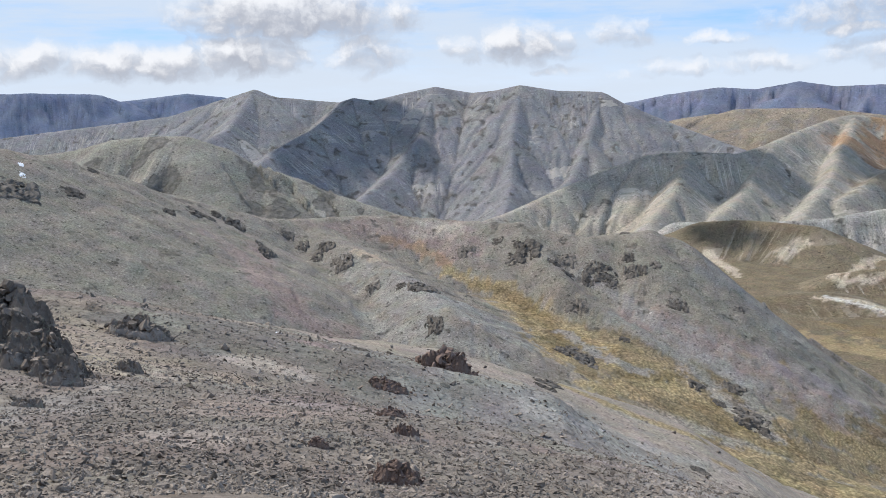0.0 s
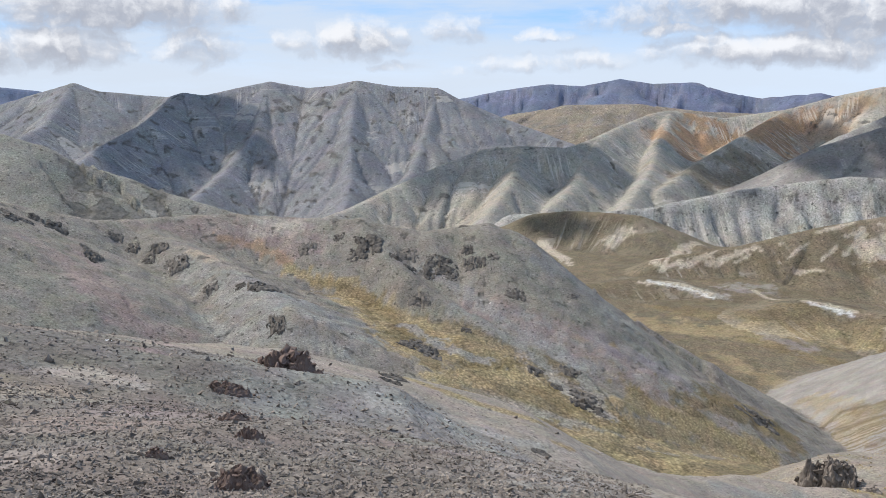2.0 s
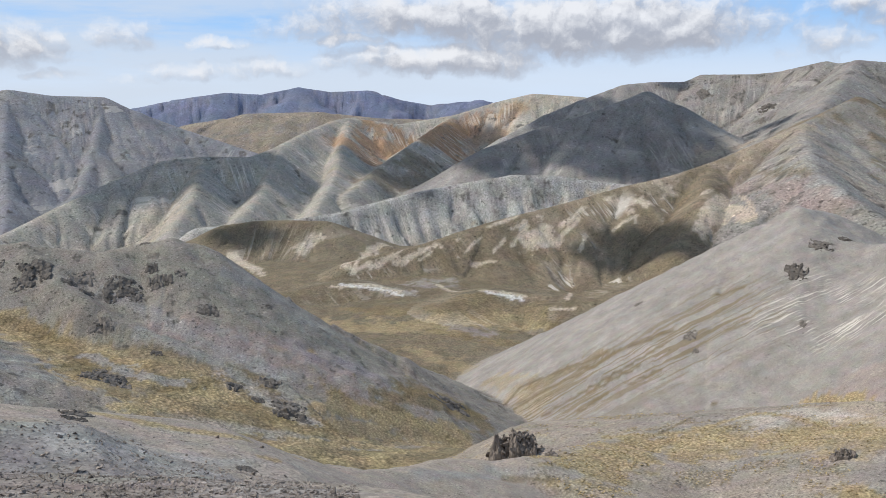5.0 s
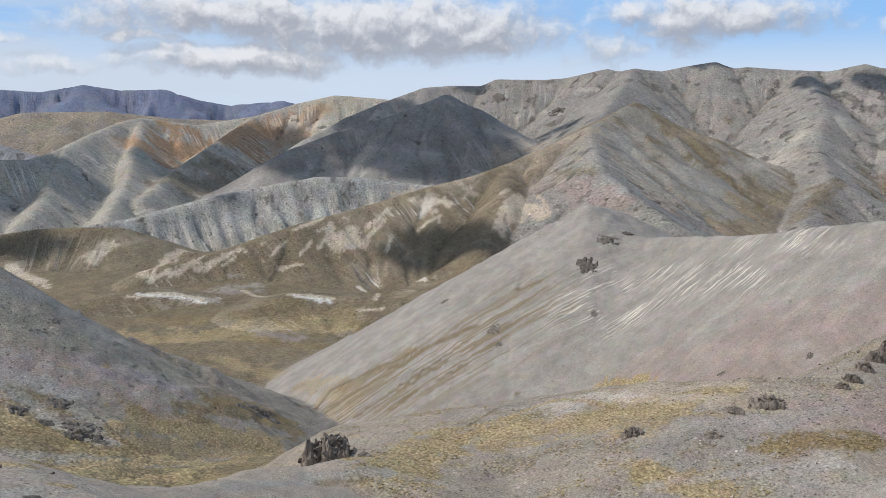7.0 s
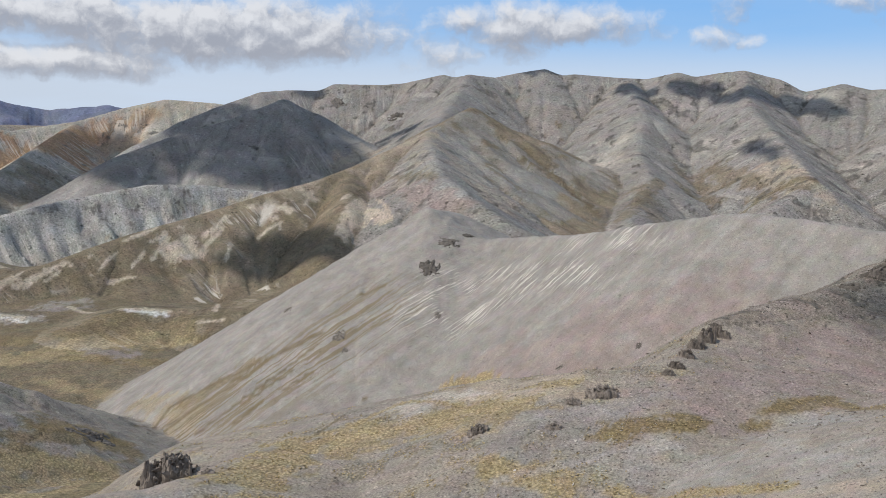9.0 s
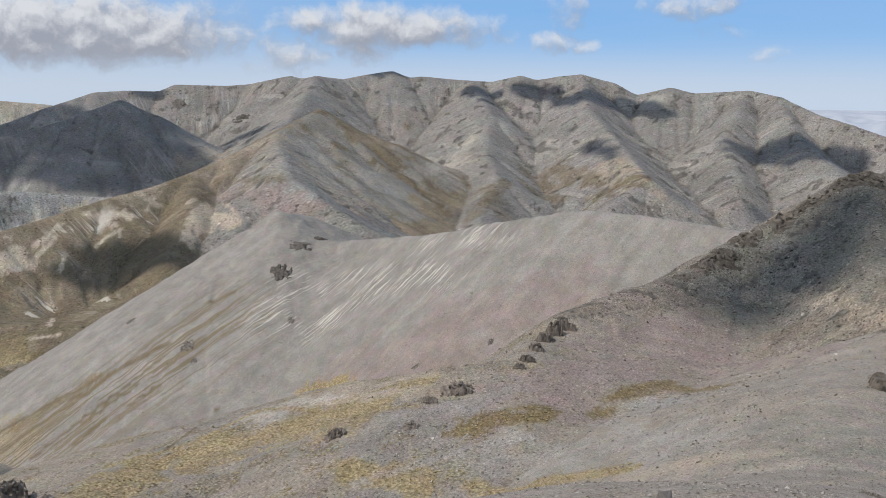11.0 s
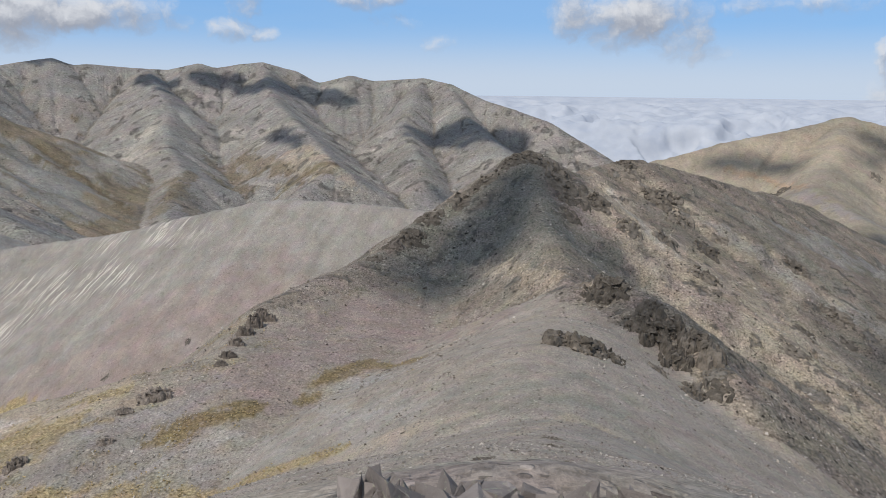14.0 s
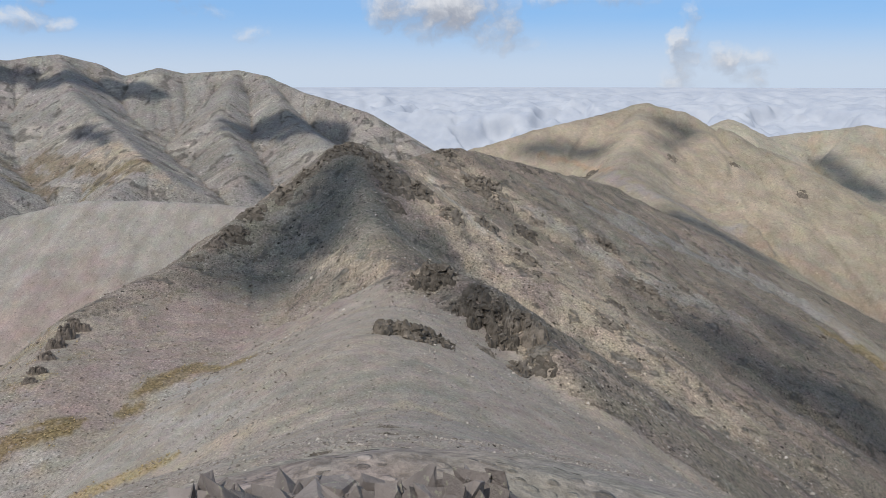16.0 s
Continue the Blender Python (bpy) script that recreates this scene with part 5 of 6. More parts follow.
def cloud_material(name="cloud", dense=1.0):
    m, n, l, b = material(name)
    b.inputs["Alpha"].default_value = dense
    co = n.new("ShaderNodeTexCoord").outputs["Object"]
    a = textured(n, l, co, 0.01, 6.0)
    l.new(mixed(n, l, a.outputs["Fac"], (0.25, 0.29, 0.37), (0.47, 0.49, 0.53)), b.inputs["Base Color"])
    b.inputs["Roughness"].default_value = 1.0
    return m


CLOUD = cloud_material()
THIN_CLOUD = cloud_material("thin_cloud", 0.45)

# ---- the land's meshes ----
def quick_mesh(name, verts, faces, mat, smooth=False):
    """A mesh from arrays: verts (n, 3), faces (m, k) with one k."""
    me = bpy.data.meshes.new(name)
    verts, faces = np.asarray(verts, np.float32), np.asarray(faces, np.int32)
    me.vertices.add(len(verts))
    me.vertices.foreach_set("co", verts.ravel())
    me.loops.add(faces.size)
    me.loops.foreach_set("vertex_index", faces.ravel())
    me.polygons.add(len(faces))
    me.polygons.foreach_set("loop_start", np.arange(0, faces.size, faces.shape[1], dtype=np.int32))
    me.polygons.foreach_set("use_smooth", np.full(len(faces), smooth))
    me.update(calc_edges=True)
    me.materials.append(mat)
    return me


def land_mesh(name, index):
    quads = QUADS[QGROUP == index]
    if not len(quads):
        return
    used, inverse = np.unique(quads, return_inverse=True)
    x, y, z = (a.reshape(-1)[used].astype(np.float32) for a in (X, Y, Z))
    me = quick_mesh(name, np.stack([x, y, z], -1), inverse.reshape(-1, 4), GROUND, True)
    al, of = ALONG.reshape(-1)[used], OFF.reshape(-1)[used]
    if name == "scree_ridge":
        al, of = 0.37 * x + 0.93 * y, 0.93 * x - 0.37 * y
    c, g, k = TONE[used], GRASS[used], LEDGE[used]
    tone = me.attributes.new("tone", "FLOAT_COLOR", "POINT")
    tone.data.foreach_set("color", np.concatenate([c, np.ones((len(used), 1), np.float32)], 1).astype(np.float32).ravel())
    grass = me.attributes.new("grass", "FLOAT", "POINT")
    grass.data.foreach_set("value", g.astype(np.float32))
    grain, runs = FALL.get(name, (0.085, 0.4))
    fall = me.attributes.new("fall", "FLOAT_VECTOR", "POINT")
    fall.data.foreach_set("vector", np.stack([al * grain, of * grain * 0.045, np.full(len(used), 3.0 * index)], -1).astype(np.float32).ravel())
    white, weed = np.zeros(len(used)), np.zeros(len(used))
    if name == "scree_ridge":
        white = (1 - step(6, 52, near_line(x, y, WHITE_RUN))) * step(-0.25, 0.2, fbm(x / 30, y / 30, 3, 132))
        weed = 1 - step(8, 55, near_line(x, y, WEED_RUN))
    elif name in RILLS:
        white = RILLS[name] * step(5, 60, of) * step(-0.35, 0.3, fbm(x / 160, y / 160, 3, 130))
        if name == "badland_spur":
            white = white * step(150, 300, al) * step(-0.1, 0.25, fbm(x / 45, y / 45, 3, 131))
    run = me.attributes.new("runs", "FLOAT_VECTOR", "POINT")
    run.data.foreach_set("vector", np.stack([white, weed, np.full(len(used), runs)], -1).astype(np.float32).ravel())
    ledge = me.attributes.new("ledge", "FLOAT", "POINT")
    ledge.data.foreach_set("value", k.astype(np.float32))
    grit = me.attributes.new("grit", "FLOAT", "POINT")
    grit.data.foreach_set("value", np.full(len(used), GRIT.get(name, 0.8), np.float32))
    size = me.attributes.new("size", "FLOAT", "POINT")
    size.data.foreach_set("value", np.full(len(used), SIZES[name], np.float32))
    tagged(new(name, me), LABELS[name], "valley" if name == "valley_floor" else "mountain", "", "structure")


for index, name in enumerate(GROUPS):
    land_mesh(name, index)


def ground_at(x, y):
    """Height of the land's mesh, between its vertices."""
    x, y = np.atleast_1d(np.asarray(x, np.float64)), np.atleast_1d(np.asarray(y, np.float64))
    fi = np.interp(np.hypot(x, y), radii, np.arange(nr))
    turn = np.arctan2(x, y)
    turn = np.where(turn < headings[0], turn + 2 * math.pi, turn)
    fj = np.interp(turn, np.append(headings, headings[0] + 2 * math.pi), np.arange(nh + 1))
    i0, j0 = np.minimum(fi.astype(int), nr - 2), np.minimum(fj.astype(int), nh - 1)
    a, b, j1 = fi - i0, fj - j0, (j0 + 1) % nh
    return (Z[i0, j0] * (1 - a) + Z[i0 + 1, j0] * a) * (1 - b) + (Z[i0, j1] * (1 - a) + Z[i0 + 1, j1] * a) * b


# ---- rocks ----
RNG = np.random.default_rng(7)


def chunk(points=12, flat=0.8):
    """One angular block: the hull of some points in a box about 1 m wide."""
    bm = bmesh.new()
    for p in RNG.normal(0, 1, (points, 3)):
        p = p / max(abs(p)) * RNG.uniform(0.38, 0.5)
        bm.verts.new((p[0], p[1], p[2] * flat))
    hull = bmesh.ops.convex_hull(bm, input=bm.verts)
    bmesh.ops.delete(bm, geom=list({v for v in hull["geom_interior"] if isinstance(v, bmesh.types.BMVert)}), context="VERTS")
    bmesh.ops.triangulate(bm, faces=bm.faces)
    bm.verts.index_update()
    out = np.array([v.co for v in bm.verts], np.float32), np.array([[v.index for v in f.verts] for f in bm.faces], np.int32)
    bm.free()
    return out


CHUNKS = [chunk() for _ in range(14)]
PEBBLES = [chunk(7, 0.7) for _ in range(10)]


def turns(count, tilt):
    """Random rotations, as (count, 3, 3)."""
    a = RNG.uniform(0, 2 * math.pi, count)
    b, c = RNG.normal(0, tilt, count), RNG.normal(0, tilt, count)
    ca, sa, cb, sb, cc, sc = np.cos(a), np.sin(a), np.cos(b), np.sin(b), np.cos(c), np.sin(c)
    o, i = np.zeros(count), np.ones(count)
    rz = np.stack([ca, -sa, o, sa, ca, o, o, o, i], -1).reshape(-1, 3, 3)
    rx = np.stack([i, o, o, o, cb, -sb, o, sb, cb], -1).reshape(-1, 3, 3)
    ry = np.stack([cc, o, sc, o, i, o, -sc, o, cc], -1).reshape(-1, 3, 3)
    return rz @ rx @ ry


def joined(shapes, places, sizes, spins):
    """Copies of shapes, drawn at random, at places (n, 3), with sizes (n, 3) and turns, as verts and triangles."""
    pick = RNG.integers(0, len(shapes), len(places))
    verts, faces, start = [], [], 0
    for k, (v, f) in enumerate(shapes):
        mine = np.nonzero(pick == k)[0]
        if not len(mine):
            continue
        w = np.einsum("nij,nvj->nvi", spins[mine], v[None] * sizes[mine][:, None, :]) + places[mine][:, None, :]
        verts.append(w.reshape(-1, 3))
        faces.append((f[None] + (start + np.arange(len(mine)) * len(v))[:, None, None]).reshape(-1, 3))
        start += len(mine) * len(v)
    return np.concatenate(verts), np.concatenate(faces)


OUTCROPS = {}
OUTCROPS['near_dark'] = [(-14.6, 27.4, 2.6, 1.7, 26), (-12.4, 23.6, 2.3, 1.5, 26), (-10.2, 20.2, 1.9, 1.25, 28), (-8.6, 17.9, 1.5, 0.9, 26), (-9.6, 18.0, 1.3, 0.9, 20), (-7.9, 16.4, 0.9, 0.6, 14), (-7.3, 13.8, 0.55, 0.3, 8), (-11.0, 29.1, 2.29, 0.98, 26), (-8.1, 20.6, 0.71, 0.60, 8), (-13.2, 24.5, 1.17, 1.36, 12), (97.5, 127.7, 10.4, 8.2, 34), (89.7, 106.5, 2.70, 1.45, 4), (163.3, 51.2, 3.03, 1.73, 9), (168.7, 51.1, 3.60, 2.53, 12), (177.9, 52.0, 4.03, 3.43, 14), (190.5, 53.5, 4.58, 4.34, 16), (196.2, 52.8, 4.70, 5.31, 18), (201.1, 51.8, 4.24, 5.42, 16), (201.2, 49.6, 2.82, 3.14, 9), (149.9, 60.1, 6.98, 3.02, 16), (144.1, 63.5, 3.42, 1.59, 6), (128.1, 75.7, 4.37, 2.41, 8), (264.2, 23.8, 5.48, 3.65, 5), (132.7, 62.2, 3.22, 1.29, 5)]
OUTCROPS['near_red'] = [(0.2, 38.8, 3.06, 1.67, 34), (-0.7, 13.6, 0.50, 0.40, 9), (-1.2, 17.2, 0.69, 0.31, 8), (-2.2, 30.6, 1.55, 0.49, 9), (-0.6, 9.3, 0.64, 0.42, 14), (-1.8, 11.0, 0.33, 0.21, 6)]
OUTCROPS['dark'] = [(-158.4, 357.7, 10.64, 3.73, 8), (-163.2, 391.9, 5.76, 2.88, 4), (-126.9, 385.1, 6.09, 7.20, 6), (-120.9, 413.8, 14.72, 6.48, 9), (-86.6, 400.4, 9.58, 11.28, 9), (-50.3, 417.2, 10.45, 10.45, 8), (-109.2, 433.3, 12.23, 6.73, 8), (-33.8, 387.7, 8.11, 3.79, 5), (-9.3, 377.3, 15.76, 6.83, 12), (-4.4, 335.5, 8.51, 8.51, 8), (-63.0, 437.8, 12.17, 7.30, 7), (46.4, 460.8, 19.16, 10.86, 10), (84.6, 443.4, 18.77, 8.76, 10), (67.6, 453.4, 12.67, 6.34, 6), (101.2, 442.3, 9.43, 7.54, 6), (102.2, 454.1, 8.35, 4.50, 5), (119.8, 414.1, 12.05, 4.82, 6), (56.0, 356.1, 15.40, 8.73, 12), (62.1, 347.7, 10.10, 5.05, 6), (8.5, 65.8, 2.39, 1.24, 8), (17.0, 52.2, 1.39, 0.57, 5), (67.1, 410.5, 11.65, 3.49, 6), (130.6, 358.3, 10.96, 6.03, 7), (-172.5, 337.9, 18.05, 10.31, 9), (126.6, 325.9, 15.29, 5.61, 8), (-4.0, 38.6, 0.83, 0.39, 5), (89.7, 437.7, 8.07, 5.59, 5), (115.3, 443.7, 6.97, 4.44, 4), (129.7, 334.4, 15.63, 6.25, 8), (238.1, 367.4, 19.13, 7.01, 8), (111.1, 350.8, 7.93, 5.82, 5), (61.5, 355.2, 10.28, 7.71, 8), (8.0, 63.5, 1.85, 0.74, 6), (474.9, 322.5, 15.88, 10.32, 8), (528.8, 323.4, 11.06, 3.40, 4), (507.7, 327.5, 16.60, 4.98, 6), (425.6, 411.4, 6.62, 4.14, 3), (399.9, 342.1, 8.91, 5.20, 5), (438.6, 290.9, 4.43, 3.69, 3), (392.1, 330.8, 4.37, 2.91, 3), (379.4, 175.8, 4.18, 2.39, 3), (388.1, 137.4, 2.91, 2.91, 2), (395.4, 114.8, 2.89, 1.73, 2), (1769.4, 1312.2, 44.71, 17.89, 5), (1716.1, 1290.6, 29.07, 11.63, 3), (1766.8, 1501.1, 47.04, 15.68, 5)]
OUTCROPS['dark'] += [(-126.1, 420.5, 5.97, 3.58, 6), (-118.5, 433.5, 6.11, 3.67, 6), (-91.1, 408.8, 4.56, 5.13, 7), (-83.9, 390.1, 3.80, 4.88, 7), (-85.1, 451.8, 8.13, 5.00, 8), (-75.8, 443.6, 7.96, 6.12, 9), (-66.5, 428.7, 7.08, 5.31, 8), (-55.4, 420.9, 6.35, 4.04, 7), (-49.1, 418.5, 5.16, 4.01, 6), (-20.1, 380.7, 5.70, 3.11, 7), (-12.4, 375.0, 6.63, 3.57, 8), (-4.3, 380.2, 5.69, 3.10, 7), (-6.3, 341.5, 3.72, 3.72, 7), (-1.8, 332.2, 3.16, 3.61, 6), (13.7, 469.1, 10.85, 5.74, 10), (31.7, 473.7, 7.10, 3.87, 6), (37.9, 455.4, 7.46, 4.35, 8), (48.3, 462.4, 7.59, 4.43, 8), (60.4, 446.8, 7.97, 4.29, 8), (67.0, 439.3, 7.25, 4.83, 8), (77.4, 436.2, 6.63, 3.61, 7), (89.6, 434.5, 5.43, 3.62, 6), (107.0, 441.0, 6.79, 5.55, 8), (103.4, 453.3, 5.06, 4.43, 6), (105.7, 478.0, 5.99, 2.66, 5), (88.5, 2166.4, 38.33, 11.79, 6), (-35.7, 387.5, 3.18, 2.65, 5), (57.9, 366.4, 6.05, 4.04, 9), (63.1, 351.3, 4.85, 4.37, 8), (9.1, 68.8, 1.23, 0.66, 9), (70.5, 406.8, 4.49, 2.25, 5), (86.3, 385.3, 5.91, 2.68, 6), (117.8, 340.3, 6.37, 3.43, 8), (122.5, 327.3, 6.18, 3.33, 8), (131.0, 318.9, 5.63, 2.34, 7), (17.2, 52.5, 0.98, 0.30, 6), (154.3, 420.4, 4.87, 3.65, 5), (226.9, 368.5, 7.06, 2.94, 6), (239.9, 367.9, 7.17, 3.58, 6)]
OUTCROPS['peak'] = [(307.0, -19.1, 14.61, 5.43, 14), (301.3, -31.4, 10.30, 8.24, 12), (299.9, -1.8, 10.21, 4.49, 9), (290.8, 3.7, 7.95, 3.58, 8), (271.4, 19.5, 11.21, 4.11, 10), (264.0, 26.1, 5.47, 2.55, 6), (286.0, -33.0, 7.85, 5.89, 9), (339.3, -76.5, 16.59, 9.48, 14), (353.9, -68.3, 9.80, 5.88, 8), (325.4, -81.8, 11.47, 9.18, 10), (305.2, -86.6, 10.90, 8.72, 9), (362.1, -65.2, 12.48, 4.00, 8), (172.0, -28.6, 10.90, 6.06, 22), (131.2, -17.4, 11.24, 5.25, 26), (152.4, -36.4, 8.81, 6.60, 26), (156.6, -32.4, 5.60, 4.48, 16), (161.0, -35.5, 5.75, 4.14, 12), (144.1, -37.1, 6.35, 4.87, 16), (145.9, -42.2, 8.58, 7.51, 22), (130.3, -23.3, 4.70, 3.76, 10), (133.4, -37.6, 4.97, 4.97, 10), (71.2, -7.7, 1.90, 0.84, 6), (51.6, -1.4, 1.16, 0.39, 4), (285.3, -38.3, 5.89, 3.93, 6), (286.4, -3.8, 5.08, 1.95, 5), (269.8, 21.8, 11.15, 4.09, 9), (283.1, 14.3, 11.64, 4.66, 9), (295.3, 4.9, 11.28, 4.83, 9), (302.9, -5.2, 11.54, 4.95, 9), (305.7, -14.5, 10.39, 4.57, 8), (255.6, 29.3, 7.10, 2.49, 6), (290.6, -43.2, 12.02, 6.81, 12), (278.5, -53.1, 9.70, 5.82, 9), (293.6, -31.6, 12.05, 6.03, 10), (342.2, -79.8, 14.37, 6.23, 10), (267.1, -76.3, 11.52, 6.91, 12), (320.3, -126.3, 10.44, 10.44, 9), (292.5, -130.9, 12.50, 7.59, 9), (267.8, -109.6, 8.10, 4.46, 7), (237.4, -95.6, 9.02, 3.97, 7), (276.1, -128.4, 6.41, 3.42, 5), (306.0, -153.9, 5.24, 4.29, 4), (286.1, -66.9, 10.08, 7.26, 9), (319.8, -95.8, 6.87, 4.12, 5), (274.3, -33.1, 7.56, 4.54, 7), (305.1, -24.7, 12.46, 2.91, 9), (307.4, -12.5, 6.26, 2.09, 5), (65.3, -7.2, 1.94, 0.68, 6), (51.4, -0.8, 1.15, 0.54, 5), (53.7, -3.2, 0.80, 0.32, 3), (317.8, -228.1, 16.51, 5.50, 7), (342.2, -232.7, 6.95, 4.05, 4), (137.0, -32.2, 4.01, 3.01, 7), (134.3, -41.9, 5.05, 4.04, 8), (711.8, -267.9, 10.29, 2.06, 3), (626.0, -298.7, 9.42, 5.65, 4), (623.1, -351.1, 9.72, 3.89, 3), (580.6, -385.9, 9.50, 4.75, 3), (619.2, -225.7, 17.94, 4.48, 5), (392.1, -111.1, 11.08, 2.77, 5)]
OUTCROPS['snow'] = [(-181.9, 362.4, 2.47, 3.30, 9), (-177.1, 353.3, 2.68, 3.22, 9), (-7.6, 36.8, 0.32, 0.19, 9)]


ROCK["snow"] = material("old_snow")[0]
ROCK["snow"].node_tree.nodes["Principled BSDF"].inputs["Base Color"].default_value = (0.78, 0.8, 0.83, 1)
ROCK_LABELS = {
    "snow": "small leftover patch of white snow on scree",
    "near_dark": "dark jagged volcanic rock outcrop on the stony slope", "near_red": "reddish broken rock outcrop among gravel",
    "dark": "dark grey rock outcrop standing from the scree", "peak": "weathered brown rock outcrop on the rocky ridge",
}


def cells(p, seed):
    """For points (n, 3): a random value of the nearest of jittered cell seeds, and how near its border lies."""
    base = np.floor(p).astype(np.int64)
    best, second, value = np.full(len(p), 9.0), np.full(len(p), 9.0), np.zeros(len(p))
    for dx in (-1, 0, 1):
        for dy in (-1, 0, 1):
            for dz in (-1, 0, 1):
                c = base + np.array((dx, dy, dz))
                h = (c[:, 0] * 73856093 ^ c[:, 1] * 19349663 ^ c[:, 2] * 83492791 ^ seed * 2654435) & 0x7FFFFFFF
                h = (h * 1103515245 + 12345) & 0x7FFFFFFF
                j = np.stack([(h >> 3) & 1023, (h >> 9) & 1023, (h >> 17) & 1023], -1) / 1023.0
                d = ((c + j - p) ** 2).sum(1)
                near = d < best
                second = np.where(near, best, np.minimum(second, d))
                best, value = np.where(near, d, best), np.where(near, ((h >> 12) & 1023) / 1023.0, value)
    return value, np.sqrt(second) - np.sqrt(best)


def outcrop(x, y, width, height, count, kind):
    """A jagged crag: a mound broken into blocks that stand proud or lie back, sunk into the slope."""
    away = np.array((x, y)) / math.hypot(x, y)
    across = np.array((away[1], -away[0]))
    seed = int(abs(x * 13 + y * 7)) + 1
    n = int(14 + 1.1 * min(count, 40))
    u, v = (a.reshape(-1) for a in np.meshgrid(np.linspace(-1, 1, n), np.linspace(-1, 1, n), indexing="ij"))
    u, v = u + RNG.uniform(-0.35, 0.35, n * n) * 2 / n, v + RNG.uniform(-0.35, 0.35, n * n) * 2 / n
    many = 1.8 + 0.05 * min(count, 40)
    q = np.stack([u * many + 0.3 * fbm(u * 2, v * 2, 2, seed), v * many + 0.3 * fbm(u * 2 + 9, v * 2, 2, seed), np.full(n * n, 0.5)], -1) + seed
    v1, e1 = cells(q, seed)
    v2, e2 = cells(q * 2.4 + 5, seed + 3)
    shape = 1.0 - (u * u + v * v) + (0.6 if kind.startswith("near") else 1.5) * fbm(u * 2.2 + seed, v * 1.4, 4, 410)
    shape = shape - 6 * np.maximum(np.maximum(np.abs(u), np.abs(v)) - 0.8, 0)
    env = np.clip(shape, 0, 1) ** 0.8
    h = env * (0.6 + 0.3 * v1 + 0.22 * v2 + 0.12 * fbm(u * 9, v * 9, 2, seed) - 0.22 * step(0.14, 0.0, e1) - 0.14 * step(0.14, 0.0, e2))
    free = kind.startswith("near")
    depth = 0.7 * width if free else 1.2 * height + 0.3 * width
    height = height * (0.12 if kind == "snow" else 0.6 if free else 0.3 if kind == "peak" and count > 15 else 0.14 if kind == "peak" else 0.17)
    gx, gy = x + across[0] * u * width * 0.55 + away[0] * v * depth * 0.55, y + across[1] * u * width * 0.55 + away[1] * v * depth * 0.55
    z = ground_at(gx, gy) + h * height * 0.95 - 0.12 * height * (shape < 0.1) - 0.7 * height * (shape < -0.02) - 0.05 * height
    i, j = (a.reshape(-1) for a in np.meshgrid(np.arange(n - 1), np.arange(n - 1), indexing="ij"))
    quads = np.stack([i * n + j, (i + 1) * n + j, (i + 1) * n + j + 1, i * n + j + 1], -1)
    f = np.concatenate([quads[:, (0, 1, 2)], quads[:, (0, 2, 3)]])[:, ::-1]
    f = f[(shape[f] > -0.25).any(1)]
    base = np.array((x, y, ground_at(x, y)[0]))
    used, f = np.unique(f, return_inverse=True)
    f = f.reshape(-1, 3)
    gx, gy, z = gx[used], gy[used], z[used]
    verts = np.stack([gx, gy, z], -1) - base
    if kind != "snow":
        # angular blocks that stand out of the mound, thick along a few broken ribs
        many = int(26 + 3.2 * min(count, 36))
        qu, qv = np.clip(RNG.normal(0, 0.45, (2, 3 * many)), -1.05, 1.05)
        rib = np.abs(perlin(qu * 2.6 + seed, qv * 1.3, 430))
        best = np.argsort(rib + 0.25 * RNG.uniform(0, 1, len(rib)))[:many]
        qu, qv = qu[best], qv[best]
        bx, by = x + (across[0] * qu * width + away[0] * qv * depth) * 0.58, y + (across[1] * qu * width + away[1] * qv * depth) * 0.58
        dome = np.clip(1 - qu * qu - qv * qv, 0, 1)
        size = width * np.clip(RNG.lognormal(-2.75, 0.45, many), 0.025, 0.17) * (0.6 + 0.6 * dome)
        low = kind in ("dark", "peak")
        up = ground_at(bx, by) + height * dome * RNG.uniform(0.1, 1.0, many) + (-0.12 if low else 0.1) * size
        sizes = size[:, None] * np.stack([RNG.uniform(0.8, 1.7, many), RNG.uniform(0.7, 1.2, many), RNG.uniform(0.8, 1.9, many) * (0.65 if low else 1.0)], -1)
        v, t = joined(CHUNKS, np.stack([bx, by, up], -1) - base, sizes, turns(many, 0.45))
        f = np.concatenate([f, t + len(verts)])
        verts = np.concatenate([verts, v])
    ob = new("rock_outcrop", quick_mesh("rock_outcrop", verts, f, ROCK[kind]))
    ob.location = base
    if free or kind == "peak" and count > 8:
        for k in range(int(5 + 0.5 * count)):
            qu, qv = np.clip(RNG.normal(0, 0.4, 2), -0.9, 0.9)
            place = (x + across[0] * qu * width * 0.55 + away[0] * qv * depth * 0.55, y + across[1] * qu * width * 0.55 + away[1] * qv * depth * 0.55)
            dome = max(0.0, 1 - qu * qu - qv * qv)
            up = ground_at(*place)[0] + height * dome * RNG.uniform(0.2, 0.95)
            size = width * RNG.uniform(0.1, 0.19) * (0.55 + 0.5 * dome)
            v, t = CHUNKS[RNG.integers(len(CHUNKS))]
            block = new("block", quick_mesh("block", (v * size * np.array((1.2, RNG.uniform(0.7, 1.1), RNG.uniform(0.8, 1.5)))) @ turns(1, 0.5)[0].T, t, ROCK[kind]))
            block.parent = ob
            block.location = (place[0] - base[0], place[1] - base[1], up - base[2])
    if kind == "snow":
        ob.name = "snow_patch"
        return tagged(ob, ROCK_LABELS[kind], "snow", "snow patches")
    return tagged(ob, ROCK_LABELS[kind], "rock", "outcrops of " + kind.split("_")[-1] + " rock")


for kind, rows in OUTCROPS.items():
    for row in rows:
        outcrop(*row, kind)


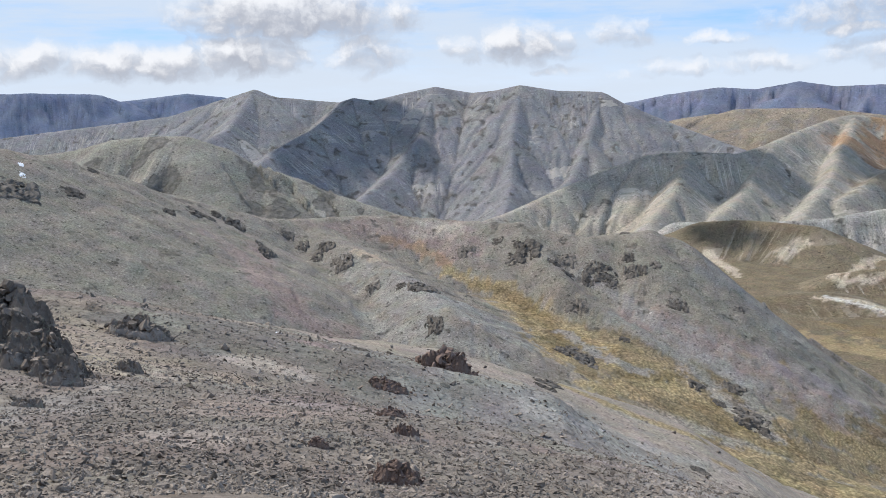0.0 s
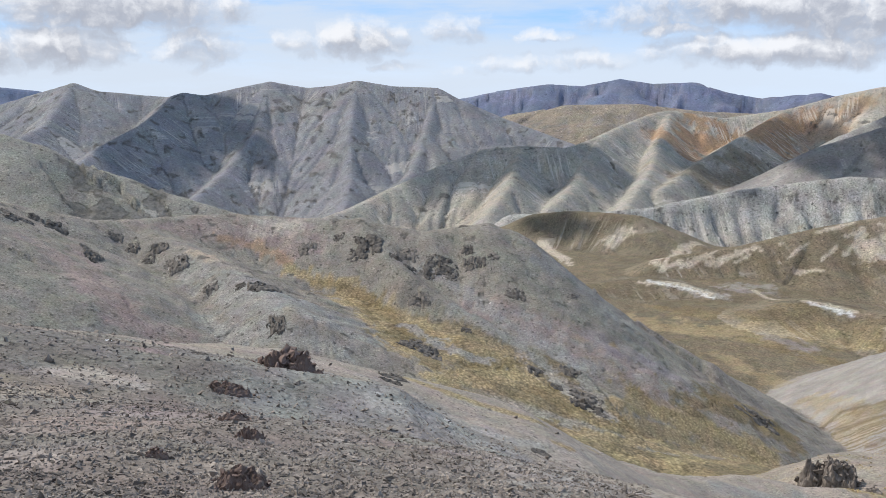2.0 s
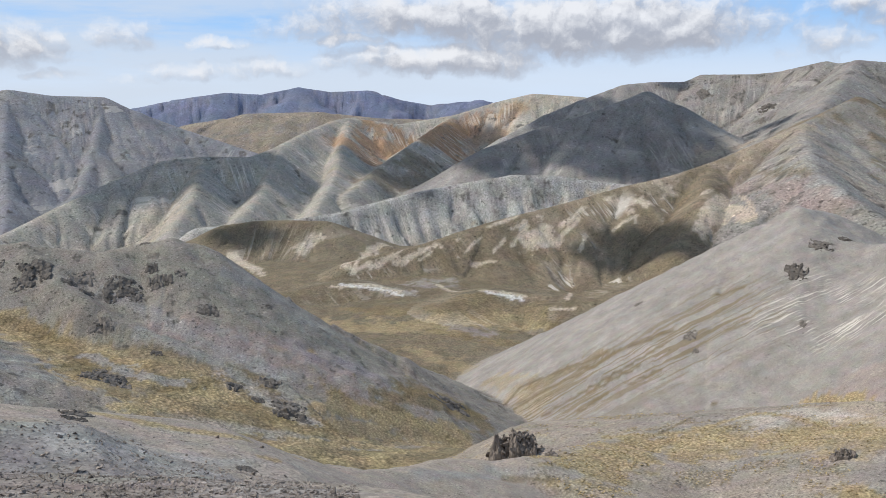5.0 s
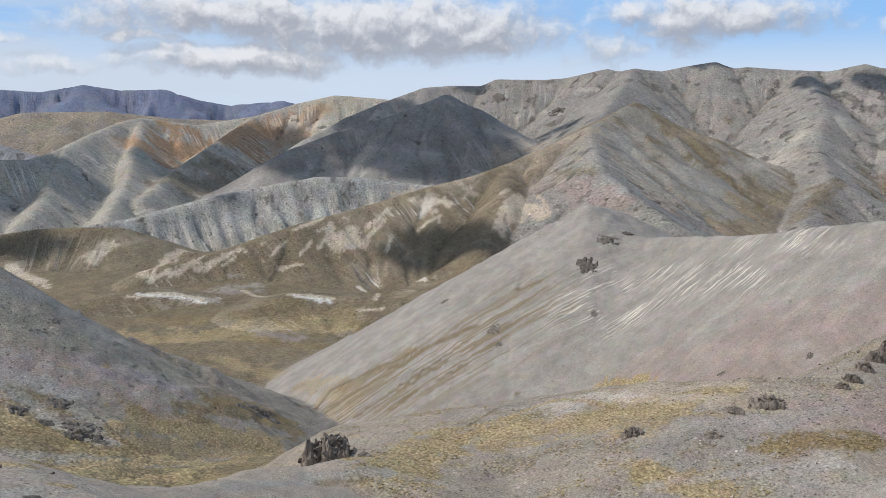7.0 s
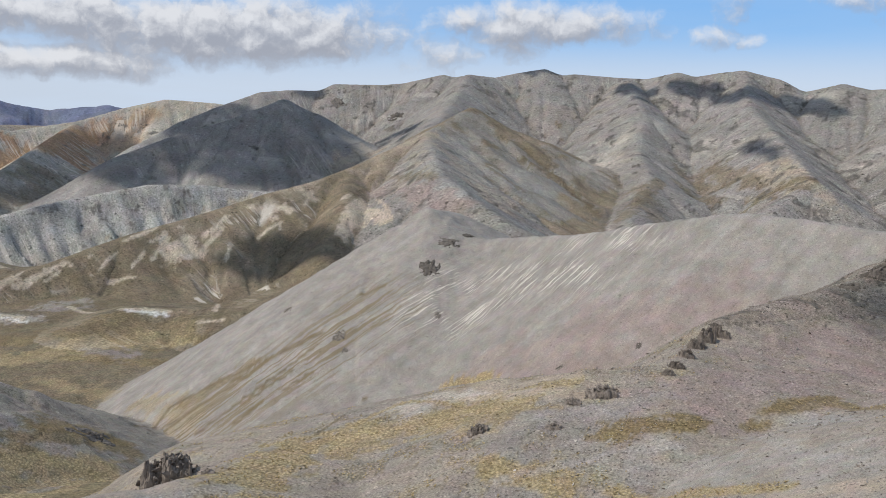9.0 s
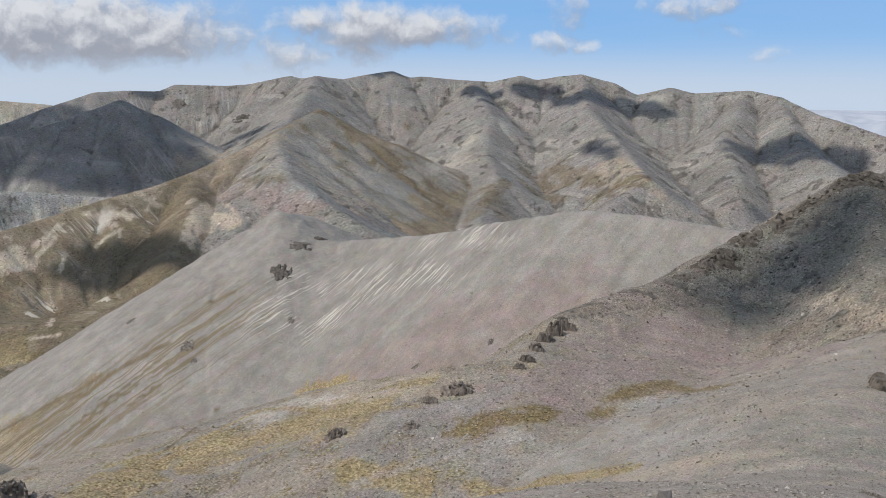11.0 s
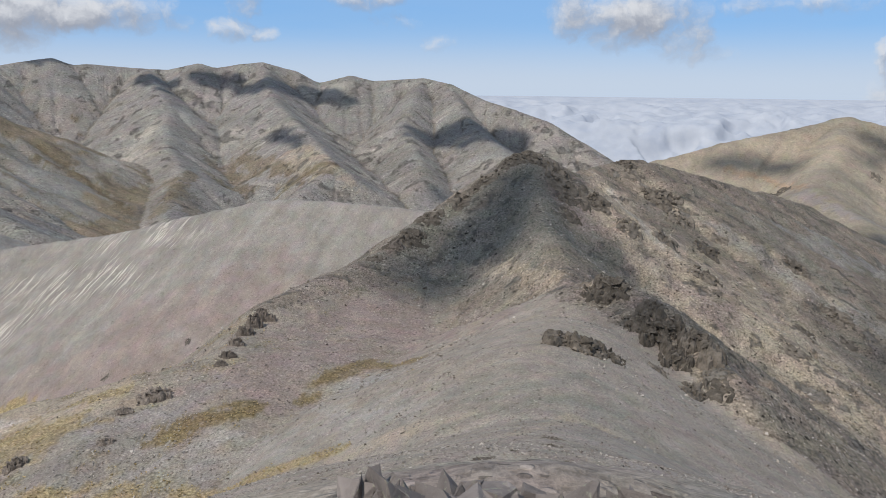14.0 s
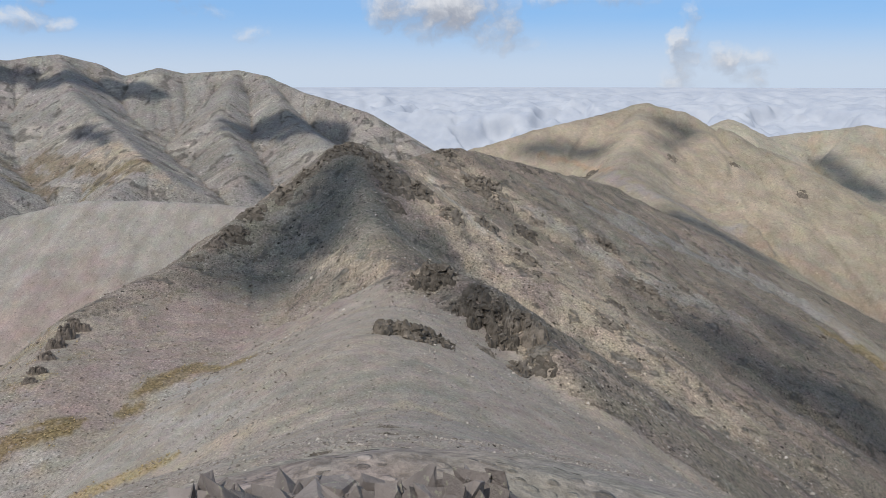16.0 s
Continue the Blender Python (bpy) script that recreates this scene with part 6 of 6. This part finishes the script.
def slab(heading, distance, width, top, lean, turn):
    """One upright lichened block of the crag below the viewpoint."""
    x, y = distance * math.sin(radians(heading)), distance * math.cos(radians(heading))
    low = ground_at(x, y)[0]
    height = max(top + 0.12 - low, 0.2)
    v, t = CHUNKS[int(heading * 10) % len(CHUNKS)]
    me = quick_mesh("boulder", v * np.array((1.9 * width, 1.5 * width, 1.5 * height)) + np.array((0, 0, 0.42 * height)), t, ROCK["slab"])
    ob = new("boulder", me)
    ob.matrix_world = pose(x, y, low - 0.12 * height, 0, 0, turn) @ pose(0, 0, 0, lean, 0, 0)
    return tagged(ob, "angular lichen-spotted rock slab below the viewpoint", "rock", "slabs of the near crag")


slab(82.6, 8.79, 0.35, -4.26, -6, 10)
slab(84.0, 8.68, 0.30, -4.05, 4, 50)
slab(81.9, 8.92, 0.31, -4.44, 0, 80)
slab(85.1, 8.72, 0.35, -4.18, -14, 0)
slab(86.4, 8.65, 0.45, -4.33, -20, 15)
slab(81.4, 8.92, 0.21, -4.36, 6, 30)
slab(88.4, 9.33, 0.32, -4.65, -8, 40)
slab(90.1, 9.24, 0.27, -4.62, 5, 0)
slab(92.1, 9.21, 0.48, -4.64, -22, 10)
slab(93.9, 8.78, 0.20, -4.52, -10, 20)
slab(95.0, 9.03, 0.19, -4.57, -6, 70)
slab(96.7, 8.82, 0.17, -4.48, 3, 20)
slab(98.1, 8.74, 0.22, -4.52, -14, 0)
slab(99.8, 8.68, 0.22, -4.46, -10, 30)
slab(101.0, 8.77, 0.20, -4.37, -12, 60)
slab(102.9, 9.34, 0.19, -4.58, -24, 10)
slab(104.7, 9.26, 0.16, -4.52, -12, 20)
slab(105.6, 9.25, 0.19, -4.68, -30, 0)
slab(83.5, 9.24, 0.27, -4.43, 10, 70)
slab(85.6, 8.75, 0.30, -4.44, -10, 40)
slab(87.6, 8.85, 0.31, -4.54, 0, 10)
slab(96.2, 9.10, 0.31, -4.80, -5, 0)
slab(99.2, 9.19, 0.32, -4.89, 0, 60)
slab(90.8, 9.28, 0.32, -4.84, 6, 30)
slab(83.1, 9.30, 0.21, -4.52, 20, 10)
slab(84.5, 8.67, 0.25, -4.31, -20, 50)
slab(82.4, 9.08, 0.19, -4.30, 10, 20)
slab(89.2, 9.14, 0.26, -4.67, 12, 0)
slab(92.9, 9.00, 0.26, -4.65, -8, 60)
slab(102.1, 8.74, 0.22, -4.51, 10, 10)
slab(103.8, 8.98, 0.21, -4.64, -8, 80)
slab(95.8, 8.67, 0.20, -4.46, 14, 30)
slab(97.5, 9.35, 0.19, -4.88, 0, 0)

for k in range(34):
    slab(81.6 + 24.4 * ((k * 0.618) % 1.0), 8.65 + 0.6 * ((k * 0.37) % 1.0), 0.2 + 0.14 * ((k * 0.73) % 1.0), -4.78 + 0.2 * ((k * 0.29) % 1.0), -18 + 36 * ((k * 0.53) % 1.0), 90 * ((k * 0.81) % 1.0))

# ---- loose stones and tussock ----
def scatter(name, label, category, shapes, mat, x, y, size, sink, squash, tilt):
    z = ground_at(x, y)
    sizes = size[:, None] * RNG.uniform(0.7, 1.3, (len(x), 3)) * np.array((1, 1, squash))
    verts, faces = joined(shapes, np.stack([x, y, z + size * sink], -1), sizes, turns(len(x), tilt))
    tagged(new(name, quick_mesh(name, verts, faces, mat)), label, category, "", "stuff")


def fan(count, a, b, near, far):
    """Random places between two headings, as thick in view near by as far off."""
    h = np.radians(RNG.uniform(a, b, count))
    r = np.exp(RNG.uniform(math.log(near), math.log(far), count))
    return r * np.sin(h), r * np.cos(h), r


x, y, r = fan(62000, -32, 26, 7, 52)
scatter("loose_scree", "loose angular gravel covering the summit slope", "stones", PEBBLES, ROCK["stone"], x, y, np.clip(RNG.lognormal(-2.85, 0.45, len(x)), 0.02, 0.22) * np.clip(r / 22, 0.75, 1.15), 0.1, 0.8, 0.5)
x, y, r = fan(1500, -32, 24, 8, 70)
scatter("fallen_stones", "larger loose stones lying on the gravel", "stones", PEBBLES, ROCK["near_dark"], x, y, np.clip(RNG.lognormal(-1.9, 0.4, len(x)), 0.08, 0.4) * np.clip(r / 25, 0.6, 1.5), 0.1, 0.8, 0.5)
for name, label, mat, count, seed in (
        ("scree_stones", "scattered pale stones on the ridge slopes", "pale_stone", 38000, 200),
        ("dark_scree_stones", "scattered dark stones on the ridge slopes", "near_dark", 24000, 210)):
    x, y, r = fan(count, 62, 128, 45, 340)
    keep = fbm(x / 22, y / 22, 3, seed) > -0.02
    size = np.clip(RNG.lognormal(-1.05, 0.5, keep.sum()), 0.12, 1.2) * np.clip(r[keep] / 200, 0.35, 1.2)
    scatter(name, label, "stones", PEBBLES, ROCK[mat], x[keep], y[keep], size, 0.08, 0.8, 0.5)


def tuft_shape():
    """A small bent tussock of grass blades."""
    verts, faces = [], []
    for k in range(9):
        a = 2.4 * k + RNG.uniform(-0.3, 0.3)
        s = RNG.uniform(0.25, 0.55)
        dx, dy = math.cos(a), math.sin(a)
        n = len(verts)
        verts += [(-0.16 * dy, 0.16 * dx, 0), (0.16 * dy, -0.16 * dx, 0), (s * dx, s * dy, RNG.uniform(0.45, 0.8))]
        faces += [(n, n + 1, n + 2)]
    return np.array(verts, np.float32), np.array(faces, np.int32)


TUFTS = [tuft_shape() for _ in range(6)]
x, y, r = fan(60000, 30, 100, 85, 240)
row, col = np.interp(r, radii, np.arange(nr)).astype(int), np.interp(np.arctan2(x, y), headings, np.arange(nh)).astype(int)
grassy = GRASS.reshape(nr, nh)[row, col]
keep = grassy > RNG.uniform(0.35, 1.9, len(x))
scatter("tussock_grass", "clumps of dry golden tussock grass", "grass", TUFTS, TUFT, x[keep], y[keep], RNG.uniform(0.35, 0.65, keep.sum()), 0.0, 0.55, 0.15)

# ---- clouds ----
def puff():
    bm = bmesh.new()
    bmesh.ops.create_icosphere(bm, subdivisions=1, radius=0.5)
    for v in bm.verts:
        v.co *= 1 + 0.25 * noise.noise(v.co * 3 + Vector((RNG.uniform(0, 9), 0, 0)))
    bm.verts.index_update()
    out = np.array([v.co for v in bm.verts], np.float32), np.array([[v.index for v in f.verts] for f in bm.faces], np.int32)
    bm.free()
    return out


PUFFS = [puff() for _ in range(4)]


def shade_cloud(under):
    """A cumulus overhead, between the sun and the slopes named by place and radius."""
    places, sizes = [], []
    to = np.array(sun_to)
    side = np.cross(to, (0, 0, 1))
    side /= np.linalg.norm(side)
    up = np.cross(side, to)
    links = [tuple((p + q) / 2 for p, q in zip(a, b)) for a, b in zip(under, under[1:]) if math.dist(a[:2], b[:2]) < 4 * max(a[3], b[3])]
    for x, y, z, radius in under + links:
        high = (650 - z) / to[2]
        for k in range(20):
            a, q = RNG.uniform(0, 2 * math.pi), math.sqrt(RNG.uniform(0, 1.15))
            s = radius * RNG.uniform(0.35, 0.75) * (1.2 - 0.6 * min(q, 1.1))
            places.append(np.array((x, y, z)) + to * (high + RNG.uniform(-0.2, 0.2) * radius) + (side * math.cos(a) + up * math.sin(a)) * q * radius)
            sizes.append((s * 2, s * 2, s * 1.4))
    places = np.array(places)
    verts, faces = joined(PUFFS, places, np.array(sizes), turns(len(places), 0.3))
    base = places.mean(0)
    ob = new("cumulus_cloud", quick_mesh("cumulus_cloud", verts - base, faces, THIN_CLOUD, True))
    ob.location = base
    tagged(ob, "white fair-weather cumulus cloud drifting over the slopes", "cloud", "cumulus clouds", "structure")


shade_cloud([(-474, 2432, -139, 37), (-411, 2562, -112, 46), (-343, 2709, -81, 55), (-280, 2816, -68, 61), (-224, 2807, -87, 72), (-149, 2783, -122, 79), (-96, 2593, -161, 46), (-266, 2876, -43, 47), (-170, 2854, -82, 50)])
shade_cloud([(-456, 2423, -145, 50), (-382, 2593, -110, 62), (-294, 2757, -85, 72), (-205, 2794, -105, 84), (-148, 2755, -147, 70)])
shade_cloud([(297, 1761, -218, 27), (375, 1794, -190, 42), (444, 1778, -178, 50), (516, 1758, -170, 52), (595, 1763, -174, 50), (675, 1786, -172, 44), (721, 1778, -186, 29), (487, 1806, -158, 33), (570, 1801, -155, 33)])
shade_cloud([(399, 1245, -223, 23), (422, 1210, -235, 21), (460, 1203, -216, 12)])
shade_cloud([(936, 1848, -186, 28), (982, 1861, -197, 34)])
shade_cloud([(1115, 1797, -205, 37), (1271, 1882, -185, 46), (1378, 1909, -156, 32), (965, 1727, -213, 32), (816, 1353, -198, 21), (1033, 1446, -174, 24), (889, 1668, -225, 18)])
shade_cloud([(1145, 1467, -123, 38), (1212, 1425, -115, 38), (1311, 1374, -69, 39), (1365, 1307, -78, 51), (1442, 1295, -61, 52), (1299, 1279, -143, 62), (1228, 1310, -141, 49), (1333, 1202, -139, 53), (1191, 1331, -155, 29)])
shade_cloud([(1430, 1720, -85, 61), (1507, 1700, -60, 61), (1288, 1383, -86, 77), (1319, 1313, -88, 88), (1348, 1242, -118, 74), (1402, 1209, -133, 50), (1392, 1349, -44, 52), (1065, 1457, -155, 49), (1048, 1526, -152, 45), (1322, 1187, -153, 48), (1242, 1271, -163, 60)])
shade_cloud([(1090, 1799, -198, 85), (984, 1752, -196, 82), (1211, 1895, -155, 55), (1372, 1943, -145, 42)])
shade_cloud([(838, 840, -227, 32), (884, 818, -215, 36), (862, 745, -213, 28), (799, 845, -238, 27), (828, 799, -239, 28)])
shade_cloud([(2121, 1103, 57, 23), (2160, 1053, 56, 20)])
shade_cloud([(2161, 700, 25, 34), (2182, 632, 8, 37), (2093, 525, -2, 38), (2176, 465, -11, 39), (2212, 405, -28, 40), (2166, 333, -33, 33), (2129, 824, 18, 31), (2150, 769, 3, 25)])
shade_cloud([(1787, 406, -101, 27), (1722, 359, -115, 17), (1614, 1214, -104, 27), (1604, 1141, -83, 27), (1597, 1252, -125, 22)])
shade_cloud([(1433, 1365, -25, 32), (1765, 1594, -7, 32), (1366, 1249, -105, 50), (1415, 1209, -129, 33), (1216, 1271, -166, 48), (1159, 1407, -155, 30)])
shade_cloud([(779, 838, -242, 11), (833, 836, -229, 16), (873, 830, -217, 20), (887, 798, -208, 18), (837, 763, -220, 15)])
shade_cloud([(436, 1240, -214, 20), (441, 1196, -227, 14)])
shade_cloud([(1571, 1203, -125, 16), (1522, 1104, -100, 15), (1495, 1027, -74, 12)])
shade_cloud([(2126, 831, 14, 25), (2055, 762, -7, 21)])
shade_cloud([(2148, 841, 23, 19), (2128, 794, 10, 18)])
shade_cloud([(259, -42, -52, 9), (165, -35, -41, 7), (152, -40, -44, 6)])
shade_cloud([(282, -8, -40, 11), (286, -18, -34, 12), (301, -19, -28, 8), (268, -1, -48, 11), (251, 11, -58, 10), (236, 17, -60, 6), (262, -12, -44, 9), (291, -28, -34, 8)])
shade_cloud([(2106, 521, 5, 21), (2188, 464, -5, 27), (2225, 395, -22, 28), (2167, 325, -30, 18)])
shade_cloud([(1800, 432, -105, 15), (1746, 376, -108, 14)])
shade_cloud([(1916, 106, -117, 36), (1928, 44, -101, 52), (1842, -30, -103, 50), (1936, -94, -119, 39), (1929, 7, -82, 34)])
shade_cloud([(1619, 76, -191, 13), (1587, 52, -210, 13)])
shade_cloud([(249, 18, -58, 7), (253, 24, -54, 5), (239, 4, -60, 6), (269, 9, -50, 7), (272, -3, -45, 9), (286, -15, -35, 9), (297, -24, -29, 6), (254, 8, -55, 7), (252, -6, -52, 7), (254, -17, -43, 5)])
shade_cloud([(273, -142, -88, 8), (267, -156, -95, 13), (254, -171, -106, 14), (252, -193, -114, 15), (229, -189, -121, 12), (292, -202, -105, 10), (316, -196, -97, 8)])
shade_cloud([(499, -240, -85, 10), (479, -250, -90, 11), (476, -272, -100, 11), (473, -294, -112, 8)])
shade_cloud([(676, -196, -56, 11), (668, -223, -57, 12), (655, -248, -57, 9)])
shade_cloud([(679, -317, -38, 10), (670, -334, -46, 10), (648, -303, -53, 9)])
shade_cloud([(885, -613, -90, 15), (831, -606, -110, 17), (797, -617, -122, 18)])


def cloud_sea():
    """The lumpy top of a far bank of low cloud, beyond the last ridges."""
    r = np.linspace(3750, 4900, 130)
    h = np.radians(np.arange(84, 140, 0.2))
    rr, hh = np.meshgrid(r, h, indexing="ij")
    x, y = rr * np.sin(hh), rr * np.cos(hh)
    lump = np.abs(fbm(x / 260, y / 260, 5, 300)) * 30 - 10 + 5 * fbm(x / 60, y / 60, 4, 301)
    z = -45 - 150 * np.clip((4880 - rr) / 1000, 0, 1.4) + lump * step(4900, 4500, rr)
    z = z - 70 * step(0.02, 0.5, fbm(x / 420 + 3, y / 420, 4, 302)) * step(4700, 4100, rr) - 150 * step(4150, 3780, rr)
    i, j = np.meshgrid(np.arange(len(r) - 1), np.arange(len(h) - 1), indexing="ij")
    n = len(h)
    quads = np.stack([i * n + j, (i + 1) * n + j, (i + 1) * n + j + 1, i * n + j + 1], -1).reshape(-1, 4)
    me = quick_mesh("cloud_sea", np.stack([x, y, z], -1).reshape(-1, 3), quads, CLOUD, True)
    tagged(new("cloud_sea", me), "white bank of low cloud filling the far lowland", "cloud", "", "structure")


cloud_sea()
